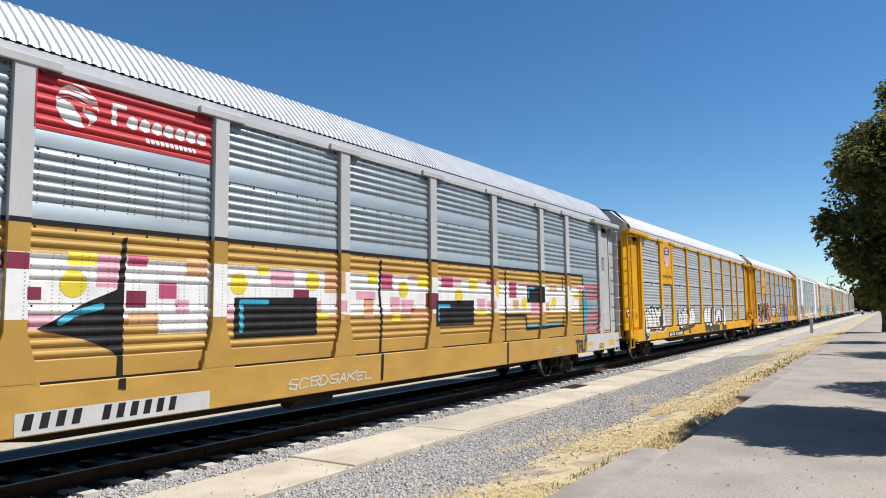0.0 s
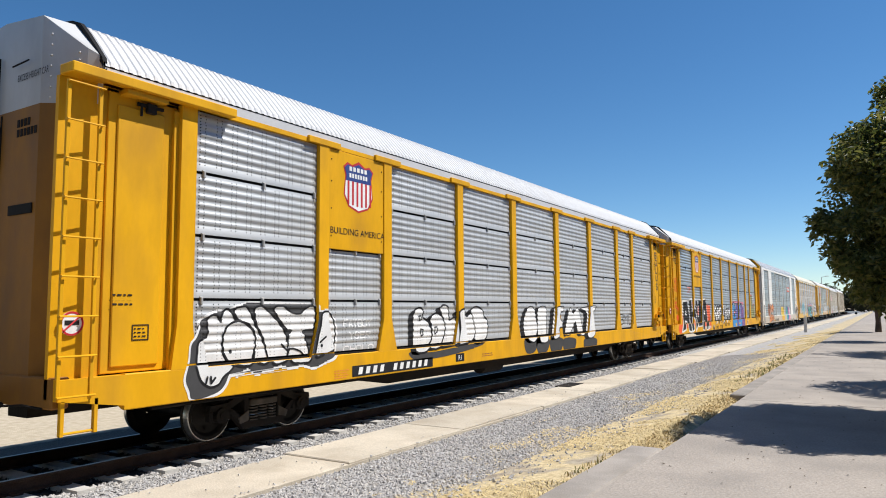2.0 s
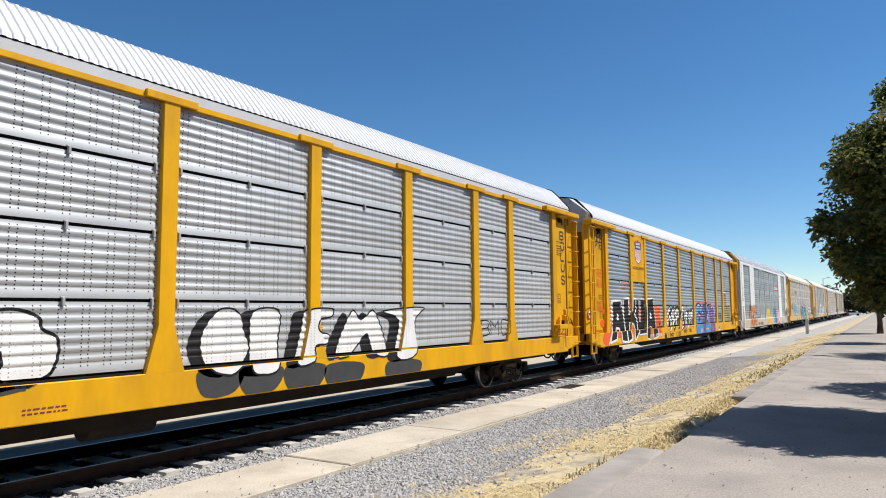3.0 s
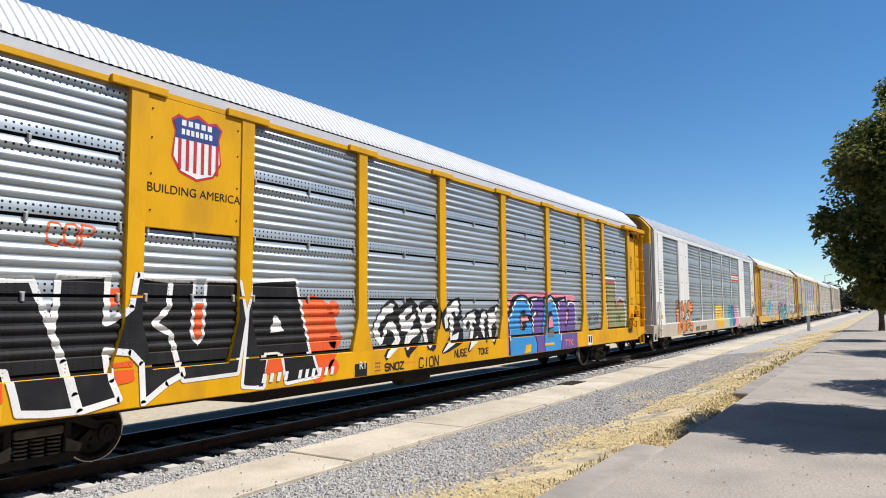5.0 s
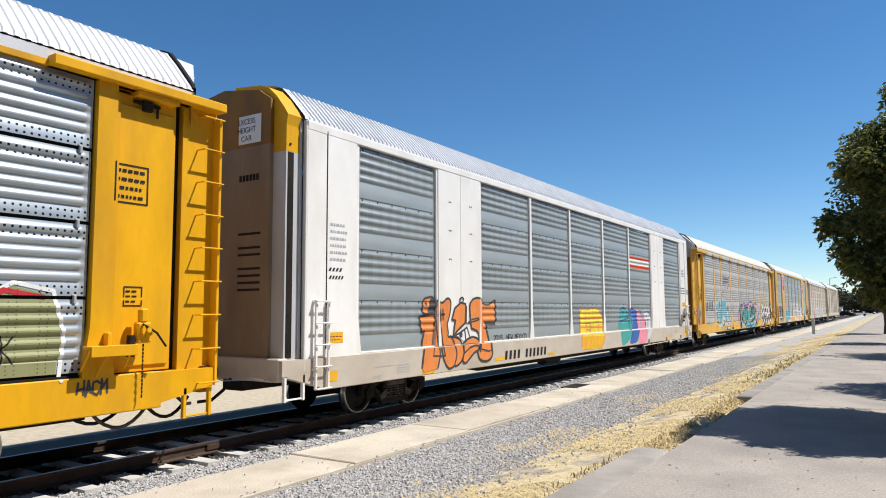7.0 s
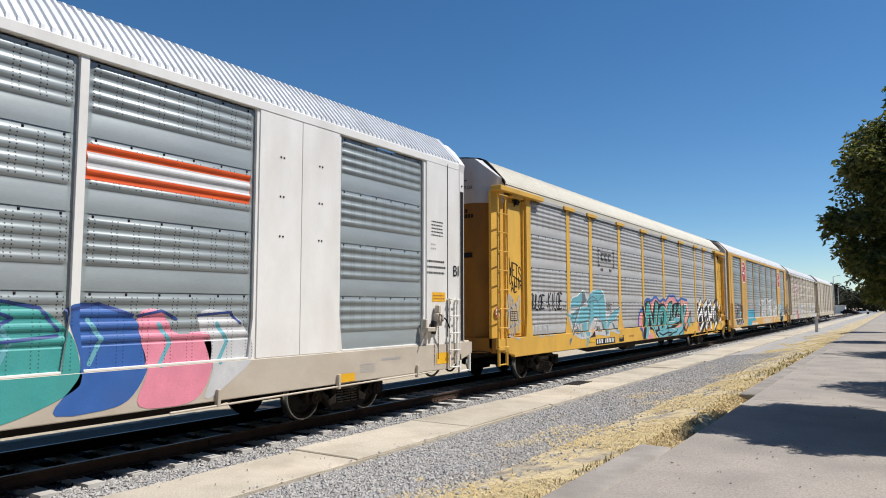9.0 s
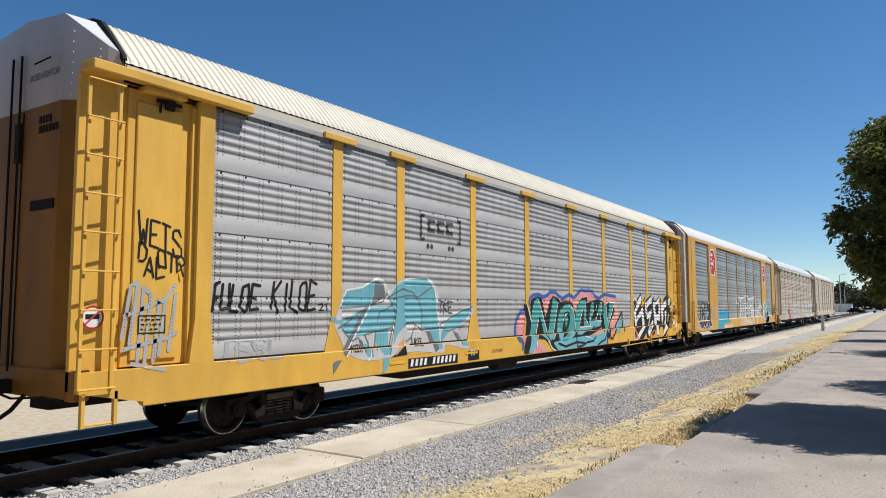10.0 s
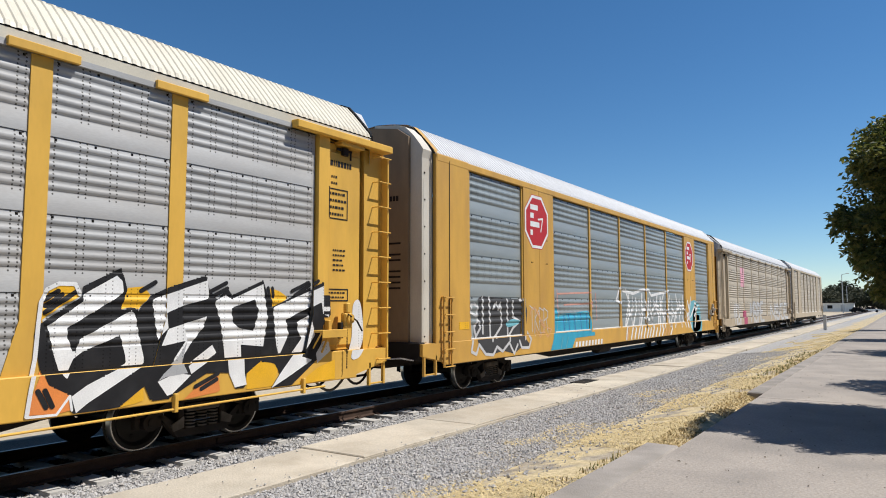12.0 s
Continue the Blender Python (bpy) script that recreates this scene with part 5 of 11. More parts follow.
def wall_x(key, y, z, zm):
    """How far out the wall's skin lies at (y, z); zm: the middle of the strip that is being painted."""
    newer = SPECS[key][0]
    if zm < 0.957:
        return FACE
    if abs(y) > 11.80 + (0.15 if not newer else 0):
        return FACE - 0.008 if newer else (FACE if abs(y) < 12.0 else 1.532)
    half = post_half(key, zm)
    for p in POSTS_AT:
        if abs(y - p) < half:
            return FACE - (FLUSH.get(key, 0.0) if newer or abs(p) < 11 else 0.0)
    if newer:
        for i in (1, 7):
            if POSTS_AT[i] < y < POSTS_AT[i + 1]:
                return FACE - 0.012
    elif key in ("up_a", "up_b") and zm > 2.9 and POSTS_AT[1] < y < POSTS_AT[2]:
        return FACE - 0.02
    w = WALLS[key]
    return float(np.interp(z, [a for a, _ in w], [b for _, b in w]))


def post_half(key, z):
    wide, foot = (0.055, 0.14) if SPECS[key][0] else (0.125, 0.30)
    return wide if z > 1.6 else wide + (foot - wide) * (1.6 - z) / 0.645


def clip_poly(poly, axis, limit, keep_low):
    out = []
    for a, b in zip(poly, poly[1:] + poly[:1]):
        ia, ib = (a[axis] <= limit) == keep_low, (b[axis] <= limit) == keep_low
        if ia:
            out.append(a)
        if ia != ib:
            k = (limit - a[axis]) / (b[axis] - a[axis])
            out.append((a[0] + (b[0] - a[0]) * k, a[1] + (b[1] - a[1]) * k))
    return out


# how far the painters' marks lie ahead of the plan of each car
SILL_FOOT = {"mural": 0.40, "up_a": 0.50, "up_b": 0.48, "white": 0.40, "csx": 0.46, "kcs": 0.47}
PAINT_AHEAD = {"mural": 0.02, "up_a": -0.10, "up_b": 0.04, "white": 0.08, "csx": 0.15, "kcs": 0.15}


class Coat:
    """One coat of one colour on a car: outlines in (y, z) laid onto the corrugated wall, posts and sill."""
    count = 0

    def __init__(self, key, ink, layer=0):
        self.key, self.ink, self.layer, self.shape, self.n = key, ink, layer, Shape(), 0
        w = [a for a, _ in WALLS[key]]
        self.zs = sorted(set([0.957] + [round(a, 4) for a in w]))

    def poly(self, pts):
        key = self.key
        self.n += 1
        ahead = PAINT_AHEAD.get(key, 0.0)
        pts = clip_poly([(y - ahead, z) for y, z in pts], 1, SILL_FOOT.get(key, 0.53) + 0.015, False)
        if len(pts) < 3:
            return self
        lift = 0.004 + 0.0016 * self.layer + 0.00006 * (self.n % 24)
        lo, hi = min(p[1] for p in pts), max(p[1] for p in pts)
        cuts = [lo - 1] + [z for z in self.zs if lo < z < hi] + [hi + 1]
        for za, zb in zip(cuts, cuts[1:]):
            strip = clip_poly(clip_poly(list(pts), 1, zb, True), 1, za, False)
            if len(strip) < 3:
                continue
            zm = sum(p[1] for p in strip) / len(strip)
            gap, hgt = SPECS[key][5], (SPECS[key][1] - 0.985) / 4
            if gap and zm > 0.99 and (zm - 0.985) % hgt < gap and self.layer >= 0:
                continue
            a, b = min(p[0] for p in strip), max(p[0] for p in strip)
            hp = post_half(key, zm)
            ys = sorted(y for p in POSTS_AT for y in (p - hp, p + hp) if a < y < b) if zm > 0.957 else []
            for ya, yb in zip([a - 1] + ys, ys + [b + 1]):
                bit = clip_poly(clip_poly(strip, 0, yb, True), 0, ya, False)
                if len(bit) < 3:
                    continue
                ym = sum(p[0] for p in bit) / len(bit)
                # the dark seam above the sill stays free of paint
                if 0.957 < zm < 0.99 and all(abs(ym - p) > hp for p in POSTS_AT) and abs(ym) < 11.7:
                    continue
                self.shape.add([(wall_x(key, ym, z, zm) + lift, y, z) for y, z in bit], [tuple(range(len(bit)))])
        return self

    def rect(self, y0, y1, z0, z1):
        return self.poly([(y0, z0), (y1, z0), (y1, z1), (y0, z1)])

    def disc(self, y, z, r, rz=None, n=18):
        rz = rz or r
        return self.poly([(y + r * math.cos(2 * math.pi * i / n), z + rz * math.sin(2 * math.pi * i / n)) for i in range(n)])

    def stroke(self, pts, w, sharp=False):
        """A line of paint; sharp ones have square ends and corners."""
        if sharp:
            for a, b in zip(pts, pts[1:]):
                d = math.hypot(b[0] - a[0], b[1] - a[1]) or 1e-6
                ey, ez = (b[0] - a[0]) / d * w * 0.42, (b[1] - a[1]) / d * w * 0.42
                ny, nz = -ez / 0.42 / 2, ey / 0.42 / 2
                self.poly([(a[0] - ey + ny, a[1] - ez + nz), (a[0] - ey - ny, a[1] - ez - nz), (b[0] + ey - ny, b[1] + ez - nz), (b[0] + ey + ny, b[1] + ez + nz)])
            return self
        for (ya, za), (yb, zb) in zip(pts, pts[1:]):
            d = math.hypot(yb - ya, zb - za) or 1e-6
            ny, nz = -(zb - za) / d * w / 2, (yb - ya) / d * w / 2
            self.poly([(ya + ny, za + nz), (ya - ny, za - nz), (yb - ny, zb - nz), (yb + ny, zb + nz)])
        for y, z in pts:
            self.disc(y, z, w / 2, n=10)
        return self

    def blob(self, pts, steps=5):
        """A closed soft outline through a few points."""
        n = len(pts)
        out = []
        for i in range(n):
            p = [pts[(i + k - 1) % n] for k in range(4)]
            for s in range(steps):
                t = s / steps
                out.append(tuple(0.5 * (2 * p[1][a] + (p[2][a] - p[0][a]) * t + (2 * p[0][a] - 5 * p[1][a] + 4 * p[2][a] - p[3][a]) * t * t
                                        + (3 * p[1][a] - p[0][a] - 3 * p[2][a] + p[3][a]) * t ** 3) for a in (0, 1)))
        # fan of thin slices, so that hollow outlines fill correctly
        self.fill(out)
        return self

    def fill(self, outline):
        from_z, to_z = min(p[1] for p in outline), max(p[1] for p in outline)
        n = max(8, int((to_z - from_z) / 0.022))
        for i in range(n):
            za, zb = from_z + (to_z - from_z) * i / n, from_z + (to_z - from_z) * (i + 1) / n
            rows = []
            for z in (za + 1e-6, (za + zb) / 2, zb - 1e-6):
                rows.append(sorted(ya + (yb - ya) * (z - z1) / (z2 - z1) for (ya, z1), (yb, z2) in zip(outline, outline[1:] + outline[:1]) if (z1 <= z) != (z2 <= z)))
            low, mid, high = rows
            if len(low) != len(high):
                low = high = mid
            for k in range(len(low) // 2):
                self.poly([(low[2 * k], za), (low[2 * k + 1], za), (high[2 * k + 1], zb), (high[2 * k], zb)])
            self.n -= len(low) // 2

    def done(self, name, label=""):
        if self.shape.f:
            me = bpy.data.meshes.new(name)
            me.from_pydata(self.shape.v, [], self.shape.f)
            me.materials.append(INK[self.ink])
            bm = bmesh.new()
            bm.from_mesh(me)
            bmesh.ops.remove_doubles(bm, verts=bm.verts, dist=0.0006)
            bm.to_mesh(me)
            bm.free()
            ob = new(name, me)
            ob.parent = CARS[self.key]
            if label or name == "graffiti":
                tagged(ob, label or self.ink + " spray-painted graffiti")
            return ob


# strokes of each letter on a grid 4 wide and 6 high: pairs of digits, strokes parted by a bar
STROKES = {"A": "002640|1232", "B": "00063645443303|3342413000", "C": "4536160501103041", "D": "0006264442 2000".replace(" ", ""), "E": "46060040|0333", "F": "460600|0333",
           "G": "45361605011030414323", "H": "0006|4046|0343", "I": "2026", "K": "0006|460340", "L": "060040", "M": "0006234640", "N": "00064046", "O": "103041453616050110",
           "P": "00063645443303", "R": "00063645443303|2340", "S": "453616050413334241301001", "T": "0646|2620", "U": "060110304146", "V": "062046", "W": "0610233046",
           "X": "0046|0640", "Y": "062346|2320", "Z": "06460040", "0": "103041453616050110", "1": "1526|2620", "2": "05163645440040", "9": "33130405163645413 0".replace(" ", ""), ".": "2021", "J": "46411001"}


def letters(text, y0, y1, z0, z1, slant=0.0, rise=0.0, gap=0.22, wild=0.0, seed=1):
    """The strokes of a word, fitted into the box; slant leans it, rise lifts its end, wild shakes its corners."""
    rnd = random.Random(seed)
    n = len(text)
    step = (y1 - y0) / n
    out = []
    for i, ch in enumerate(text):
        out.append([])
        for s in STROKES.get(ch, "").split("|"):
            pts = []
            for k in range(0, len(s) - 1, 2):
                u, v = int(s[k]) / 4 + rnd.uniform(-wild, wild), int(s[k + 1]) / 6 + rnd.uniform(-wild, wild)
                pts.append((y0 + step * (i + gap / 2 + u * (1 - gap)) + slant * (v - 0.5) * (z1 - z0), z0 + (z1 - z0) * v + rise * (i + u) / n))
            if len(pts) > 1:
                out[-1].append(pts)
    return out


def word(key, text, y0, y1, z0, z1, w, ink="black", edge=None, edge_w=0.05, drop=None, halo=None, layer=0, sharp=False, what="graffiti", label="", **how):
    """A sprayed word: drop shadow or halo, outline, fill."""
    lines = letters(text, y0, y1, z0, z1, **how)
    for colour, width, dy, dz in ((halo, w + edge_w * 4.5, 0, 0), (drop, w + edge_w, edge_w * 1.3, -edge_w * 1.1), (edge, w + 2 * edge_w, 0, 0), (ink, w, 0, 0)):
        if colour:
            for letter in lines:
                c = Coat(key, colour, layer)
                for p in letter:
                    c.stroke([(y + dy, z + dz) for y, z in p], width, sharp)
                c.done(what, label)
            layer += 1


def bars(key, y0, y1, z0, z1, n, ink="white", fill=0.66, layer=1, split=None, what="reporting_mark", lean=0.035):
    """Upright bars in place of a number that is not to be read."""
    step = (y1 - y0) / n
    for i in range(n):
        if i != split:
            Coat(key, ink, layer).poly([(y0 + step * i, z0), (y0 + step * (i + fill * 0.85), z0), (y0 + step * (i + fill * 0.85) + lean, z1), (y0 + step * i + lean, z1)]).done(what)


def fine_print(key, y0, y1, z0, z1, rows, ink="black", layer=0, seed=1, frame_w=0.0):
    """Small unreadable data lines, with a frame where there is one."""
    rnd = random.Random(seed)
    c = Coat(key, ink, layer)
    step = (z1 - z0) / rows
    for i in range(rows):
        y = y0 + frame_w * 2
        while y < y1 - 0.06 - frame_w * 2:
            n = rnd.uniform(0.025, 0.075)
            c.rect(y, min(y + n, y1 - frame_w * 2), z0 + step * (i + 0.30), z0 + step * (i + 0.66))
            y += n + 0.022
    if frame_w:
        for a in ((y0, y1, z0 - 0.03, z0 - 0.03 + frame_w), (y0, y1, z1 + 0.03 - frame_w, z1 + 0.03), (y0, y0 + frame_w, z0 - 0.03, z1 + 0.03), (y1 - frame_w, y1, z0 - 0.03, z1 + 0.03)):
            c.rect(*a)
    ob = c.done("data_stencil")
    if ob:
        tagged(ob, "small stencilled data lines", kind="stuff")


def lettering(key, text, y, z, size, ink, x, stretch=1.0, end=0):
    """Readable printed words with the built-in font, flat on the wall, or on an end wall that faces along the track."""
    cu = bpy.data.curves.new("lettering", 'FONT')
    cu.body, cu.size, cu.align_x = text, size, 'CENTER'
    tmp = new("lettering", cu)
    me = bpy.data.meshes.new_from_object(tmp)
    bpy.data.objects.remove(tmp)
    for v in me.vertices:
        a, b = v.co.x * stretch, v.co.y
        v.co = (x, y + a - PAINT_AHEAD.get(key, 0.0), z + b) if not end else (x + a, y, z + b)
    me.materials.clear()
    me.materials.append(INK[ink])
    ob = new("lettering", me)
    ob.parent = CARS[key]
    return tagged(ob, "printed words reading " + text.lower())


def flat_logo_bay(key):
    """A flat yellow sheet over the two upper sheets of the second bay, with a shield emblem."""
    a, b = POSTS_AT[1] + 0.12, POSTS_AT[2] - 0.12
    part("flat_panel", Shape().box(SIDE, FACE - 0.02, a, b, 2.865, 4.69, 0.006), yellow, CARS[key], "flat yellow sheet with a shield emblem")
    y, zt, zb, w = (a + b) / 2 + (0.03 if key == "up_a" else 0.0), 4.52, 3.61, 0.42
    s = lambda u, v: (y + u * w, zb + (zt - zb) * v)
    x = FACE - 0.02

    def plane(pts, ink, k, name):
        ob = new(name, Shape().add([(x + 0.003 + 0.002 * k, p, q) for p, q in pts], [tuple(range(len(pts)))]).mesh(name, INK[ink]))
        ob.parent = CARS[key]
        return ob
    plane([s(0, -0.02), s(0.7, 0.08), s(1.03, 0.32), s(0.92, 0.72), s(1.06, 0.9), s(0.78, 1.0), s(0.45, 0.96), s(0, 1.06), s(-0.45, 0.96), s(-0.78, 1.0), s(-1.06, 0.9), s(-0.92, 0.72), s(-1.03, 0.32), s(-0.7, 0.08)], "red", 0, "shield_emblem")
    plane([s(0, 0.02), s(0.64, 0.11), s(0.95, 0.33), s(0.9, 0.62), s(-0.9, 0.62), s(-0.95, 0.33), s(-0.64, 0.11)], "white", 1, "shield_field")
    for i in range(6):
        u = -0.78 + 0.31 * i
        plane([s(u, 0.10 + 0.05 * abs(u)), s(u + 0.13, 0.10 + 0.05 * abs(u)), s(u + 0.13, 0.62), s(u, 0.62)], "red", 2, "shield_stripe")
    plane([s(-0.88, 0.62), s(0.88, 0.62), s(0.86, 0.74), s(0.98, 0.88), s(0.76, 0.955), s(0.45, 0.92), s(0, 1.0), s(-0.45, 0.92), s(-0.76, 0.955), s(-0.98, 0.88), s(-0.86, 0.74)], "navy", 2, "shield_chief")
    for zz, n in ((0.83, 5), (0.69, 7)):
        for i in range(n):
            u = -0.66 + 1.32 * i / n
            plane([s(u, zz), s(u + 0.9 / n, zz), s(u + 0.9 / n, zz + 0.09), s(u, zz + 0.09)], "white", 3, "shield_bar")
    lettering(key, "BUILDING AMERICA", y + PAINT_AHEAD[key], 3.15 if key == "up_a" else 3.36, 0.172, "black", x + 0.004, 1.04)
    dots = Shape()
    for yy in (a + 0.08, b - 0.08):
        for zz in (3.1, 3.6, 4.1, 4.5):
            dots.tube((x - 0.002, yy, zz), (x + 0.01, yy, zz), 0.012, 6)
    tagged(part("rivet", dots, under, CARS[key]), kind="stuff")


flat_logo_bay("up_a")
flat_logo_bay("up_b")
Coat("up_a", "black", 0).rect(-8.32, -5.62, 0.535, 0.735).done("plate")
bars("up_a", -8.15, -5.75, 0.57, 0.70, 11, "white", 0.62, split=4)
Coat("up_a", "black", 0).rect(-4.66, -4.28, 0.57, 0.75).done("plate")
lettering("up_a", "R1", -4.47, 0.60, 0.16, "white", FACE + 0.008)
lettering("up_b", "R1", -4.25, 0.63, 0.20, "white", FACE + 0.008)
lettering("csx", "R1", -4.27, 0.62, 0.19, "white", FACE + 0.008)
lettering("white", "BI", 13.02, 2.45, 0.34, "black", FACE + 0.004)
bars("up_b", -6.75, -5.0, 0.60, 0.74, 11, "white", 0.55, 6, split=4)
for key in ("up_a", "up_b", "csx"):
    lettering(key, "EXCESS HEIGHT CAR", 0, 0, 0.13, "black", 0, 0.62).matrix_basis = pose(0.66, -HALF + 0.022 , 4.80, 0, 0, -90)
part("sign_plate", Shape().box(0.42, 0.98, -HALF + 0.066, -HALF + 0.076, 4.66, 5.16, 0.003), INK["white"], CARS["white"], "white sign plate")
for i, line in enumerate(("EXCESS", "HEIGHT", "CAR")):
    lettering("white", line, 0, 0, 0.135, "black", 0).matrix_basis = pose(0.70, -HALF + 0.062, 5.01 - 0.15 * i, 0, 0, -90)


def sign_disc(key, e):
    """A round no-entry sticker on the corner plate."""
    y = e * (HALF - 0.24)
    part("sticker", Shape().tube((1.50, y, 1.62), (1.506, y, 1.62), 0.15, 24), INK["white"], CARS[key], "round white warning sticker")
    ring = Shape().lathe([(1.507, 0.15), (1.509, 0.15), (1.509, 0.125), (1.507, 0.125)], 24, (0, y, 1.62))
    ring.tube((1.508, y - 0.10, 1.53), (1.508, y + 0.10, 1.71), 0.012, 5)
    part("sticker_ring", ring, INK["red"], CARS[key])
    part("sticker_mark", Shape().box(1.506, 1.509, y - 0.09, y + 0.09, 1.60, 1.66), INK["black"], CARS[key])


for key in ("up_a", "up_b", "csx"):
    sign_disc(key, -1)

# dark emblem brackets, bars and dots on the dull car
c = Coat("csx", "charcoal", 0)
for y0, d in ((-6.29, 1), (-4.68, -1)):
    c.rect(min(y0, y0 + d * 0.07), max(y0, y0 + d * 0.07), 3.13, 3.70).rect(min(y0, y0 + d * 0.16), max(y0, y0 + d * 0.16), 3.63, 3.70).rect(min(y0, y0 + d * 0.16), max(y0, y0 + d * 0.16), 3.13, 3.20)
for i in range(3):
    y = -6.02 + 0.36 * i
    c.rect(y, y + 0.29, 3.32, 3.40).rect(y, y + 0.29, 3.53, 3.61).rect(y, y + 0.10, 3.40, 3.53)
for y in (-6.0, -5.86, -5.17, -5.03):
    c.disc(y, 3.02, 0.055)
c.done("emblem", "dark bracket emblem of plain bars")


def octagon(key, y, z, r, squeeze):
    for k, (ink, rr) in enumerate((("red", r), ("white", r * 0.975), ("red", r * 0.87))):
        Coat(key, ink, k).poly([(y + rr * squeeze * math.cos(math.pi * (i + 0.5) / 4), z + rr * math.sin(math.pi * (i + 0.5) / 4)) for i in range(8)]).done("octagon_emblem")
    c = Coat(key, "white", 3)
    for i, w in enumerate((0.55, 0.35, 0.62, 0.3)):
        c.rect(y - 0.5 * squeeze * r, y + (w - 0.5) * squeeze * r * 1.6, z + r * (0.40 - 0.29 * i), z + r * (0.58 - 0.29 * i))
    c.stroke([(y + 0.1 * r, z + 0.1 * r), (y + 0.45 * r * squeeze, z + 0.15 * r), (y + 0.3 * r * squeeze, z - 0.3 * r)], 0.05)
    c.done("emblem_bar")


octagon("kcs", -8.06, 4.02, 0.80, 1.0)
octagon("kcs", 8.06, 4.0, 0.76, 1.0)


def build_mural():
    """Mustard ground, black top line, rows of bright squares, red emblem panel, blue wave and red stripes at the end."""
    key = "mural"
    Coat(key, "mustard", 0).rect(-13.0, 10.30, 0.99, 2.84).done("mural_ground", "mustard painted ground of the mural")
    Coat(key, "black", 1).rect(-13.0, 10.36, 2.84, 2.90).rect(10.28, 10.37, 0.75, 2.88).done("mural_line")
    Coat(key, "white", 1).rect(-13.0, 9.95, 1.72, 2.50).done("mural_band", "white band of the mural")
    rnd = random.Random(12)
    tones = ("rose", "magenta", "maroon", "peach", "lemon", "pink", "mustard", "white")
    rows = ((2.38, 2.56), (2.18, 2.38), (1.98, 2.18), (1.80, 1.98), (1.66, 1.80), (1.56, 1.66))
    for j, (z0, z1) in enumerate(rows):
        y = -12.8
        while y < -7.6:
            w = rnd.choice((0.22, 0.36, 0.42, 0.6))
            weights = (13, 8, 6, 7, 5, 7, 2, 62) if j < 5 else (3, 2, 0, 6, 1, 1, 55, 20)
            ink = rnd.choices(tones, weights)[0]
            if ink != "white" or j == 5:
                Coat(key, ink, 2).rect(y, min(y + w, -7.4), z0, z1).done("mural_square")
            y += w
    # the bright squares that the walk passes, bay by bay: colour, ends along the car, foot and head
    near_bay = (('maroon', -7.26, -6.98, 2.3, 2.49), ('lemon', -6.5, -6.13, 2.38, 2.54), ('rose', -6.13, -5.76, 2.12, 2.53), ('maroon', -6.99, -6.8, 1.95, 2.1),
        ('magenta', -5.71, -5.42, 2.4, 2.55), ('peach', -4.81, -4.46, 2.3, 2.56), ('magenta', -5.24, -4.96, 1.98, 2.2), ('maroon', -5.72, -5.43, 1.85, 2.08),
        ('rose', -4.98, -4.75, 1.79, 1.96), ('peach', -5.68, -5.24, 1.62, 1.78), ('rose', -6.93, -6.63, 1.6, 1.78), ('white', -5.24, -4.44, 1.5, 1.78))
    middle_bays = (('lemon', -3.49, -3.24, 2.38, 2.51), ('rose', -3.22, -2.69, 2.22, 2.46), ('peach', -1.94, -1.46, 2.11, 2.51), ('maroon', -2.7, -2.33, 2.02, 2.16),
        ('rose', -2.14, -2.03, 1.78, 1.97), ('rose', -1.64, -1.41, 1.78, 1.98), ('lemon', -2.14, -1.84, 1.65, 1.76), ('peach', -1.84, -1.49, 1.63, 1.74),
        ('rose', -4.1, -3.96, 1.65, 1.88), ('lemon', -0.73, -0.44, 2.3, 2.52), ('magenta', -0.32, 0.04, 2.21, 2.54), ('peach', -0.85, -0.56, 1.63, 2.02),
        ('rose', -1.07, -0.5, 2.0, 2.16), ('rose', -0.02, 0.29, 1.78, 2.06), ('lemon', 0.94, 1.39, 2.28, 2.52), ('peach', 0.68, 1.41, 1.58, 1.84),
        ('lemon', 0.04, 0.31, 1.58, 1.75), ('rose', 0.35, 0.79, 1.75, 2.01))
    end_bays = (('rose', 0.59, 0.93, 2.41, 2.5), ('maroon', 1.23, 1.74, 1.81, 2.16), ('magenta', 1.85, 2.34, 2.3, 2.55), ('rose', 2.34, 2.72, 2.38, 2.53),
        ('lemon', 3.06, 3.47, 2.28, 2.54), ('magenta', 3.92, 4.31, 2.41, 2.55), ('rose', 3.45, 3.82, 1.82, 2.06), ('rose', 3.94, 4.29, 1.82, 2.01),
        ('lemon', 3.39, 3.87, 1.65, 1.79), ('magenta', 5.12, 5.55, 2.1, 2.54), ('rose', 5.69, 6.91, 2.42, 2.49), ('rose', 6.43, 7.08, 1.63, 2.0),
        ('peach', 5.35, 5.67, 1.81, 2.04), ('peach', 7.68, 8.22, 2.32, 2.54), ('rose', 9.84, 10.42, 2.4, 2.55), ('lemon', 9.55, 10.03, 2.12, 2.26),
        ('magenta', 9.07, 9.37, 2.38, 2.54), ('peach', 7.3, 7.64, 1.74, 1.99))
    for ink, y0, y1, z0, z1 in near_bay + middle_bays + end_bays:
        Coat(key, ink, 2).rect(y0, y1, z0, z1).done("mural_square")
    for y, z in ((-6.42, 2.15), (-3.86, 2.22), (-2.24, 2.31), (0.42, 2.22), (2.6, 2.12), (4.43, 2.28), (6.01, 1.95), (8.0, 1.99)):
        Coat(key, "lemon", 3).disc(y, z, 0.17).done("mural_disc")
    c = Coat(key, "cyan", 1)
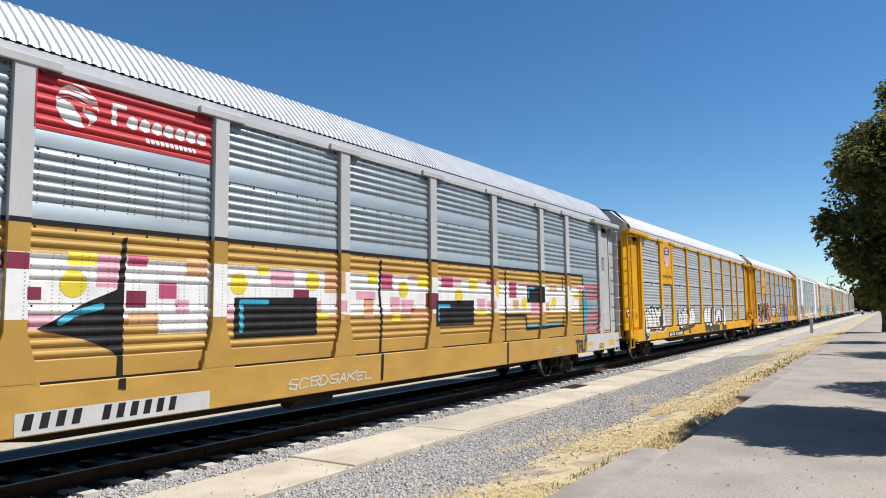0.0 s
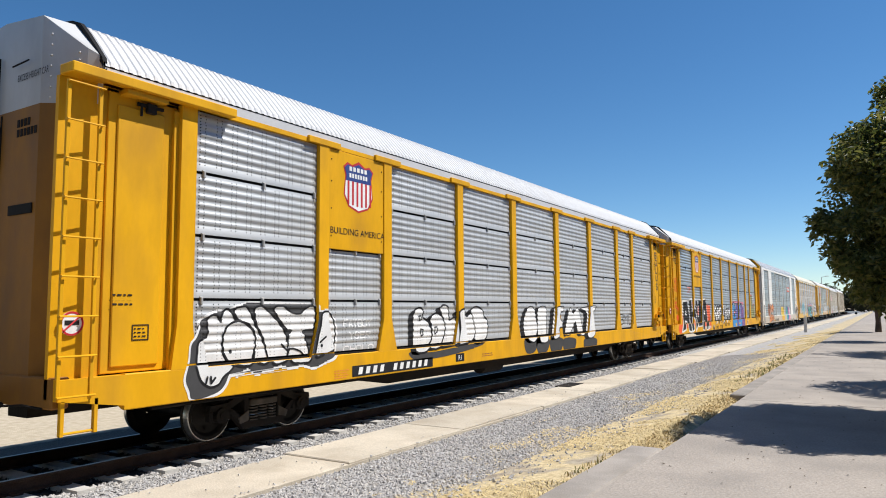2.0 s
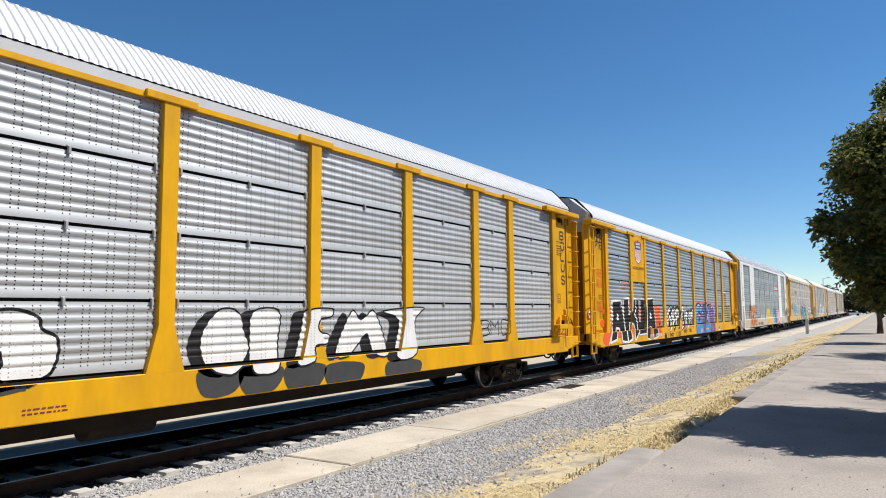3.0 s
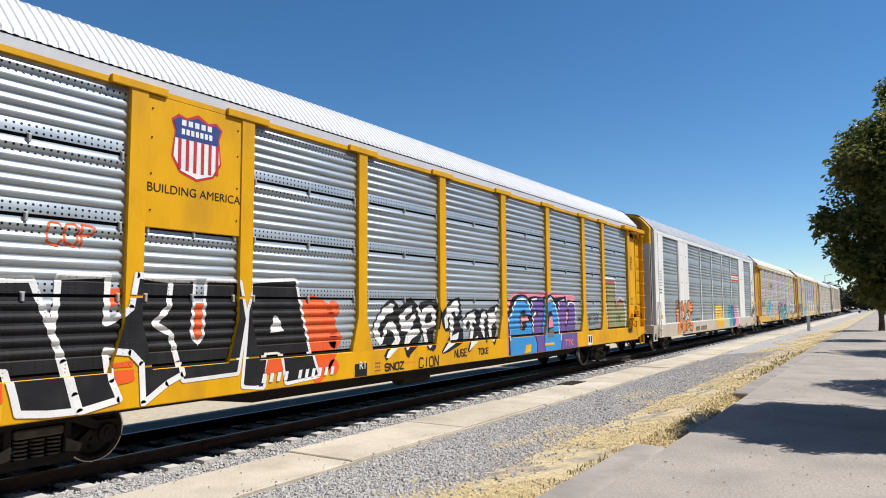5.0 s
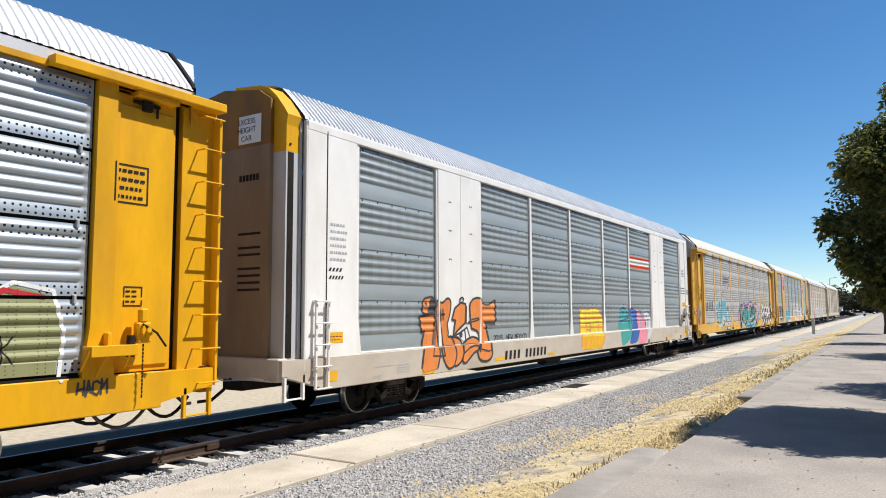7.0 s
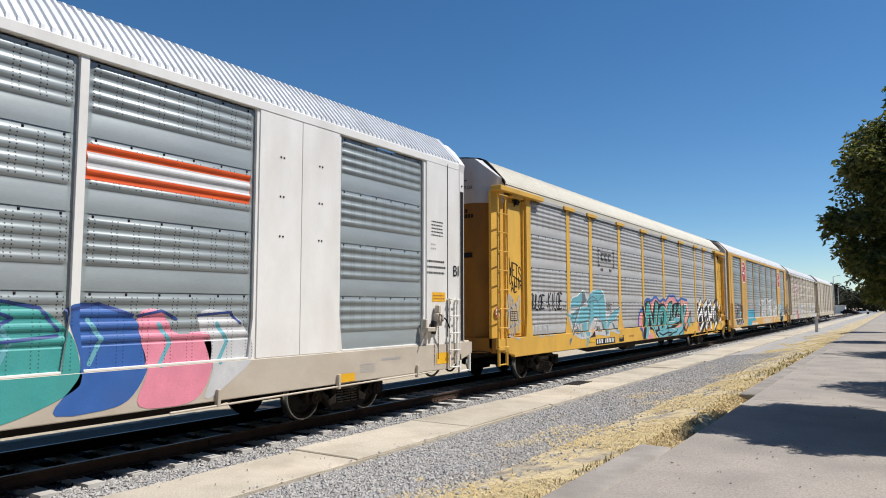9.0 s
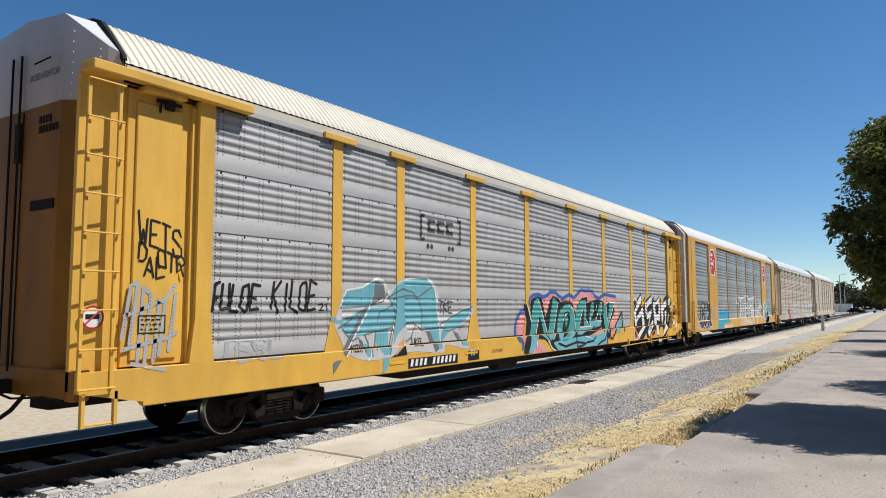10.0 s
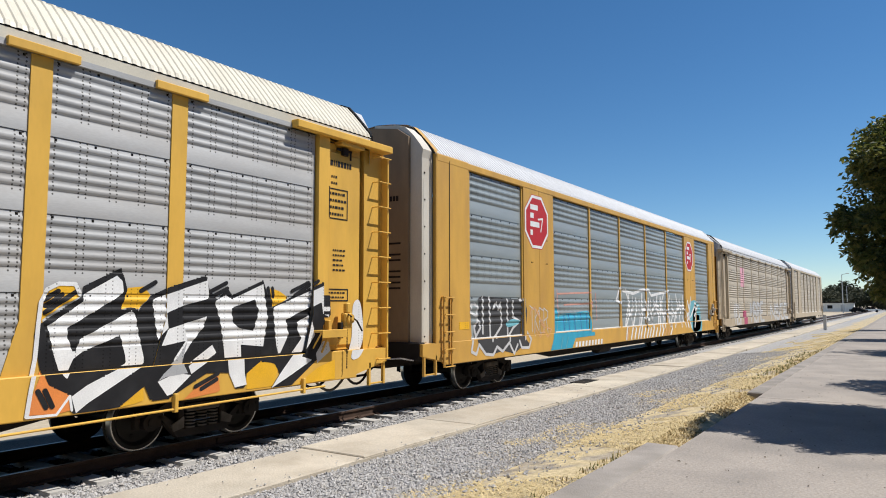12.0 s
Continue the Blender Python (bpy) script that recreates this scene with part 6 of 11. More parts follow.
    c.blob([(10.40, 2.80), (10.45, 2.40), (10.62, 2.10), (10.80, 1.85), (10.66, 1.55), (10.48, 1.35), (10.44, 0.8), (10.38, 0.6), (10.36, 1.5), (10.36, 2.6)])
    c.done("mural_wave")
    for z in (2.52, 2.34, 2.16, 1.66, 1.46, 1.26, 1.08):
        Coat(key, "brick", 0).rect(10.5, 11.72, z - 0.055, z + 0.055).done("mural_stripe")
    Coat(key, "silver", 0).rect(10.38, 13.5, 0.42, 0.945).done("sill_end", "grey painted end of the sill")
    # red emblem panel
    Coat(key, "red", 1).rect(-6.99, -4.42, 3.98, 4.69).done("emblem_panel", "red panel with a white emblem")
    Coat(key, "white", 2).disc(-6.45, 4.36, 0.27, 0.27, 28).done("emblem_disc", "white disc with red waves")
    for k in range(3):
        Coat(key, "red", 3).stroke([(-6.70, 4.44 + 0.07 * k), (-6.58, 4.47 + 0.07 * k), (-6.44, 4.45 + 0.07 * k), (-6.30, 4.41 + 0.07 * k), (-6.18, 4.42 + 0.07 * k)], 0.022).done("emblem_wave")
    Coat(key, "red", 3).blob([(-6.76, 4.36), (-6.62, 4.40), (-6.48, 4.32), (-6.40, 4.20), (-6.34, 4.08), (-6.30, 4.20), (-6.40, 4.34), (-6.24, 4.32), (-6.16, 4.26), (-6.22, 4.38), (-6.42, 4.41), (-6.58, 4.45)]).done("emblem_wave")
    c = Coat(key, "white", 2)
    c.rect(-6.0, -5.93, 4.22, 4.52).rect(-5.93, -5.80, 4.46, 4.52)
    for i in range(7):
        y = -5.78 + 0.185 * i
        c.blob([(y, 4.26), (y + 0.01, 4.36), (y + 0.075, 4.405), (y + 0.14, 4.36), (y + 0.15, 4.26), (y + 0.075, 4.215)])
    for i in range(11):
        c.rect(-5.50 + 0.075 * i, -5.50 + 0.075 * i + 0.052, 4.08, 4.15)
    c.done("emblem_bar", "white emblem of plain bars and waves")


build_mural()

def fill_in(key, ink, layer, pts, name):
    c = Coat(key, ink, layer)
    c.fill(pts)
    return c.done(name)

# yellow car with bubble graffiti
Coat("up_a", "white", 0).blob([(-11.97, 0.81), (-11.9, 1.06), (-11.88, 1.29), (-11.79, 1.41), (-11.7, 1.61), (-11.6, 1.69), (-11.4, 1.77), (-11.14, 1.81), (-10.92, 1.87), (-10.69, 1.92), (-10.46, 1.9), (-10.09, 1.9), (-9.28, 1.88), (-9.17, 1.76), (-8.99, 1.78), (-8.72, 1.6), (-8.66, 1.3), (-8.73, 0.95), (-8.86, 0.86), (-9.06, 0.82), (-9.34, 0.75), (-9.61, 0.81), (-9.88, 0.79), (-10.13, 0.83), (-10.38, 0.78), (-10.67, 0.76), (-10.78, 0.83), (-11.0, 0.76), (-11.13, 0.77), (-11.21, 0.64), (-11.37, 0.53), (-11.81, 0.49), (-11.91, 0.63)]).done("graffiti")
Coat("up_a", "charcoal", 1).blob([(-11.93, 0.81), (-11.87, 1.06), (-11.85, 1.28), (-11.76, 1.39), (-11.67, 1.59), (-11.57, 1.66), (-11.37, 1.74), (-11.14, 1.78), (-10.92, 1.84), (-10.69, 1.89), (-10.09, 1.86), (-9.31, 1.86), (-9.2, 1.73), (-8.99, 1.75), (-8.77, 1.58), (-8.72, 1.3), (-8.79, 0.97), (-9.06, 0.86), (-9.34, 0.79), (-9.62, 0.86), (-9.88, 0.83), (-10.13, 0.88), (-10.38, 0.83), (-10.67, 0.8), (-10.81, 0.88), (-11.01, 0.81), (-11.16, 0.82), (-11.24, 0.68), (-11.39, 0.57), (-11.79, 0.51), (-11.87, 0.65)]).done("graffiti")
Coat("up_a", "white", 2).blob([(-11.76, 0.97), (-11.75, 1.17), (-11.72, 1.33), (-11.54, 1.38), (-11.53, 1.52), (-11.54, 1.63), (-11.45, 1.7), (-11.35, 1.68), (-11.29, 1.6), (-11.26, 1.73), (-11.16, 1.79), (-11.05, 1.68), (-11.0, 1.55), (-11.21, 1.43), (-11.25, 1.18), (-11.17, 1.01), (-11.09, 0.92), (-11.27, 0.79), (-11.37, 0.68), (-11.52, 0.66), (-11.67, 0.76)]).done("graffiti")
Coat("up_a", "black", 3).stroke([(-11.76, 0.97), (-11.76, 1.02), (-11.76, 1.07), (-11.76, 1.12), (-11.75, 1.17), (-11.75, 1.21), (-11.75, 1.26), (-11.74, 1.3), (-11.72, 1.33), (-11.68, 1.35), (-11.63, 1.36), (-11.58, 1.37), (-11.54, 1.38), (-11.53, 1.41), (-11.52, 1.45), (-11.52, 1.49), (-11.53, 1.52), (-11.53, 1.55), (-11.54, 1.58), (-11.54, 1.61), (-11.54, 1.63), (-11.52, 1.65), (-11.5, 1.67), (-11.48, 1.69), (-11.45, 1.7), (-11.42, 1.71), (-11.4, 1.7), (-11.37, 1.7), (-11.35, 1.68), (-11.33, 1.66), (-11.31, 1.63), (-11.3, 1.61), (-11.29, 1.6), (-11.28, 1.62), (-11.28, 1.65), (-11.28, 1.69), (-11.26, 1.73), (-11.24, 1.75), (-11.22, 1.77), (-11.19, 1.79), (-11.16, 1.79), (-11.13, 1.78), (-11.1, 1.75), (-11.07, 1.71), (-11.05, 1.68), (-11.03, 1.65), (-11.0, 1.62), (-10.99, 1.58), (-11.0, 1.55), (-11.04, 1.52), (-11.1, 1.5), (-11.17, 1.47), (-11.21, 1.43), (-11.24, 1.38), (-11.25, 1.31), (-11.25, 1.24), (-11.25, 1.18), (-11.24, 1.13), (-11.22, 1.09), (-11.19, 1.05), (-11.17, 1.01), (-11.15, 0.98), (-11.12, 0.96), (-11.1, 0.95), (-11.09, 0.92), (-11.12, 0.89), (-11.17, 0.85), (-11.23, 0.82), (-11.27, 0.79), (-11.3, 0.76), (-11.32, 0.73), (-11.34, 0.7), (-11.37, 0.68), (-11.41, 0.67), (-11.44, 0.66), (-11.48, 0.66), (-11.52, 0.66), (-11.56, 0.68), (-11.6, 0.7), (-11.64, 0.73), (-11.67, 0.76), (-11.7, 0.81), (-11.72, 0.86), (-11.74, 0.92), (-11.76, 0.97)], 0.035).done("graffiti")
Coat("up_a", "white", 4).blob([(-11.03, 1.78), (-10.81, 1.83), (-10.69, 1.68), (-10.59, 1.5), (-10.47, 1.32), (-10.35, 1.05), (-10.38, 0.96), (-10.5, 0.92), (-10.62, 0.97), (-10.62, 1.15), (-10.61, 1.37), (-10.74, 1.55), (-10.97, 1.64)]).done("graffiti")
Coat("up_a", "black", 5).stroke([(-11.03, 1.78), (-10.99, 1.81), (-10.93, 1.82), (-10.86, 1.83), (-10.81, 1.83), (-10.77, 1.8), (-10.74, 1.77), (-10.71, 1.72), (-10.69, 1.68), (-10.66, 1.63), (-10.64, 1.59), (-10.62, 1.54), (-10.59, 1.5), (-10.56, 1.46), (-10.53, 1.41), (-10.5, 1.37), (-10.47, 1.32), (-10.44, 1.25), (-10.4, 1.18), (-10.37, 1.1), (-10.35, 1.05), (-10.34, 1.01), (-10.35, 0.99), (-10.36, 0.97), (-10.38, 0.96), (-10.4, 0.94), (-10.43, 0.93), (-10.47, 0.92), (-10.5, 0.92), (-10.53, 0.93), (-10.56, 0.94), (-10.59, 0.95), (-10.62, 0.97), (-10.63, 1.01), (-10.63, 1.05), (-10.62, 1.1), (-10.62, 1.15), (-10.62, 1.2), (-10.61, 1.26), (-10.61, 1.31), (-10.61, 1.37), (-10.63, 1.42), (-10.66, 1.47), (-10.7, 1.51), (-10.74, 1.55), (-10.8, 1.57), (-10.86, 1.59), (-10.92, 1.61), (-10.97, 1.64), (-11.0, 1.67), (-11.03, 1.71), (-11.04, 1.75), (-11.03, 1.78)], 0.035).done("graffiti")
Coat("up_a", "white", 4).blob([(-10.21, 1.81), (-10.02, 1.84), (-9.83, 1.73), (-9.63, 1.71), (-9.4, 1.84), (-9.25, 1.79), (-9.28, 1.47), (-9.49, 1.38), (-9.49, 1.28), (-9.41, 1.09), (-9.44, 0.9), (-9.68, 0.88), (-9.88, 0.93), (-9.91, 1.11), (-9.89, 1.3), (-9.93, 1.44), (-10.15, 1.67)]).done("graffiti")
Coat("up_a", "black", 5).stroke([(-10.21, 1.81), (-10.18, 1.83), (-10.14, 1.84), (-10.08, 1.84), (-10.02, 1.84), (-9.98, 1.82), (-9.93, 1.79), (-9.88, 1.76), (-9.83, 1.73), (-9.78, 1.72), (-9.73, 1.71), (-9.68, 1.71), (-9.63, 1.71), (-9.57, 1.74), (-9.51, 1.78), (-9.45, 1.81), (-9.4, 1.84), (-9.35, 1.84), (-9.31, 1.84), (-9.28, 1.82), (-9.25, 1.79), (-9.24, 1.72), (-9.24, 1.63), (-9.26, 1.54), (-9.28, 1.47), (-9.32, 1.43), (-9.38, 1.41), (-9.45, 1.39), (-9.49, 1.38), (-9.5, 1.35), (-9.5, 1.33), (-9.5, 1.31), (-9.49, 1.28), (-9.47, 1.24), (-9.45, 1.19), (-9.43, 1.14), (-9.41, 1.09), (-9.41, 1.03), (-9.41, 0.98), (-9.41, 0.93), (-9.44, 0.9), (-9.49, 0.88), (-9.55, 0.88), (-9.62, 0.88), (-9.68, 0.88), (-9.74, 0.89), (-9.8, 0.89), (-9.84, 0.9), (-9.88, 0.93), (-9.9, 0.96), (-9.91, 1.01), (-9.91, 1.06), (-9.91, 1.11), (-9.91, 1.16), (-9.9, 1.21), (-9.89, 1.25), (-9.89, 1.3), (-9.89, 1.33), (-9.89, 1.36), (-9.9, 1.4), (-9.93, 1.44), (-9.97, 1.49), (-10.04, 1.55), (-10.1, 1.62), (-10.15, 1.67), (-10.18, 1.71), (-10.21, 1.75), (-10.22, 1.78), (-10.21, 1.81)], 0.035).done("graffiti")
Coat("up_a", "white", 6).blob([(-11.25, 1.31), (-11.18, 1.51), (-10.97, 1.61), (-10.74, 1.52), (-10.61, 1.34), (-10.64, 1.11), (-10.73, 0.94), (-10.95, 0.93), (-11.14, 1.01), (-11.23, 1.14)]).done("graffiti")
Coat("up_a", "black", 7).stroke([(-11.25, 1.31), (-11.25, 1.36), (-11.23, 1.42), (-11.21, 1.47), (-11.18, 1.51), (-11.14, 1.55), (-11.09, 1.58), (-11.03, 1.6), (-10.97, 1.61), (-10.91, 1.6), (-10.85, 1.58), (-10.79, 1.55), (-10.74, 1.52), (-10.7, 1.48), (-10.66, 1.44), (-10.63, 1.39), (-10.61, 1.34), (-10.61, 1.28), (-10.61, 1.22), (-10.63, 1.16), (-10.64, 1.11), (-10.66, 1.06), (-10.67, 1.01), (-10.7, 0.97), (-10.73, 0.94), (-10.78, 0.92), (-10.84, 0.92), (-10.9, 0.92), (-10.95, 0.93), (-11.0, 0.94), (-11.05, 0.96), (-11.1, 0.98), (-11.14, 1.01), (-11.17, 1.04), (-11.19, 1.07), (-11.21, 1.1), (-11.23, 1.14), (-11.24, 1.18), (-11.25, 1.22), (-11.25, 1.26), (-11.25, 1.31)], 0.035).done("graffiti")
Coat("up_a", "white", 6).blob([(-10.63, 1.79), (-10.5, 1.84), (-10.33, 1.74), (-10.08, 1.53), (-9.93, 1.3), (-9.92, 1.02), (-10.07, 0.92), (-10.26, 0.91), (-10.36, 1.05), (-10.45, 1.32), (-10.59, 1.54)]).done("graffiti")
Coat("up_a", "black", 7).stroke([(-10.63, 1.79), (-10.61, 1.82), (-10.58, 1.83), (-10.54, 1.84), (-10.5, 1.84), (-10.47, 1.83), (-10.43, 1.81), (-10.38, 1.78), (-10.33, 1.74), (-10.28, 1.7), (-10.21, 1.65), (-10.14, 1.59), (-10.08, 1.53), (-10.03, 1.48), (-9.99, 1.42), (-9.95, 1.36), (-9.93, 1.3), (-9.91, 1.23), (-9.9, 1.15), (-9.91, 1.08), (-9.92, 1.02), (-9.95, 0.98), (-9.98, 0.95), (-10.03, 0.93), (-10.07, 0.92), (-10.12, 0.91), (-10.17, 0.9), (-10.22, 0.9), (-10.26, 0.91), (-10.29, 0.93), (-10.31, 0.96), (-10.34, 1.0), (-10.36, 1.05), (-10.38, 1.11), (-10.4, 1.18), (-10.42, 1.25), (-10.45, 1.32), (-10.48, 1.38), (-10.52, 1.43), (-10.56, 1.49), (-10.59, 1.54), (-10.61, 1.61), (-10.63, 1.68), (-10.64, 1.74), (-10.63, 1.79)], 0.035).done("graffiti")
Coat("up_a", "white", 6).blob([(-9.14, 1.71), (-8.99, 1.74), (-8.81, 1.63), (-8.73, 1.35), (-8.82, 1.07), (-9.1, 0.99), (-9.3, 0.98), (-9.25, 1.27), (-9.17, 1.56)]).done("graffiti")
Coat("up_a", "black", 7).stroke([(-9.14, 1.71), (-9.11, 1.73), (-9.07, 1.74), (-9.03, 1.74), (-8.99, 1.74), (-8.95, 1.72), (-8.9, 1.71), (-8.85, 1.68), (-8.81, 1.63), (-8.78, 1.58), (-8.75, 1.5), (-8.74, 1.43), (-8.73, 1.35), (-8.74, 1.28), (-8.75, 1.2), (-8.78, 1.13), (-8.82, 1.07), (-8.88, 1.04), (-8.95, 1.02), (-9.03, 1.0), (-9.1, 0.99), (-9.16, 0.98), (-9.22, 0.96), (-9.27, 0.96), (-9.3, 0.98), (-9.31, 1.03), (-9.29, 1.11), (-9.27, 1.19), (-9.25, 1.27), (-9.23, 1.35), (-9.2, 1.42), (-9.18, 1.5), (-9.17, 1.56), (-9.16, 1.61), (-9.16, 1.65), (-9.15, 1.68), (-9.14, 1.71)], 0.035).done("graffiti")
Coat("up_a", "charcoal", 6).blob([(-9.94, 1.45), (-9.81, 1.44), (-9.84, 1.38), (-9.93, 1.37)]).done("graffiti")
Coat("up_a", "charcoal", 6).blob([(-9.56, 1.43), (-9.29, 1.44), (-9.3, 1.33), (-9.51, 1.34)]).done("graffiti")
Coat("up_a", "black", 8).stroke([(-9.2, 1.21), (-9.05, 1.3)], 0.035).done("graffiti")
Coat("up_a", "black", 8).disc(-9.16, 1.15, 0.03).done("graffiti")
Coat("up_a", "black", 8).disc(-11.1, 1.15, 0.03).done("graffiti")
Coat("up_a", "black", 8).stroke([(-9.9, 1.04), (-9.87, 1.13), (-9.77, 1.13), (-9.62, 1.08), (-9.47, 0.96)], 0.03).done("graffiti")
Coat("up_a", "black", 8).stroke([(-10.06, 1.21), (-9.92, 1.11)], 0.035).done("graffiti")
Coat("up_a", "black", 8).stroke([(-11.57, 0.81), (-11.59, 0.73)], 0.035).done("graffiti")
Coat("up_a", "black", 8).stroke([(-11.51, 0.81), (-11.5, 0.72), (-11.43, 0.79)], 0.035).done("graffiti")
Coat("up_a", "black", 0).blob([(-6.44, 0.88), (-6.44, 1.29), (-6.44, 1.58), (-6.33, 1.72), (-6.17, 1.75), (-6.06, 1.69), (-6.08, 1.55), (-5.91, 1.48), (-5.78, 1.33), (-5.74, 1.15), (-5.83, 0.97), (-6.02, 0.84), (-6.23, 0.81)]).done("graffiti")
Coat("up_a", "black", 0).blob([(-5.92, 0.91), (-5.74, 1.08), (-5.74, 1.33), (-5.8, 1.51), (-5.64, 1.62), (-5.46, 1.63), (-5.28, 1.5), (-5.19, 1.31), (-5.29, 1.07), (-5.43, 0.92), (-5.7, 0.87)]).done("graffiti")
Coat("up_a", "black", 0).blob([(-5.43, 0.92), (-5.24, 1.13), (-5.24, 1.44), (-5.35, 1.63), (-5.39, 1.75), (-5.23, 1.81), (-5.07, 1.75), (-5.04, 1.56), (-5.0, 1.47), (-4.8, 1.53), (-4.71, 1.36), (-4.71, 0.98), (-5.01, 0.9)]).done("graffiti")
Coat("up_a", "black", 0).blob([(-4.71, 0.94), (-4.63, 1.3), (-4.68, 1.62), (-4.55, 1.71), (-4.37, 1.71), (-4.3, 1.55), (-4.04, 1.61), (-3.93, 1.41), (-3.86, 1.14), (-4.05, 0.95), (-4.39, 0.92)]).done("graffiti")
Coat("up_a", "black", 0).blob([(-3.93, 1.38), (-4.09, 1.55), (-4.03, 1.7), (-3.76, 1.77), (-3.49, 1.67), (-3.43, 1.54), (-3.27, 1.44), (-3.24, 1.19), (-3.36, 0.99), (-3.67, 0.9), (-3.91, 1.01), (-3.99, 1.14)]).done("graffiti")
Coat("up_a", "charcoal", 0).blob([(-6.5, 0.89), (-5.74, 0.84), (-4.81, 0.89), (-3.45, 0.96), (-3.51, 0.88), (-4.82, 0.74), (-6.17, 0.7)]).done("graffiti")
Coat("up_a", "white", 2).blob([(-6.28, 0.92), (-6.27, 1.33), (-6.27, 1.62), (-6.17, 1.77), (-5.99, 1.8), (-5.89, 1.74), (-5.91, 1.6), (-5.73, 1.52), (-5.6, 1.37), (-5.56, 1.19), (-5.65, 1.01), (-5.85, 0.87), (-6.07, 0.85)]).done("graffiti")
Coat("up_a", "black", 3).stroke([(-6.28, 0.92), (-6.29, 1.0), (-6.29, 1.11), (-6.28, 1.23), (-6.27, 1.33), (-6.27, 1.42), (-6.28, 1.49), (-6.28, 1.56), (-6.27, 1.62), (-6.25, 1.67), (-6.23, 1.71), (-6.2, 1.74), (-6.17, 1.77), (-6.13, 1.78), (-6.08, 1.8), (-6.03, 1.8), (-5.99, 1.8), (-5.96, 1.79), (-5.93, 1.78), (-5.9, 1.76), (-5.89, 1.74), (-5.89, 1.71), (-5.9, 1.67), (-5.91, 1.63), (-5.91, 1.6), (-5.88, 1.57), (-5.83, 1.56), (-5.78, 1.54), (-5.73, 1.52), (-5.7, 1.49), (-5.66, 1.45), (-5.63, 1.41), (-5.6, 1.37), (-5.58, 1.33), (-5.57, 1.28), (-5.56, 1.23), (-5.56, 1.19), (-5.57, 1.14), (-5.59, 1.09), (-5.62, 1.05), (-5.65, 1.01), (-5.69, 0.97), (-5.74, 0.93), (-5.8, 0.9), (-5.85, 0.87), (-5.9, 0.86), (-5.96, 0.85), (-6.01, 0.85), (-6.07, 0.85), (-6.12, 0.85), (-6.18, 0.86), (-6.24, 0.88), (-6.28, 0.92)], 0.04).done("graffiti")
Coat("up_a", "white", 4).blob([(-5.74, 0.95), (-5.56, 1.13), (-5.56, 1.37), (-5.62, 1.56), (-5.46, 1.66), (-5.28, 1.67), (-5.09, 1.55), (-5.0, 1.36), (-5.1, 1.11), (-5.24, 0.96), (-5.52, 0.9)]).done("graffiti")
Coat("up_a", "black", 5).stroke([(-5.74, 0.95), (-5.72, 0.98), (-5.66, 1.03), (-5.6, 1.07), (-5.56, 1.13), (-5.55, 1.18), (-5.54, 1.25), (-5.55, 1.31), (-5.56, 1.37), (-5.57, 1.42), (-5.6, 1.47), (-5.62, 1.52), (-5.62, 1.56), (-5.6, 1.59), (-5.56, 1.62), (-5.51, 1.65), (-5.46, 1.66), (-5.42, 1.68), (-5.37, 1.68), (-5.33, 1.68), (-5.28, 1.67), (-5.23, 1.65), (-5.18, 1.62), (-5.13, 1.59), (-5.09, 1.55), (-5.06, 1.51), (-5.03, 1.46), (-5.01, 1.41), (-5.0, 1.36), (-5.01, 1.3), (-5.03, 1.23), (-5.07, 1.16), (-5.1, 1.11), (-5.13, 1.06), (-5.16, 1.02), (-5.2, 0.99), (-5.24, 0.96), (-5.3, 0.94), (-5.38, 0.92), (-5.45, 0.91), (-5.52, 0.9), (-5.59, 0.91), (-5.66, 0.91), (-5.71, 0.93), (-5.74, 0.95)], 0.04).done("graffiti")
Coat("up_a", "white", 2).blob([(-5.24, 0.96), (-5.05, 1.17), (-5.05, 1.48), (-5.16, 1.67), (-5.21, 1.8), (-5.04, 1.86), (-4.87, 1.8), (-4.85, 1.61), (-4.8, 1.52), (-4.6, 1.58), (-4.51, 1.41), (-4.51, 1.02), (-4.81, 0.94)]).done("graffiti")
Coat("up_a", "black", 3).stroke([(-5.24, 0.96), (-5.23, 1.0), (-5.17, 1.05), (-5.1, 1.11), (-5.05, 1.17), (-5.03, 1.24), (-5.03, 1.33), (-5.03, 1.41), (-5.05, 1.48), (-5.07, 1.54), (-5.1, 1.59), (-5.13, 1.63), (-5.16, 1.67), (-5.18, 1.71), (-5.2, 1.74), (-5.21, 1.77), (-5.21, 1.8), (-5.18, 1.82), (-5.14, 1.84), (-5.09, 1.86), (-5.04, 1.86), (-4.99, 1.86), (-4.95, 1.85), (-4.9, 1.83), (-4.87, 1.8), (-4.86, 1.76), (-4.85, 1.7), (-4.85, 1.65), (-4.85, 1.61), (-4.84, 1.57), (-4.84, 1.55), (-4.83, 1.53), (-4.8, 1.52), (-4.76, 1.53), (-4.71, 1.55), (-4.65, 1.58), (-4.6, 1.58), (-4.57, 1.56), (-4.54, 1.52), (-4.52, 1.47), (-4.51, 1.41), (-4.49, 1.32), (-4.48, 1.21), (-4.49, 1.1), (-4.51, 1.02), (-4.56, 0.98), (-4.64, 0.96), (-4.72, 0.95), (-4.81, 0.94), (-4.93, 0.94), (-5.06, 0.94), (-5.18, 0.94), (-5.24, 0.96)], 0.04).done("graffiti")
Coat("up_a", "white", 4).blob([(-4.51, 0.98), (-4.43, 1.34), (-4.48, 1.67), (-4.35, 1.76), (-4.16, 1.76), (-4.09, 1.6), (-3.82, 1.66), (-3.72, 1.46), (-3.64, 1.19), (-3.83, 0.99), (-4.18, 0.97)]).done("graffiti")
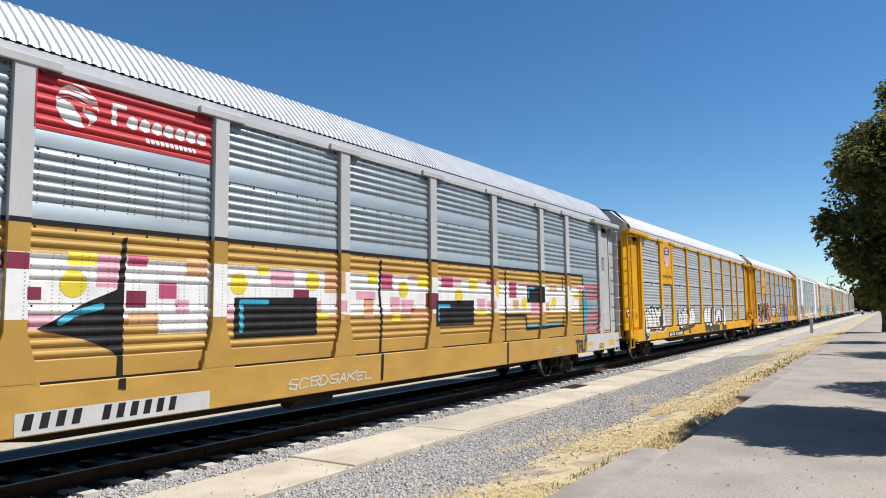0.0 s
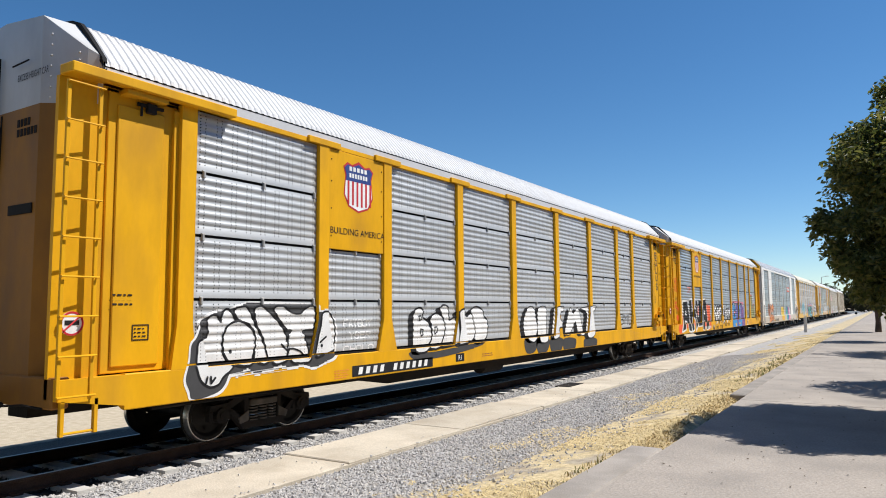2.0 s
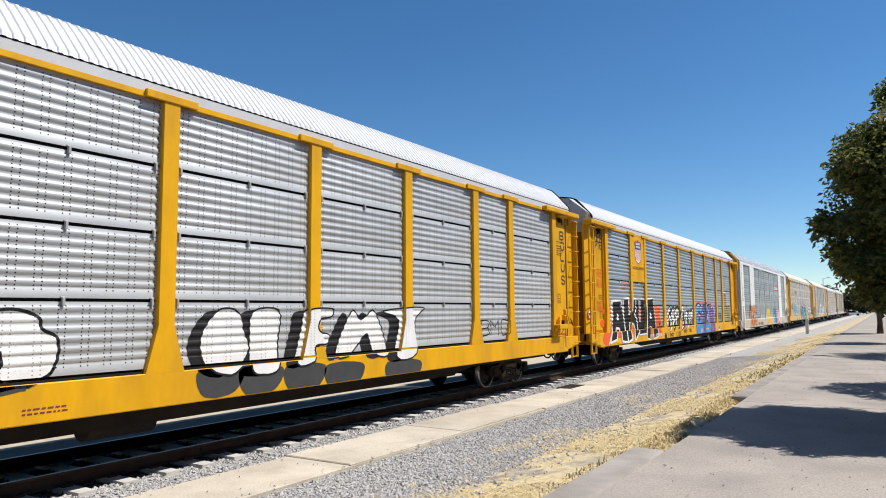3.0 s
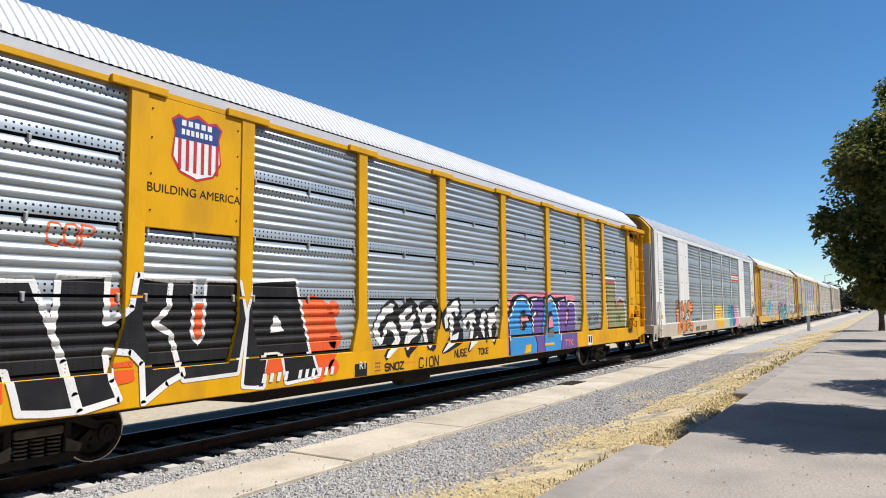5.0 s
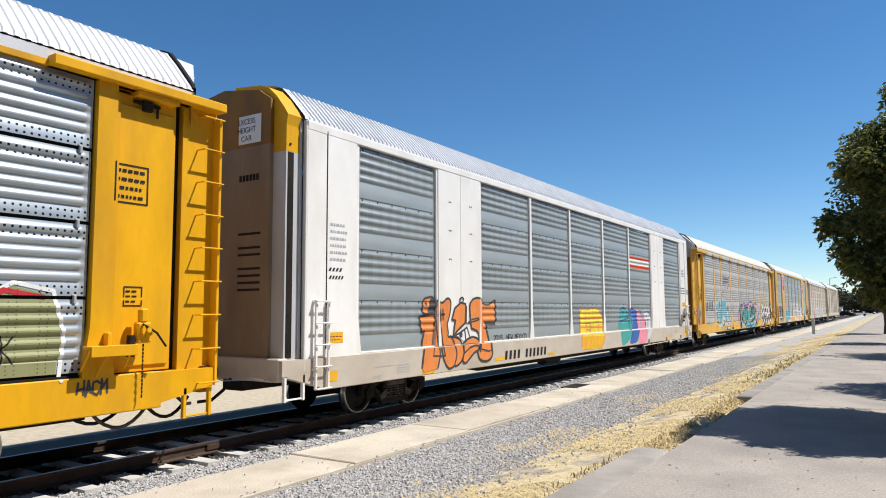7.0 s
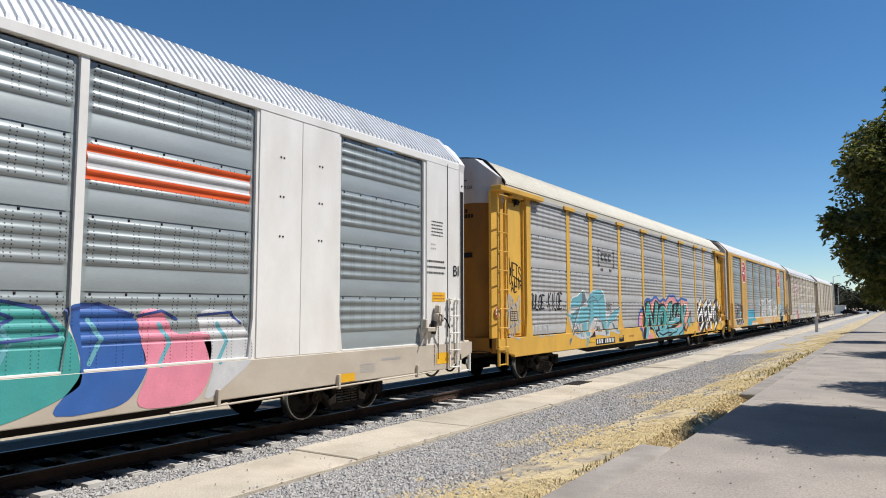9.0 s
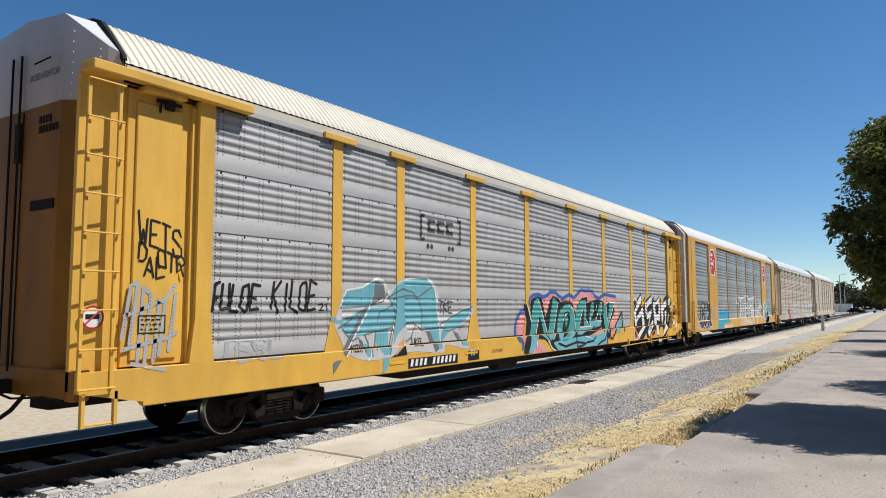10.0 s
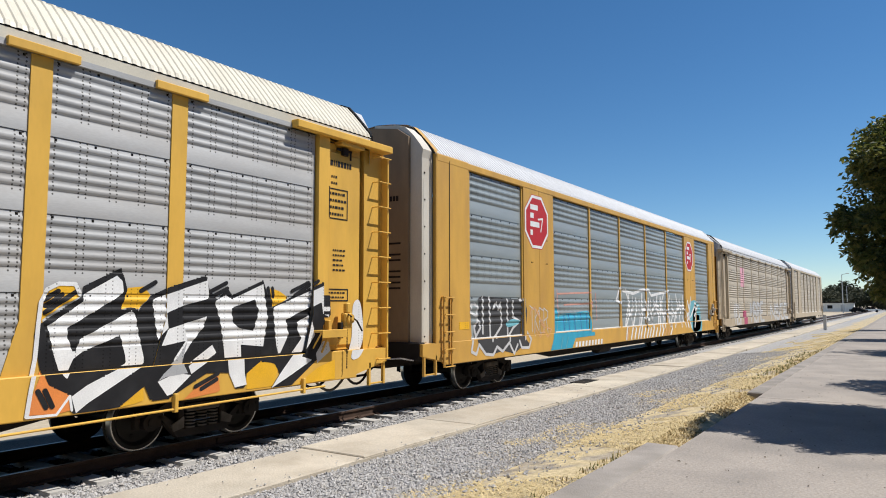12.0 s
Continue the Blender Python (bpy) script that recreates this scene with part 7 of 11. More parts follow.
Coat("up_a", "black", 5).stroke([(-4.51, 0.98), (-4.52, 1.05), (-4.49, 1.14), (-4.45, 1.25), (-4.43, 1.34), (-4.44, 1.43), (-4.46, 1.52), (-4.47, 1.6), (-4.48, 1.67), (-4.46, 1.71), (-4.43, 1.73), (-4.39, 1.75), (-4.35, 1.76), (-4.3, 1.77), (-4.25, 1.77), (-4.2, 1.77), (-4.16, 1.76), (-4.14, 1.72), (-4.13, 1.67), (-4.12, 1.63), (-4.09, 1.6), (-4.03, 1.6), (-3.96, 1.63), (-3.88, 1.66), (-3.82, 1.66), (-3.78, 1.63), (-3.76, 1.58), (-3.74, 1.52), (-3.72, 1.46), (-3.69, 1.39), (-3.66, 1.32), (-3.64, 1.25), (-3.64, 1.19), (-3.67, 1.13), (-3.71, 1.07), (-3.77, 1.03), (-3.83, 0.99), (-3.91, 0.97), (-4.0, 0.97), (-4.09, 0.97), (-4.18, 0.97), (-4.27, 0.96), (-4.37, 0.95), (-4.46, 0.95), (-4.51, 0.98)], 0.04).done("graffiti")
Coat("up_a", "white", 2).blob([(-3.72, 1.43), (-3.88, 1.6), (-3.82, 1.76), (-3.54, 1.82), (-3.26, 1.73), (-3.21, 1.59), (-3.03, 1.49), (-3.01, 1.24), (-3.13, 1.03), (-3.45, 0.95), (-3.7, 1.05), (-3.78, 1.19)]).done("graffiti")
Coat("up_a", "black", 3).stroke([(-3.72, 1.43), (-3.75, 1.48), (-3.8, 1.52), (-3.85, 1.56), (-3.88, 1.6), (-3.88, 1.64), (-3.87, 1.68), (-3.85, 1.72), (-3.82, 1.76), (-3.76, 1.78), (-3.69, 1.81), (-3.62, 1.82), (-3.54, 1.82), (-3.47, 1.81), (-3.39, 1.79), (-3.31, 1.76), (-3.26, 1.73), (-3.23, 1.69), (-3.22, 1.66), (-3.22, 1.62), (-3.21, 1.59), (-3.17, 1.56), (-3.12, 1.54), (-3.07, 1.52), (-3.03, 1.49), (-3.01, 1.43), (-3.0, 1.37), (-3.0, 1.3), (-3.01, 1.24), (-3.03, 1.18), (-3.05, 1.12), (-3.08, 1.07), (-3.13, 1.03), (-3.2, 1.0), (-3.28, 0.97), (-3.37, 0.95), (-3.45, 0.95), (-3.52, 0.96), (-3.59, 0.99), (-3.65, 1.02), (-3.7, 1.05), (-3.73, 1.08), (-3.76, 1.11), (-3.77, 1.15), (-3.78, 1.19), (-3.77, 1.25), (-3.74, 1.31), (-3.72, 1.37), (-3.72, 1.43)], 0.04).done("graffiti")
Coat("up_a", "black", 6).stroke([(-6.06, 1.62), (-6.04, 1.53), (-5.95, 1.55), (-5.97, 1.63), (-6.06, 1.62)], 0.03).done("graffiti")
Coat("up_a", "black", 6).stroke([(-6.0, 1.35), (-5.98, 1.2), (-5.89, 1.24), (-5.91, 1.34), (-6.0, 1.35)], 0.03).done("graffiti")
Coat("up_a", "black", 6).stroke([(-5.44, 1.37), (-5.45, 1.22), (-5.33, 1.27), (-5.35, 1.38), (-5.44, 1.37)], 0.03).done("graffiti")
Coat("up_a", "black", 0).blob([(-1.02, 0.92), (-1.19, 1.23), (-1.1, 1.53), (-0.88, 1.76), (-0.63, 1.79), (-0.45, 1.68), (-0.38, 1.44), (-0.28, 1.2), (-0.4, 0.97), (-0.67, 0.81)]).done("graffiti")
Coat("up_a", "charcoal", 0).blob([(-1.02, 0.95), (-0.22, 0.92), (-0.38, 0.58), (-0.93, 0.56)]).done("graffiti")
Coat("up_a", "black", 0).blob([(-0.26, 0.86), (-0.28, 1.28), (-0.22, 1.74), (0.33, 1.76), (0.31, 1.27), (0.28, 0.83), (-0.03, 0.77)]).done("graffiti")
Coat("up_a", "charcoal", 0).blob([(-0.25, 0.92), (0.61, 0.88), (0.43, 0.53), (-0.16, 0.52)]).done("graffiti")
Coat("up_a", "black", 0).blob([(0.69, 0.88), (0.84, 1.51), (0.94, 1.76), (1.59, 1.79), (1.58, 1.65), (1.23, 1.59), (1.22, 1.4), (1.52, 1.33), (1.47, 1.17), (1.12, 1.15), (1.11, 0.9)]).done("graffiti")
Coat("up_a", "charcoal", 0).blob([(0.69, 0.88), (1.62, 0.85), (1.43, 0.48), (0.79, 0.47)]).done("graffiti")
Coat("up_a", "black", 0).blob([(1.67, 0.95), (1.93, 1.49), (2.17, 1.75), (2.4, 1.57), (2.74, 1.75), (2.97, 1.48), (3.18, 0.93), (2.78, 0.91), (2.57, 1.31), (2.32, 1.13), (2.08, 0.97)]).done("graffiti")
Coat("up_a", "charcoal", 0).blob([(1.67, 0.84), (2.68, 0.8), (2.47, 0.42), (1.78, 0.41)]).done("graffiti")
Coat("up_a", "black", 0).blob([(3.42, 0.83), (3.57, 1.54), (3.08, 1.73), (4.44, 1.8), (4.15, 1.56), (4.1, 0.86)]).done("graffiti")
Coat("up_a", "charcoal", 0).blob([(3.42, 0.77), (4.58, 0.73), (4.33, 0.32), (3.54, 0.31)]).done("graffiti")
Coat("up_a", "white", 2).blob([(-0.81, 0.94), (-0.97, 1.25), (-0.89, 1.56), (-0.66, 1.79), (-0.4, 1.82), (-0.22, 1.71), (-0.15, 1.47), (-0.05, 1.23), (-0.17, 0.99), (-0.45, 0.83)]).done("graffiti")
Coat("up_a", "black", 3).stroke([(-0.81, 0.94), (-0.87, 1.0), (-0.92, 1.08), (-0.95, 1.17), (-0.97, 1.25), (-0.97, 1.33), (-0.96, 1.41), (-0.93, 1.49), (-0.89, 1.56), (-0.84, 1.63), (-0.79, 1.69), (-0.72, 1.75), (-0.66, 1.79), (-0.6, 1.82), (-0.53, 1.83), (-0.46, 1.83), (-0.4, 1.82), (-0.35, 1.81), (-0.3, 1.78), (-0.25, 1.75), (-0.22, 1.71), (-0.19, 1.66), (-0.18, 1.6), (-0.17, 1.53), (-0.15, 1.47), (-0.12, 1.41), (-0.09, 1.35), (-0.06, 1.29), (-0.05, 1.23), (-0.06, 1.17), (-0.09, 1.11), (-0.13, 1.05), (-0.17, 0.99), (-0.23, 0.94), (-0.3, 0.89), (-0.37, 0.85), (-0.45, 0.83), (-0.53, 0.84), (-0.63, 0.86), (-0.73, 0.89), (-0.81, 0.94)], 0.03).done("graffiti")
Coat("up_a", "white", 2).blob([(-0.03, 0.88), (-0.05, 1.31), (0.02, 1.77), (0.57, 1.79), (0.55, 1.3), (0.53, 0.86), (0.2, 0.79)]).done("graffiti")
Coat("up_a", "black", 3).stroke([(-0.03, 0.88), (-0.05, 0.96), (-0.05, 1.07), (-0.05, 1.19), (-0.05, 1.31), (-0.05, 1.43), (-0.05, 1.57), (-0.04, 1.69), (0.02, 1.77), (0.13, 1.82), (0.3, 1.84), (0.46, 1.83), (0.57, 1.79), (0.61, 1.7), (0.6, 1.57), (0.57, 1.43), (0.55, 1.3), (0.55, 1.17), (0.56, 1.05), (0.55, 0.94), (0.53, 0.86), (0.46, 0.81), (0.38, 0.79), (0.28, 0.78), (0.2, 0.79), (0.13, 0.79), (0.07, 0.8), (0.01, 0.83), (-0.03, 0.88)], 0.03).done("graffiti")
Coat("up_a", "white", 2).blob([(0.94, 0.91), (1.1, 1.54), (1.2, 1.79), (1.86, 1.82), (1.85, 1.68), (1.49, 1.62), (1.48, 1.43), (1.79, 1.36), (1.73, 1.2), (1.38, 1.18), (1.37, 0.92)]).done("graffiti")
Coat("up_a", "black", 3).stroke([(0.94, 0.91), (0.94, 1.03), (0.99, 1.2), (1.05, 1.39), (1.1, 1.54), (1.11, 1.63), (1.12, 1.7), (1.14, 1.75), (1.2, 1.79), (1.34, 1.82), (1.53, 1.83), (1.72, 1.83), (1.86, 1.82), (1.91, 1.8), (1.92, 1.76), (1.89, 1.72), (1.85, 1.68), (1.78, 1.66), (1.67, 1.65), (1.56, 1.64), (1.49, 1.62), (1.46, 1.58), (1.44, 1.52), (1.45, 1.47), (1.48, 1.43), (1.54, 1.4), (1.63, 1.39), (1.73, 1.38), (1.79, 1.36), (1.81, 1.32), (1.8, 1.28), (1.78, 1.23), (1.73, 1.2), (1.66, 1.19), (1.55, 1.2), (1.45, 1.2), (1.38, 1.18), (1.36, 1.12), (1.38, 1.05), (1.39, 0.98), (1.37, 0.92), (1.27, 0.89), (1.14, 0.86), (1.01, 0.86), (0.94, 0.91)], 0.03).done("graffiti")
Coat("up_a", "white", 2).blob([(1.94, 0.97), (2.21, 1.52), (2.46, 1.79), (2.68, 1.61), (3.04, 1.79), (3.27, 1.51), (3.48, 0.96), (3.08, 0.93), (2.86, 1.34), (2.61, 1.16), (2.36, 0.99)]).done("graffiti")
Coat("up_a", "black", 3).stroke([(1.94, 0.97), (1.96, 1.07), (2.03, 1.23), (2.12, 1.39), (2.21, 1.52), (2.27, 1.62), (2.33, 1.7), (2.4, 1.76), (2.46, 1.79), (2.51, 1.77), (2.56, 1.7), (2.62, 1.64), (2.68, 1.61), (2.76, 1.64), (2.86, 1.7), (2.95, 1.76), (3.04, 1.79), (3.1, 1.76), (3.16, 1.69), (3.21, 1.61), (3.27, 1.51), (3.34, 1.38), (3.41, 1.22), (3.47, 1.06), (3.48, 0.96), (3.42, 0.9), (3.31, 0.88), (3.18, 0.9), (3.08, 0.93), (3.01, 1.02), (2.96, 1.14), (2.91, 1.27), (2.86, 1.34), (2.8, 1.33), (2.73, 1.28), (2.67, 1.22), (2.61, 1.16), (2.55, 1.12), (2.49, 1.07), (2.43, 1.02), (2.36, 0.99), (2.25, 0.96), (2.12, 0.94), (2.0, 0.93), (1.94, 0.97)], 0.03).done("graffiti")
Coat("up_a", "white", 2).blob([(3.73, 0.86), (3.89, 1.58), (3.38, 1.77), (4.78, 1.84), (4.48, 1.59), (4.43, 0.89)]).done("graffiti")
Coat("up_a", "black", 3).stroke([(3.73, 0.86), (3.73, 0.99), (3.8, 1.2), (3.88, 1.42), (3.89, 1.58), (3.76, 1.67), (3.56, 1.71), (3.4, 1.74), (3.38, 1.77), (3.63, 1.8), (4.05, 1.83), (4.49, 1.85), (4.78, 1.84), (4.82, 1.81), (4.72, 1.76), (4.58, 1.69), (4.48, 1.59), (4.46, 1.43), (4.48, 1.23), (4.48, 1.03), (4.43, 0.89), (4.27, 0.81), (4.06, 0.78), (3.86, 0.79), (3.73, 0.86)], 0.03).done("graffiti")
word("up_a", "FATBOY", -8.5, -7.67, 1.45, 1.58, 0.025, 'white', wild=0.05)
word("up_a", "YSER", -8.34, -7.7, 1.24, 1.35, 0.025, 'white', wild=0.05)
word("up_a", "CHOLO", -8.5, -7.6, 0.99, 1.1, 0.025, 'white', wild=0.05)
word("up_a", "BMO", 7.25, 8.81, 1.15, 1.53, 0.03, 'black', wild=0.06)
fine_print("up_a", -3.42, -2.84, 0.6, 0.7, 2, "maroon", seed=3, frame_w=0)
fine_print("up_a", -8.81, -8.41, 0.53, 0.7, 4, "tangerine", seed=5, frame_w=0)
fine_print("up_a", -13.01, -12.7, 1.83, 2.01, 3, "black", seed=6, frame_w=0)
fine_print("up_a", -12.72, -12.47, 1.41, 1.56, 3, "black", seed=7, frame_w=0.015)
word("up_a", "B", 12.36, 12.69, 3.95, 4.19, 0.05, 'charcoal', wild=0.04)
word("up_a", "O", 12.41, 12.72, 3.62, 3.87, 0.05, 'charcoal', wild=0.04)
word("up_a", "L", 12.4, 12.71, 3.29, 3.51, 0.05, 'charcoal', wild=0.04)
word("up_a", "U", 12.42, 12.73, 2.96, 3.18, 0.05, 'charcoal', wild=0.04)
word("up_a", "S", 12.43, 12.74, 2.57, 2.82, 0.05, 'charcoal', wild=0.04)
fine_print("up_a", 11.95, 12.50, 3.48, 3.84, 5, "black", seed=8, frame_w=0.015)
fine_print("up_a", 12.08, 12.34, 2.01, 2.23, 3, "black", seed=9, frame_w=0.015)
# perforated yellow car with bold graffiti
Coat("up_b", "orange", 0).blob([(-12.46, 0.75), (-12.24, 0.98), (-11.77, 0.94), (-11.59, 1.39), (-11.56, 1.8), (-11.27, 1.8), (-11.2, 1.28), (-11.39, 0.73), (-11.88, 0.51), (-12.29, 0.55)]).done("graffiti")
Coat("up_b", "orange", 0).blob([(-5.56, 0.52), (-5.8, 1.59), (-5.66, 1.98), (-5.07, 1.78), (-4.92, 1.16), (-5.16, 0.7)]).done("graffiti")
Coat("up_b", "orange", 0).disc(-5.0, 1.74, 0.16).done("graffiti")
Coat("up_b", "orange", 0).disc(-4.95, 1.21, 0.17).done("graffiti")
Coat("up_b", "orange", 0).disc(-5.06, 0.72, 0.14).done("graffiti")
Coat("up_b", "orange", 1).blob([(-8.23, 1.15), (-8.22, 1.66), (-8.06, 1.9), (-7.94, 1.66), (-7.94, 1.18)]).done("graffiti")
Coat("up_b", "white", 1).stroke([(-8.39, 2.13), (-8.0, 2.14), (-8.04, 1.38), (-7.92, 1.24), (-7.8, 1.33), (-7.75, 2.15), (-7.21, 2.15), (-7.08, 1.6), (-7.23, 0.81), (-8.17, 0.79), (-8.28, 1.28), (-8.57, 1.56), (-8.39, 2.13)], 0.11).done("graffiti")
Coat("up_b", "white", 1).stroke([(-7.1, 0.6), (-7.04, 1.23), (-7.01, 1.73), (-6.87, 2.16), (-5.97, 2.22), (-5.8, 1.59), (-5.58, 0.89), (-5.46, 0.62), (-6.2, 0.57), (-6.29, 1.06), (-6.63, 1.07), (-6.71, 0.55), (-7.1, 0.6)], 0.11).done("graffiti")
fill_in("up_b", "black", 2, [(-8.39, 2.13), (-8.0, 2.14), (-8.04, 1.38), (-7.92, 1.24), (-7.8, 1.33), (-7.75, 2.15), (-7.21, 2.15), (-7.08, 1.6), (-7.23, 0.81), (-8.17, 0.79), (-8.28, 1.28), (-8.57, 1.56)], "graffiti")
fill_in("up_b", "black", 2, [(-7.1, 0.6), (-7.04, 1.23), (-7.01, 1.73), (-6.87, 2.16), (-5.97, 2.22), (-5.8, 1.59), (-5.58, 0.89), (-5.46, 0.62), (-6.2, 0.57), (-6.29, 1.06), (-6.63, 1.07), (-6.71, 0.55)], "graffiti")
fill_in("up_b", "white", 3, [(-6.43, 1.65), (-6.35, 1.64), (-6.23, 1.39), (-6.53, 1.37)], "graffiti")
fill_in("up_b", "orange", 3, [(-7.96, 1.85), (-7.83, 1.85), (-7.84, 1.38), (-7.9, 1.3), (-7.96, 1.38)], "graffiti")
fill_in("up_b", "orange", 3, [(-6.6, 1.02), (-6.36, 1.01), (-6.27, 0.75), (-6.68, 0.72)], "graffiti")
Coat("up_b", "white", 4).stroke([(-11.21, 2.08), (-10.24, 2.12), (-10.06, 1.68), (-9.92, 1.32), (-9.79, 0.88), (-9.69, 0.54), (-10.03, 0.55), (-10.36, 0.59), (-10.41, 0.79), (-10.49, 1.06), (-10.86, 1.09), (-10.92, 0.84), (-10.99, 0.67), (-11.7, 0.58), (-11.55, 0.87), (-11.34, 1.22), (-11.21, 1.56), (-11.27, 1.72), (-11.21, 2.08)], 0.085).done("graffiti")
Coat("up_b", "white", 4).stroke([(-9.93, 2.16), (-9.3, 2.2), (-9.31, 1.59), (-9.19, 1.63), (-9.0, 1.78), (-8.93, 2.21), (-8.37, 2.16), (-8.4, 1.78), (-8.62, 1.56), (-8.37, 1.43), (-8.24, 1.04), (-8.19, 0.86), (-8.43, 0.76), (-8.79, 0.53), (-8.83, 1.04), (-8.99, 1.2), (-9.31, 1.24), (-9.25, 0.88), (-9.13, 0.62), (-9.64, 0.53), (-9.71, 0.73), (-9.83, 1.13), (-9.99, 1.5), (-9.94, 1.89), (-9.93, 2.16)], 0.085).done("graffiti")
fill_in("up_b", "white", 1, [(-11.4, 1.66), (-11.38, 1.98), (-11.25, 2.15), (-11.18, 2.11), (-11.21, 1.88), (-11.25, 1.72), (-11.17, 1.66), (-11.27, 1.34), (-11.46, 1.04), (-11.55, 0.85), (-11.7, 0.58), (-11.9, 0.51), (-11.75, 0.71), (-11.59, 0.9), (-11.55, 1.11), (-11.43, 1.48)], "graffiti")
fill_in("up_b", "black", 2, [(-11.21, 2.08), (-10.24, 2.12), (-10.06, 1.68), (-9.92, 1.32), (-9.79, 0.88), (-9.69, 0.54), (-10.03, 0.55), (-10.36, 0.59), (-10.41, 0.79), (-10.49, 1.06), (-10.86, 1.09), (-10.92, 0.84), (-10.99, 0.67), (-11.7, 0.58), (-11.55, 0.87), (-11.34, 1.22), (-11.21, 1.56), (-11.27, 1.72)], "graffiti")
fill_in("up_b", "black", 2, [(-9.93, 2.16), (-9.3, 2.2), (-9.31, 1.59), (-9.19, 1.63), (-9.0, 1.78), (-8.93, 2.21), (-8.37, 2.16), (-8.4, 1.78), (-8.62, 1.56), (-8.37, 1.43), (-8.24, 1.04), (-8.19, 0.86), (-8.43, 0.76), (-8.79, 0.53), (-8.83, 1.04), (-8.99, 1.2), (-9.31, 1.24), (-9.25, 0.88), (-9.13, 0.62), (-9.64, 0.53), (-9.71, 0.73), (-9.83, 1.13), (-9.99, 1.5), (-9.94, 1.89)], "graffiti")
fill_in("up_b", "white", 3, [(-10.72, 1.62), (-10.61, 1.62), (-10.56, 1.38), (-10.79, 1.38)], "graffiti")
fill_in("up_b", "orange", 3, [(-10.82, 1.05), (-10.55, 1.05), (-10.52, 0.74), (-10.92, 0.74), (-10.86, 0.9)], "graffiti")
fill_in("up_b", "amber", 3, [(-10.92, 0.74), (-10.52, 0.73), (-10.53, 0.54), (-11.0, 0.54)], "graffiti")
fill_in("up_b", "orange", 2, [(-9.24, 1.08), (-8.96, 1.1), (-8.92, 0.83), (-9.18, 0.8)], "graffiti")
fill_in("up_b", "orange", 3, [(-9.28, 2.03), (-9.1, 2.03), (-9.11, 1.86), (-9.26, 1.78)], "graffiti")
word("up_b", "COP", -10.1, -9.48, 2.55, 2.81, 0.03, 'orange', wild=0.08)
fill_in("up_b", "black", 0, [(-3.91, 1.37), (-3.8, 1.54), (-3.53, 1.83), (-3.28, 1.93), (-3.15, 1.91), (-3.01, 1.75), (-2.83, 1.87), (-2.6, 1.98), (-2.45, 1.89), (-2.35, 1.79), (-2.25, 1.88), (-1.88, 1.92), (-1.6, 1.88), (-1.48, 1.62), (-1.59, 1.27), (-1.75, 1.28), (-1.74, 0.89), (-1.85, 0.82), (-2.07, 0.87), (-2.18, 1.21), (-2.28, 1.05), (-2.71, 0.8), (-2.75, 0.73), (-2.85, 0.78), (-2.89, 0.9), (-2.99, 1.02), (-3.33, 0.86), (-3.45, 0.76), (-3.53, 0.73), (-3.59, 0.83), (-3.42, 1.05), (-3.62, 1.03), (-3.86, 1.22)], "graffiti")
fill_in("up_b", "white", 1, [(-3.88, 1.34), (-3.76, 1.54), (-3.53, 1.76), (-3.32, 1.85), (-3.18, 1.82), (-3.23, 1.68), (-3.44, 1.61), (-3.64, 1.46), (-3.71, 1.36), (-3.65, 1.21), (-3.57, 1.17), (-3.51, 1.39), (-3.35, 1.48), (-3.22, 1.5), (-3.09, 1.33), (-2.96, 1.12), (-3.03, 1.02), (-3.25, 0.89), (-3.45, 0.77), (-3.53, 0.79), (-3.46, 0.9), (-3.25, 1.04), (-3.14, 1.13), (-3.26, 1.3), (-3.39, 1.34), (-3.47, 1.24), (-3.58, 1.05), (-3.65, 1.04), (-3.82, 1.2)], "graffiti")
fill_in("up_b", "white", 1, [(-3.03, 1.58), (-2.83, 1.71), (-2.6, 1.81), (-2.53, 1.79), (-2.59, 1.67), (-2.84, 1.56), (-2.78, 1.48), (-2.44, 1.65), (-2.42, 1.59), (-2.61, 1.3), (-2.29, 1.32), (-2.31, 1.2), (-2.57, 1.11), (-2.8, 0.89), (-2.86, 0.92), (-2.81, 1.1), (-2.72, 1.28), (-2.93, 1.29)], "graffiti")
fill_in("up_b", "white", 1, [(-2.4, 1.75), (-2.3, 1.79), (-2.24, 1.63), (-2.19, 1.71), (-1.93, 1.81), (-1.77, 1.79), (-1.65, 1.66), (-1.68, 1.36), (-1.81, 1.32), (-2.05, 1.31), (-1.96, 1.03), (-1.91, 0.93), (-1.99, 0.89), (-2.07, 0.96), (-2.18, 1.29), (-2.26, 1.5)], "graffiti")
fill_in("up_b", "black", 2, [(-2.11, 1.54), (-1.95, 1.64), (-1.82, 1.66), (-1.81, 1.43), (-2.05, 1.42)], "graffiti")
fill_in("up_b", "black", 0, [(-1.54, 1.62), (-1.37, 1.75), (-1.01, 1.93), (-0.63, 2.01), (-0.58, 1.74), (-0.52, 1.51), (-0.68, 1.42), (-0.48, 1.22), (-0.47, 0.99), (-0.86, 0.87), (-1.23, 0.77), (-1.46, 0.74), (-1.52, 0.79), (-1.23, 1.08), (-1.06, 1.25), (-1.35, 1.22), (-1.47, 1.35)], "graffiti")
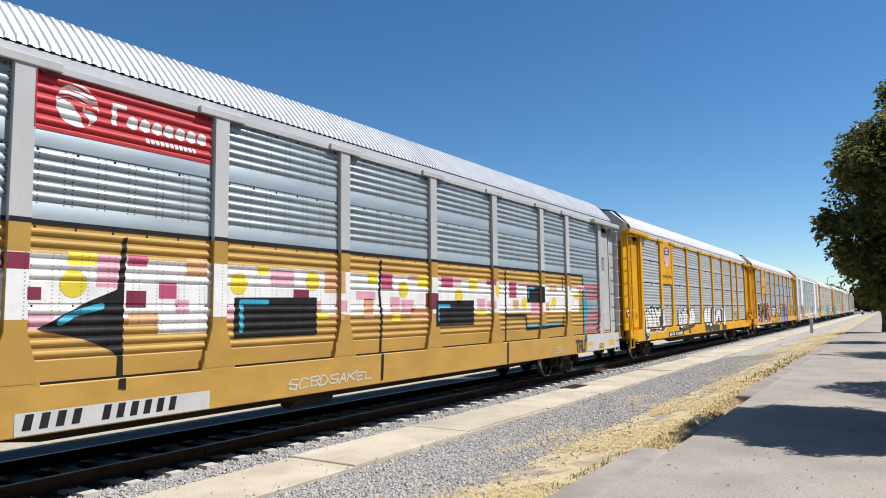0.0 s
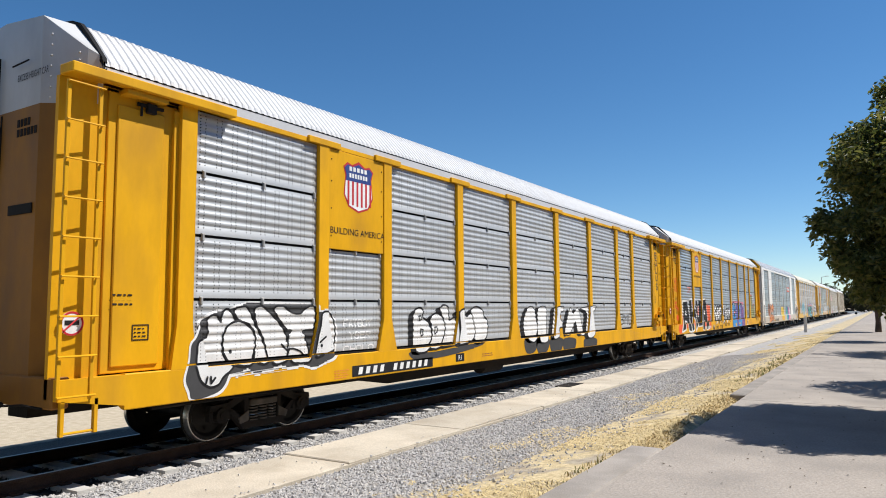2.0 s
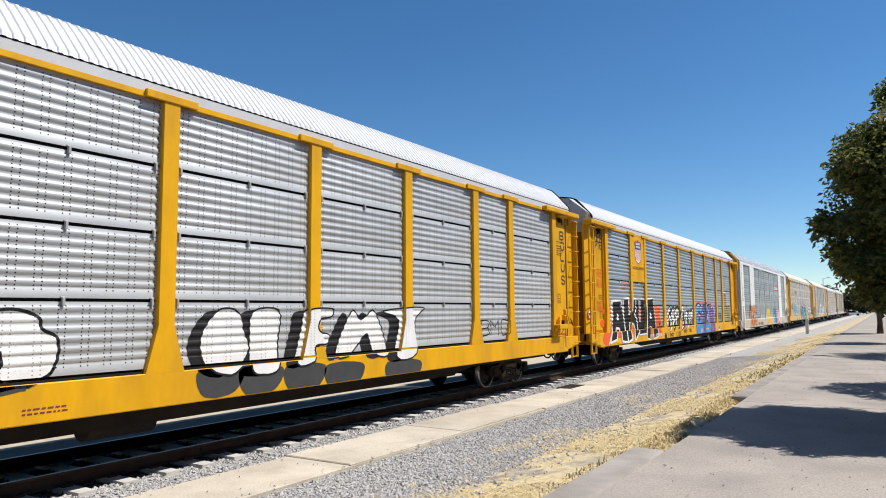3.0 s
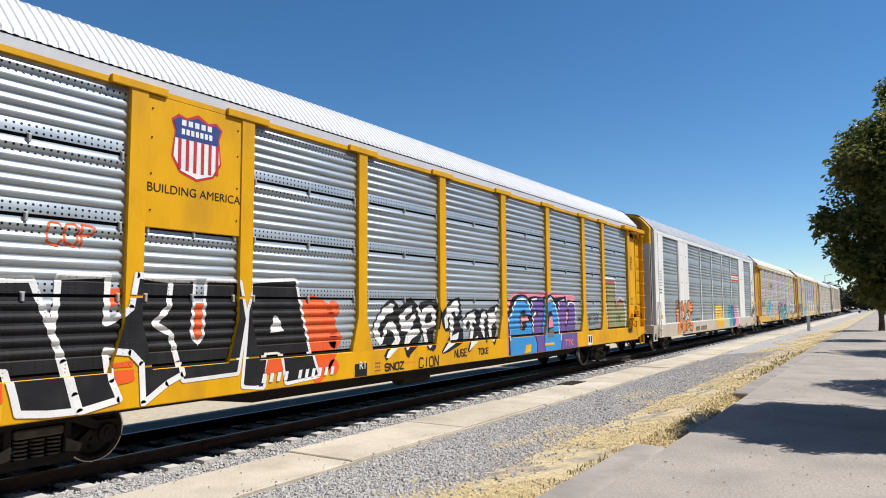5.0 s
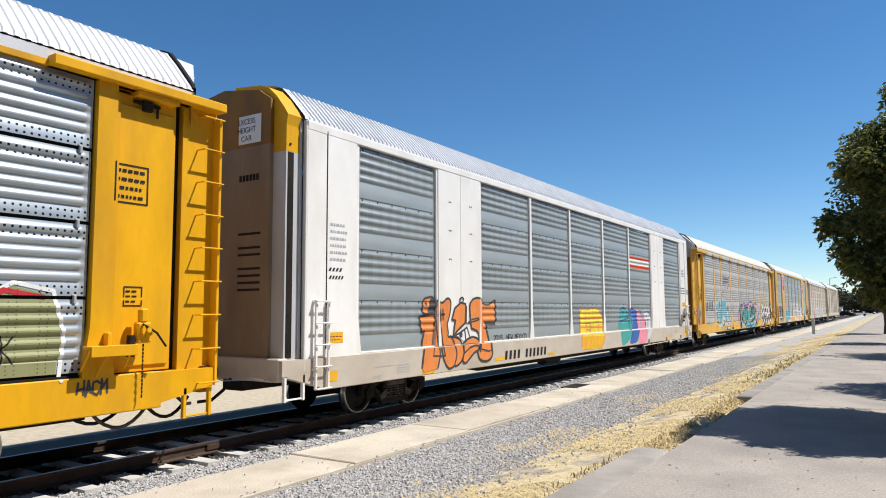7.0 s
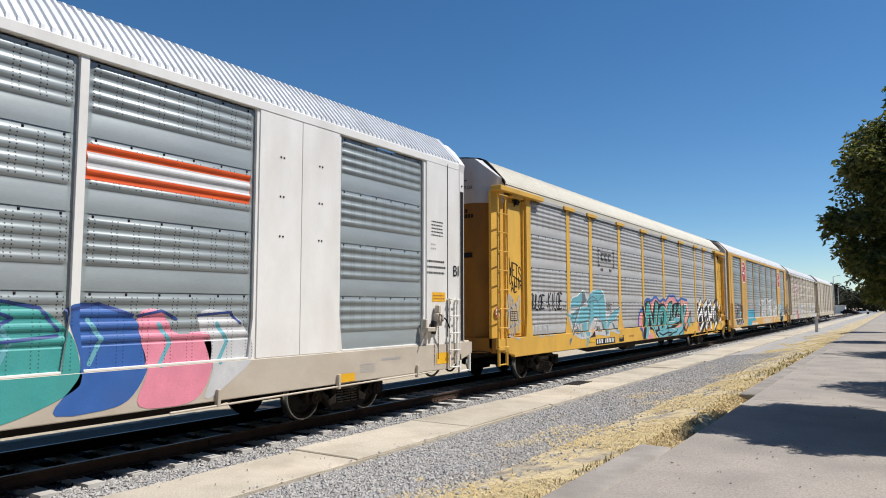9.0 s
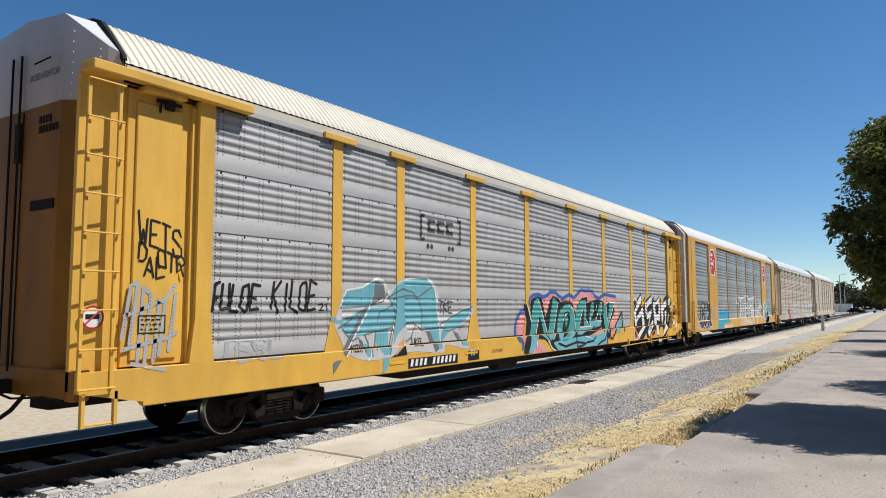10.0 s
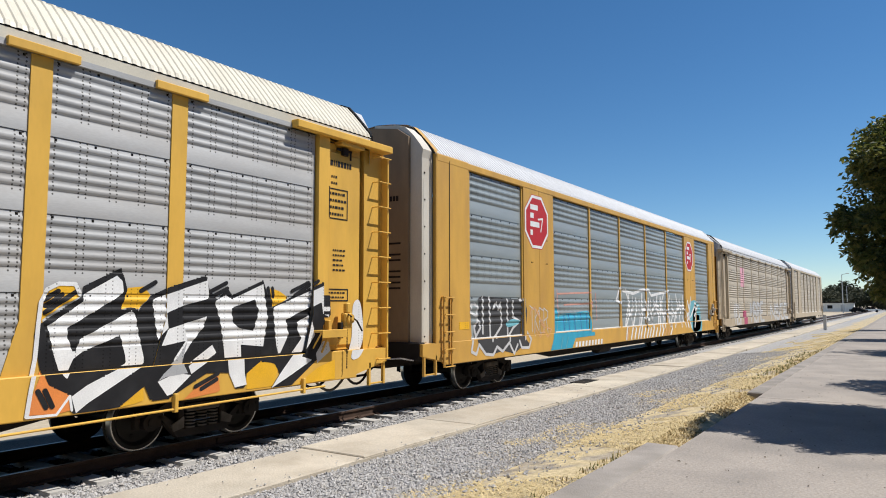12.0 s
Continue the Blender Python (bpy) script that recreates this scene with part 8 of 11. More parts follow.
fill_in("up_b", "white", 1, [(-1.42, 1.53), (-1.19, 1.75), (-0.88, 1.9), (-0.7, 1.96), (-0.68, 1.61), (-0.79, 1.56), (-0.88, 1.68), (-1.0, 1.65), (-0.9, 1.47), (-0.93, 1.24), (-0.99, 1.11), (-0.67, 1.19), (-0.71, 1.05), (-0.99, 0.93), (-1.29, 0.82), (-1.48, 0.76), (-1.4, 0.84), (-1.05, 1.14), (-1.1, 1.57), (-1.24, 1.48), (-1.26, 1.3), (-1.36, 1.29)], "graffiti")
fill_in("up_b", "black", 0, [(-0.55, 1.46), (-0.28, 1.65), (0.07, 1.74), (0.29, 1.69), (0.44, 1.74), (0.68, 1.69), (1.17, 1.84), (1.3, 1.79), (1.09, 1.48), (1.17, 1.16), (0.93, 0.8), (0.69, 1.07), (0.53, 0.88), (0.38, 1.04), (0.16, 1.0), (-0.13, 0.82), (-0.33, 0.7), (-0.4, 0.77), (-0.23, 1.02), (-0.14, 1.31), (-0.34, 1.22), (-0.48, 1.32)], "graffiti")
fill_in("up_b", "white", 1, [(-0.51, 1.43), (-0.28, 1.58), (0.04, 1.67), (0.11, 1.35), (-0.04, 1.4), (-0.12, 1.48), (0.01, 1.2), (-0.06, 0.97), (0.2, 1.08), (0.23, 1.0), (-0.06, 0.87), (-0.33, 0.74), (-0.23, 0.93), (-0.13, 1.21), (-0.21, 1.45), (-0.37, 1.41), (-0.34, 1.24), (-0.45, 1.3)], "graffiti")
fill_in("up_b", "white", 1, [(0.3, 1.29), (0.34, 1.54), (0.49, 1.67), (0.6, 1.64), (0.65, 1.48), (0.53, 1.47), (0.5, 1.37), (0.53, 1.18), (0.56, 0.93), (0.45, 1.09)], "graffiti")
fill_in("up_b", "white", 1, [(0.71, 1.63), (1.0, 1.63), (1.17, 1.79), (1.25, 1.74), (1.08, 1.58), (1.17, 1.47), (0.97, 1.32), (0.87, 1.29), (0.93, 0.91), (0.82, 0.91), (0.72, 1.28)], "graffiti")
fill_in("up_b", "pink", 0, [(1.66, 0.52), (1.61, 1.58), (1.74, 1.79), (1.87, 2.0), (2.12, 2.12), (2.72, 2.21), (3.18, 2.15), (4.13, 2.2), (5.11, 2.15), (5.93, 2.14), (6.41, 2.13), (6.43, 1.9), (6.52, 1.58), (6.44, 1.16), (6.46, 0.74), (6.44, 0.45)], "graffiti")
fill_in("up_b", "black", 1, [(1.7, 0.51), (1.67, 1.36), (1.72, 1.54), (1.83, 1.68), (1.94, 1.87), (2.07, 2.01), (2.3, 2.08), (2.67, 2.12), (2.9, 2.08), (3.02, 2.02), (3.44, 2.07), (3.99, 2.04), (4.2, 2.09), (4.38, 2.13), (4.64, 2.09), (4.87, 2.03), (5.11, 2.05), (5.7, 2.08), (5.73, 1.94), (5.96, 1.98), (6.28, 1.92), (6.5, 1.74), (6.5, 1.42), (6.42, 1.16), (6.43, 0.45)], "graffiti")
fill_in("up_b", "blue", 2, [(1.8, 0.5), (1.78, 0.77), (1.78, 1.06), (1.8, 1.35), (1.86, 1.5), (1.97, 1.58), (2.05, 1.63), (2.04, 1.73), (2.13, 1.83), (2.26, 1.95), (2.44, 2.03), (2.68, 2.05), (2.84, 2.02), (2.98, 1.96), (3.13, 1.84), (3.19, 1.63), (3.21, 1.29), (3.25, 1.04), (3.32, 0.91), (3.39, 0.78), (3.44, 0.68), (3.42, 0.44)], "graffiti")
fill_in("up_b", "purple", 2.5, [(3.25, 1.97), (4.02, 2.02), (4.03, 1.61), (3.98, 1.35), (3.89, 1.26), (3.92, 0.91), (3.95, 0.69), (3.96, 0.44), (3.43, 0.44), (3.44, 0.68), (3.38, 0.82), (3.29, 0.95), (3.28, 1.12)], "graffiti")
fill_in("up_b", "blue", 3, [(3.96, 0.44), (3.95, 0.91), (3.92, 1.22), (4.03, 1.44), (4.08, 1.7), (4.09, 1.9), (4.23, 2.02), (4.38, 2.07), (4.61, 2.03), (4.8, 1.91), (4.98, 1.75), (5.08, 1.5), (5.16, 1.21), (5.16, 0.83), (5.11, 0.43)], "graffiti")
fill_in("up_b", "purple", 3.5, [(5.15, 0.43), (5.2, 0.82), (5.18, 1.21), (5.11, 1.6), (5.12, 1.84), (5.19, 1.94), (5.62, 1.99), (5.75, 1.79), (5.85, 1.89), (6.17, 1.9), (6.42, 1.71), (6.45, 1.42), (6.39, 1.16), (6.37, 0.87), (6.44, 0.63), (6.43, 0.45)], "graffiti")
fill_in("up_b", "black", 4, [(2.48, 1.4), (2.51, 1.56), (2.62, 1.67), (2.76, 1.69), (2.85, 1.63), (2.87, 1.57), (3.2, 1.54), (3.22, 1.36), (2.89, 1.37), (2.87, 1.23), (2.8, 1.13), (2.64, 1.12), (2.54, 1.16)], "graffiti")
fill_in("up_b", "pink", 5, [(2.53, 1.42), (2.57, 1.53), (2.69, 1.49), (2.99, 1.51), (3.0, 1.39), (2.7, 1.38), (2.61, 1.32), (2.62, 1.16), (2.57, 1.18)], "graffiti")
fill_in("up_b", "black", 4.2, [(4.15, 0.95), (4.16, 1.34), (4.23, 1.63), (4.58, 1.65), (4.65, 1.51), (4.6, 1.16), (4.33, 1.12)], "graffiti")
fill_in("up_b", "pink", 5.2, [(4.21, 1.2), (4.28, 1.47), (4.59, 1.51), (4.6, 1.18), (4.24, 1.16)], "graffiti")
fill_in("up_b", "slate", 5, [(4.14, 0.88), (4.27, 1.1), (4.6, 1.15), (4.58, 0.88)], "graffiti")
fill_in("up_b", "black", 4.4, [(5.6, 1.15), (5.63, 1.54), (5.73, 1.69), (5.87, 1.71), (5.93, 1.59), (5.87, 1.33), (5.71, 1.15)], "graffiti")
fill_in("up_b", "pink", 5.4, [(5.63, 1.19), (5.67, 1.59), (5.82, 1.61), (5.84, 1.44), (5.74, 1.29)], "graffiti")
Coat("up_b", "black", 4).stroke([(3.21, 1.88), (3.23, 1.29), (3.28, 1.02), (3.38, 0.85), (3.44, 0.71), (3.41, 0.44)], 0.04).done("graffiti")
Coat("up_b", "black", 4.6).stroke([(3.27, 1.66), (3.51, 1.67), (4.02, 1.62), (3.98, 1.37), (3.9, 1.25), (3.94, 0.87), (3.95, 0.44)], 0.035).done("graffiti")
Coat("up_b", "black", 4.7).stroke([(3.54, 1.66), (3.59, 1.53), (3.65, 1.64)], 0.05).done("graffiti")
Coat("up_b", "black", 4.8).stroke([(5.69, 1.19), (5.61, 0.99)], 0.02).done("graffiti")
Coat("up_b", "white", 6).stroke([(2.05, 1.64), (2.07, 1.76), (2.18, 1.85), (2.35, 1.95), (2.63, 1.98), (2.87, 1.96), (3.03, 1.89), (3.12, 1.69)], 0.05).done("graffiti")
Coat("up_b", "white", 6).stroke([(2.0, 1.58), (1.85, 1.5), (1.8, 1.39), (1.78, 1.2), (1.78, 0.99), (1.79, 0.9)], 0.05).done("graffiti")
Coat("up_b", "white", 6).stroke([(4.12, 1.88), (4.26, 1.98), (4.45, 2.02), (4.67, 1.96), (4.84, 1.83), (5.01, 1.6), (5.11, 1.36), (5.14, 1.07), (5.13, 0.78)], 0.05).done("graffiti")
Coat("up_b", "white", 6).stroke([(3.26, 1.74), (3.25, 1.96), (3.56, 1.99)], 0.05).done("graffiti")
Coat("up_b", "white", 6).stroke([(3.3, 1.08), (3.29, 1.5), (3.51, 1.61)], 0.05).done("graffiti")
Coat("up_b", "white", 6).stroke([(5.13, 1.7), (5.13, 1.91), (5.33, 1.94), (5.55, 1.97)], 0.05).done("graffiti")
Coat("up_b", "white", 6).stroke([(5.78, 1.79), (5.96, 1.9), (6.22, 1.91), (6.41, 1.79), (6.45, 1.58), (6.42, 1.29)], 0.05).done("graffiti")
fill_in("up_b", "amber", 6, [(2.68, 0.74), (3.04, 0.75), (2.99, 0.52), (2.64, 0.51)], "graffiti")
fill_in("up_b", "amber", 6.2, [(3.93, 0.73), (4.6, 0.72), (4.6, 0.65), (3.93, 0.66)], "graffiti")
word("up_b", "TTK", 5.4, 6.07, 0.58, 0.75, 0.035, "tangerine", wild=0.06, layer=7)
fill_in("up_b", "olive", 0, [(9.54, 0.97), (9.36, 2.68), (10.36, 2.7), (10.4, 1.79), (10.89, 2.06), (11.4, 1.93), (11.45, 1.37), (11.38, 0.96)], "graffiti")
Coat("up_b", "white", 1).stroke([(9.49, 0.97), (9.24, 2.77), (10.36, 2.75), (10.45, 1.86), (10.89, 2.1), (11.34, 2.01), (11.48, 1.51), (11.44, 0.95)], 0.05).done("graffiti")
Coat("up_b", "red", 2).stroke([(9.58, 0.97), (9.38, 2.65), (10.31, 2.65), (10.35, 1.66), (10.78, 2.01), (11.23, 1.93)], 0.06).done("graffiti")
word("up_b", "NECORA", 7.55, 8.56, 1.17, 1.55, 0.025, 'black', wild=0.1, slant=0.2)
word("up_b", "TOKE", 6.64, 6.99, 1.31, 1.43, 0.02, 'black', wild=0.06)
word("up_b", "EMK", 10.42, 10.94, 1.19, 1.49, 0.02, 'black', wild=0.08, layer=2)
word("up_b", "SNOZ", -3.58, -2.93, 0.54, 0.67, 0.035, 'black', wild=0.04)
word("up_b", "CION", -2.41, -1.63, 0.51, 0.71, 0.035, 'black', wild=0.08)
word("up_b", "NUSE", -0.98, -0.43, 0.64, 0.8, 0.03, 'black', wild=0.06)
word("up_b", "TOKE", 0.09, 0.61, 0.64, 0.77, 0.03, 'black', wild=0.06)
Coat("up_b", "black", 0).rect(-4.48, -4.12, 0.48, 0.73).done("plate")
fine_print("up_b", -2.98, -2.51, 0.62, 0.68, 1, "tangerine", seed=3, frame_w=0)
fine_print("up_b", -3.87, -3.65, 0.53, 0.74, 3, "maroon", seed=4, frame_w=0.0)
Coat("up_b", "white", 0).rect(7.35, 7.76, 0.51, 0.83).done("sticker")
Coat("up_b", "black", 1).rect(7.4, 7.55, 0.59, 0.79).done("sticker")
Coat("up_b", "black", 1).rect(7.6, 7.71, 0.57, 0.8).done("sticker")
fine_print("up_b", 8.18, 8.82, 0.54, 0.74, 4, "tangerine", seed=9, frame_w=0)
word("up_b", "UER", -12.81, -12.07, 4.14, 4.45, 0.035, 'black', wild=0.08)
word("up_b", "PIE", -12.77, -12.13, 3.91, 4.15, 0.035, 'black', wild=0.08)
word("up_b", "FREE", -12.75, -12.11, 2.91, 3.18, 0.03, 'orange', wild=0.05)
word("up_b", "RAIL", -12.7, -12.09, 2.55, 2.85, 0.03, 'orange', wild=0.05)
word("up_b", "UMYNO", -12.75, -12.2, 1.72, 2.06, 0.03, 'orange', wild=0.06)
Coat("up_b", "orange", 1).blob([(-12.41, 1.24), (-12.37, 1.4), (-12.08, 1.41), (-12.02, 1.23), (-12.19, 1.13)]).done("graffiti")
Coat("up_b", "orange", 1).blob([(-12.2, 1.67), (-12.12, 1.8), (-11.95, 1.74), (-12.02, 1.58)]).done("graffiti")
fine_print("up_b", -12.55, -12.09, 2.11, 2.31, 3, "black", seed=2, frame_w=0)
fine_print("up_b", -12.48, -12.22, 1.5, 1.69, 3, "black", seed=3, frame_w=0.015)
fine_print("up_b", 12.02, 12.56, 3.21, 3.67, 4, "black", seed=4, frame_w=0.02)
fine_print("up_b", 12.25, 12.52, 1.86, 2.06, 3, "black", seed=5, frame_w=0.015)
word("up_b", "HACM", 11.63, 12.02, 0.76, 0.91, 0.03, 'charcoal', wild=0.15)
# white car
Coat("white", "tangerine", 0).blob([(-8.49, 1.16), (-8.28, 1.15), (-8.09, 1.1), (-7.96, 0.99), (-7.9, 0.86), (-7.91, 0.74), (-8.02, 0.59), (-8.17, 0.52), (-8.3, 0.52), (-8.23, 0.68), (-8.21, 0.81), (-8.29, 0.99)]).done("graffiti")
Coat("white", "charcoal", 1).stroke([(-8.49, 1.16), (-8.46, 1.18), (-8.41, 1.17), (-8.34, 1.16), (-8.28, 1.15), (-8.23, 1.15), (-8.18, 1.13), (-8.13, 1.12), (-8.09, 1.1), (-8.05, 1.08), (-8.02, 1.05), (-7.99, 1.02), (-7.96, 0.99), (-7.94, 0.96), (-7.92, 0.93), (-7.91, 0.89), (-7.9, 0.86), (-7.89, 0.83), (-7.89, 0.8), (-7.89, 0.77), (-7.91, 0.74), (-7.93, 0.7), (-7.95, 0.66), (-7.98, 0.63), (-8.02, 0.59), (-8.05, 0.57), (-8.09, 0.55), (-8.13, 0.53), (-8.17, 0.52), (-8.21, 0.51), (-8.25, 0.5), (-8.28, 0.51), (-8.3, 0.52), (-8.3, 0.55), (-8.28, 0.59), (-8.25, 0.63), (-8.23, 0.68), (-8.22, 0.71), (-8.21, 0.74), (-8.21, 0.77), (-8.21, 0.81), (-8.22, 0.85), (-8.24, 0.9), (-8.26, 0.95), (-8.29, 0.99), (-8.34, 1.04), (-8.41, 1.09), (-8.46, 1.14), (-8.49, 1.16)], 0.045).done("graffiti")
Coat("white", "tangerine", 2).blob([(-8.99, 1.93), (-8.92, 1.96), (-8.81, 1.92), (-8.69, 1.96), (-8.58, 2.02), (-8.48, 2.0), (-8.43, 1.91), (-8.45, 1.76), (-8.52, 1.58), (-8.59, 1.43), (-8.55, 1.27), (-8.56, 1.19), (-8.44, 1.15), (-8.34, 1.07), (-8.25, 0.9), (-8.21, 0.76), (-8.28, 0.59), (-8.35, 0.51), (-8.56, 0.48), (-8.74, 0.67), (-8.83, 0.94), (-8.87, 1.16), (-8.97, 1.19), (-9.01, 1.46), (-9.03, 1.68)]).done("graffiti")
Coat("white", "charcoal", 3).stroke([(-8.99, 1.93), (-8.97, 1.96), (-8.96, 1.97), (-8.94, 1.96), (-8.92, 1.96), (-8.9, 1.95), (-8.87, 1.94), (-8.84, 1.93), (-8.81, 1.92), (-8.78, 1.92), (-8.75, 1.94), (-8.72, 1.95), (-8.69, 1.96), (-8.67, 1.98), (-8.64, 2.0), (-8.61, 2.01), (-8.58, 2.02), (-8.55, 2.02), (-8.53, 2.02), (-8.5, 2.01), (-8.48, 2.0), (-8.47, 1.99), (-8.45, 1.97), (-8.44, 1.94), (-8.43, 1.91), (-8.43, 1.88), (-8.44, 1.84), (-8.44, 1.8), (-8.45, 1.76), (-8.47, 1.72), (-8.48, 1.67), (-8.5, 1.63), (-8.52, 1.58), (-8.54, 1.54), (-8.56, 1.51), (-8.58, 1.47), (-8.59, 1.43), (-8.58, 1.39), (-8.57, 1.35), (-8.56, 1.31), (-8.55, 1.27), (-8.55, 1.24), (-8.56, 1.22), (-8.56, 1.2), (-8.56, 1.19), (-8.54, 1.17), (-8.5, 1.17), (-8.47, 1.16), (-8.44, 1.15), (-8.41, 1.14), (-8.39, 1.12), (-8.36, 1.1), (-8.34, 1.07), (-8.31, 1.03), (-8.29, 0.99), (-8.27, 0.94), (-8.25, 0.9), (-8.23, 0.87), (-8.22, 0.83), (-8.21, 0.8), (-8.21, 0.76), (-8.22, 0.72), (-8.24, 0.67), (-8.26, 0.63), (-8.28, 0.59), (-8.29, 0.56), (-8.3, 0.54), (-8.32, 0.52), (-8.35, 0.51), (-8.39, 0.49), (-8.45, 0.48), (-8.51, 0.47), (-8.56, 0.48), (-8.61, 0.52), (-8.66, 0.56), (-8.7, 0.62), (-8.74, 0.67), (-8.77, 0.74), (-8.79, 0.8), (-8.81, 0.87), (-8.83, 0.94), (-8.84, 1.0), (-8.85, 1.06), (-8.85, 1.12), (-8.87, 1.16), (-8.89, 1.17), (-8.92, 1.17), (-8.95, 1.17), (-8.97, 1.19), (-8.98, 1.24), (-8.99, 1.31), (-9.0, 1.39), (-9.01, 1.46), (-9.02, 1.52), (-9.02, 1.57), (-9.03, 1.62), (-9.03, 1.68), (-9.02, 1.74), (-9.01, 1.82), (-9.0, 1.88), (-8.99, 1.93)], 0.045).done("graffiti")
fill_in("white", "tangerine", 4, [(-9.59, 1.62), (-9.37, 1.64), (-9.03, 1.69), (-9.0, 1.5), (-8.97, 1.2), (-8.9, 0.86), (-8.9, 0.77), (-8.94, 0.65), (-8.99, 0.53), (-9.07, 0.49), (-9.53, 0.46), (-9.58, 0.58), (-9.54, 0.78), (-9.51, 0.9), (-9.49, 1.11), (-9.41, 1.31), (-9.51, 1.29), (-9.54, 1.39)], "graffiti")
Coat("white", "charcoal", 5).stroke([(-9.59, 1.62), (-9.37, 1.64), (-9.03, 1.69), (-9.0, 1.5), (-8.97, 1.2), (-8.9, 0.86), (-8.9, 0.77), (-8.94, 0.65), (-8.99, 0.53)], 0.05).done("graffiti")
Coat("white", "charcoal", 5).stroke([(-9.58, 0.58), (-9.54, 0.78), (-9.51, 0.9), (-9.49, 1.11), (-9.41, 1.31), (-9.51, 1.29), (-9.54, 1.39), (-9.59, 1.62)], 0.05).done("graffiti")
Coat("white", "charcoal", 5).stroke([(-9.04, 1.51), (-9.09, 1.12), (-9.16, 0.78), (-8.69, 0.76), (-8.75, 0.93), (-8.84, 1.37)], 0.035).done("graffiti")
Coat("white", "tangerine", 4).blob([(-9.48, 1.78), (-9.48, 1.9), (-9.4, 2.0), (-9.25, 2.03), (-9.11, 2.04), (-9.01, 1.98), (-8.98, 1.87), (-9.05, 1.76), (-9.21, 1.69), (-9.39, 1.68), (-9.47, 1.72)]).done("graffiti")
Coat("white", "charcoal", 5).stroke([(-9.48, 1.78), (-9.49, 1.81), (-9.49, 1.84), (-9.48, 1.87), (-9.48, 1.9), (-9.46, 1.93), (-9.45, 1.96), (-9.42, 1.98), (-9.4, 2.0), (-9.37, 2.02), (-9.33, 2.02), (-9.29, 2.03), (-9.25, 2.03), (-9.22, 2.04), (-9.18, 2.04), (-9.14, 2.05), (-9.11, 2.04), (-9.08, 2.03), (-9.06, 2.02), (-9.03, 2.0), (-9.01, 1.98), (-9.0, 1.95), (-8.98, 1.92), (-8.98, 1.89), (-8.98, 1.87), (-8.98, 1.84), (-9.0, 1.81), (-9.02, 1.79), (-9.05, 1.76), (-9.08, 1.74), (-9.12, 1.72), (-9.17, 1.71), (-9.21, 1.69), (-9.26, 1.69), (-9.3, 1.68), (-9.35, 1.68), (-9.39, 1.68), (-9.42, 1.69), (-9.44, 1.7), (-9.46, 1.71), (-9.47, 1.72), (-9.48, 1.73), (-9.48, 1.75), (-9.48, 1.76), (-9.48, 1.78)], 0.045).done("graffiti")
Coat("white", "charcoal", 6).blob([(-9.28, 1.7), (-9.24, 1.85), (-9.19, 1.99), (-9.08, 2.03), (-8.99, 1.94), (-8.97, 1.85), (-9.05, 1.75)]).done("graffiti")
Coat("white", "charcoal", 6).disc(-9.35, 1.9, 0.04).done("graffiti")
fill_in("white", "tangerine", 4, [(-8.27, 1.8), (-8.01, 1.93), (-7.8, 1.9), (-7.8, 1.76), (-7.83, 1.46), (-8.04, 1.36), (-8.22, 1.26), (-8.34, 1.16), (-8.29, 1.4), (-8.24, 1.52), (-8.39, 1.55), (-8.31, 1.72)], "graffiti")
Coat("white", "charcoal", 5).stroke([(-8.27, 1.8), (-8.01, 1.93), (-7.8, 1.9), (-7.8, 1.76), (-7.83, 1.46), (-8.04, 1.36), (-8.22, 1.26), (-8.34, 1.16), (-8.29, 1.4), (-8.24, 1.52), (-8.39, 1.55), (-8.31, 1.72), (-8.27, 1.8)], 0.05).done("graffiti")
fill_in("white", "charcoal", 3, [(-7.83, 1.9), (-7.73, 1.85), (-7.75, 1.43), (-7.83, 1.46)], "graffiti")
fill_in("white", "white", 4, [(-8.22, 1.2), (-8.03, 1.25), (-7.84, 1.32), (-7.75, 1.36), (-7.61, 1.12), (-7.83, 1.0), (-8.03, 1.12)], "graffiti")
Coat("white", "charcoal", 5).stroke([(-8.22, 1.2), (-8.03, 1.25), (-7.84, 1.32), (-7.75, 1.36), (-7.61, 1.12)], 0.045).done("graffiti")
Coat("white", "charcoal", 6).disc(-8.02, 1.2, 0.07).done("graffiti")
fill_in("white", "charcoal", 5, [(-7.88, 1.32), (-7.83, 1.34), (-7.77, 1.06), (-7.82, 1.04)], "graffiti")
fill_in("white", "tangerine", 4, [(-7.61, 1.81), (-7.59, 1.92), (-7.45, 2.02), (-7.24, 2.05), (-7.05, 2.03), (-6.9, 1.93), (-6.82, 1.89), (-6.59, 1.89), (-6.37, 1.97), (-6.27, 1.97), (-6.28, 1.76), (-6.27, 1.55), (-6.33, 1.43), (-6.78, 1.46), (-6.73, 1.22), (-6.64, 1.02), (-6.6, 0.79), (-6.76, 0.75), (-7.14, 0.78), (-7.29, 0.82), (-7.17, 0.93), (-7.15, 1.0), (-7.22, 1.22), (-7.29, 1.27), (-7.53, 1.33), (-7.58, 1.52)], "graffiti")
Coat("white", "charcoal", 5).stroke([(-7.14, 0.78), (-7.17, 0.93), (-7.15, 1.0), (-7.22, 1.22), (-7.29, 1.27), (-7.53, 1.33), (-7.58, 1.52), (-7.61, 1.81), (-7.59, 1.92), (-7.45, 2.02), (-7.24, 2.05), (-7.05, 2.03), (-6.9, 1.93), (-6.82, 1.89), (-6.59, 1.89), (-6.37, 1.97), (-6.27, 2.0)], 0.05).done("graffiti")
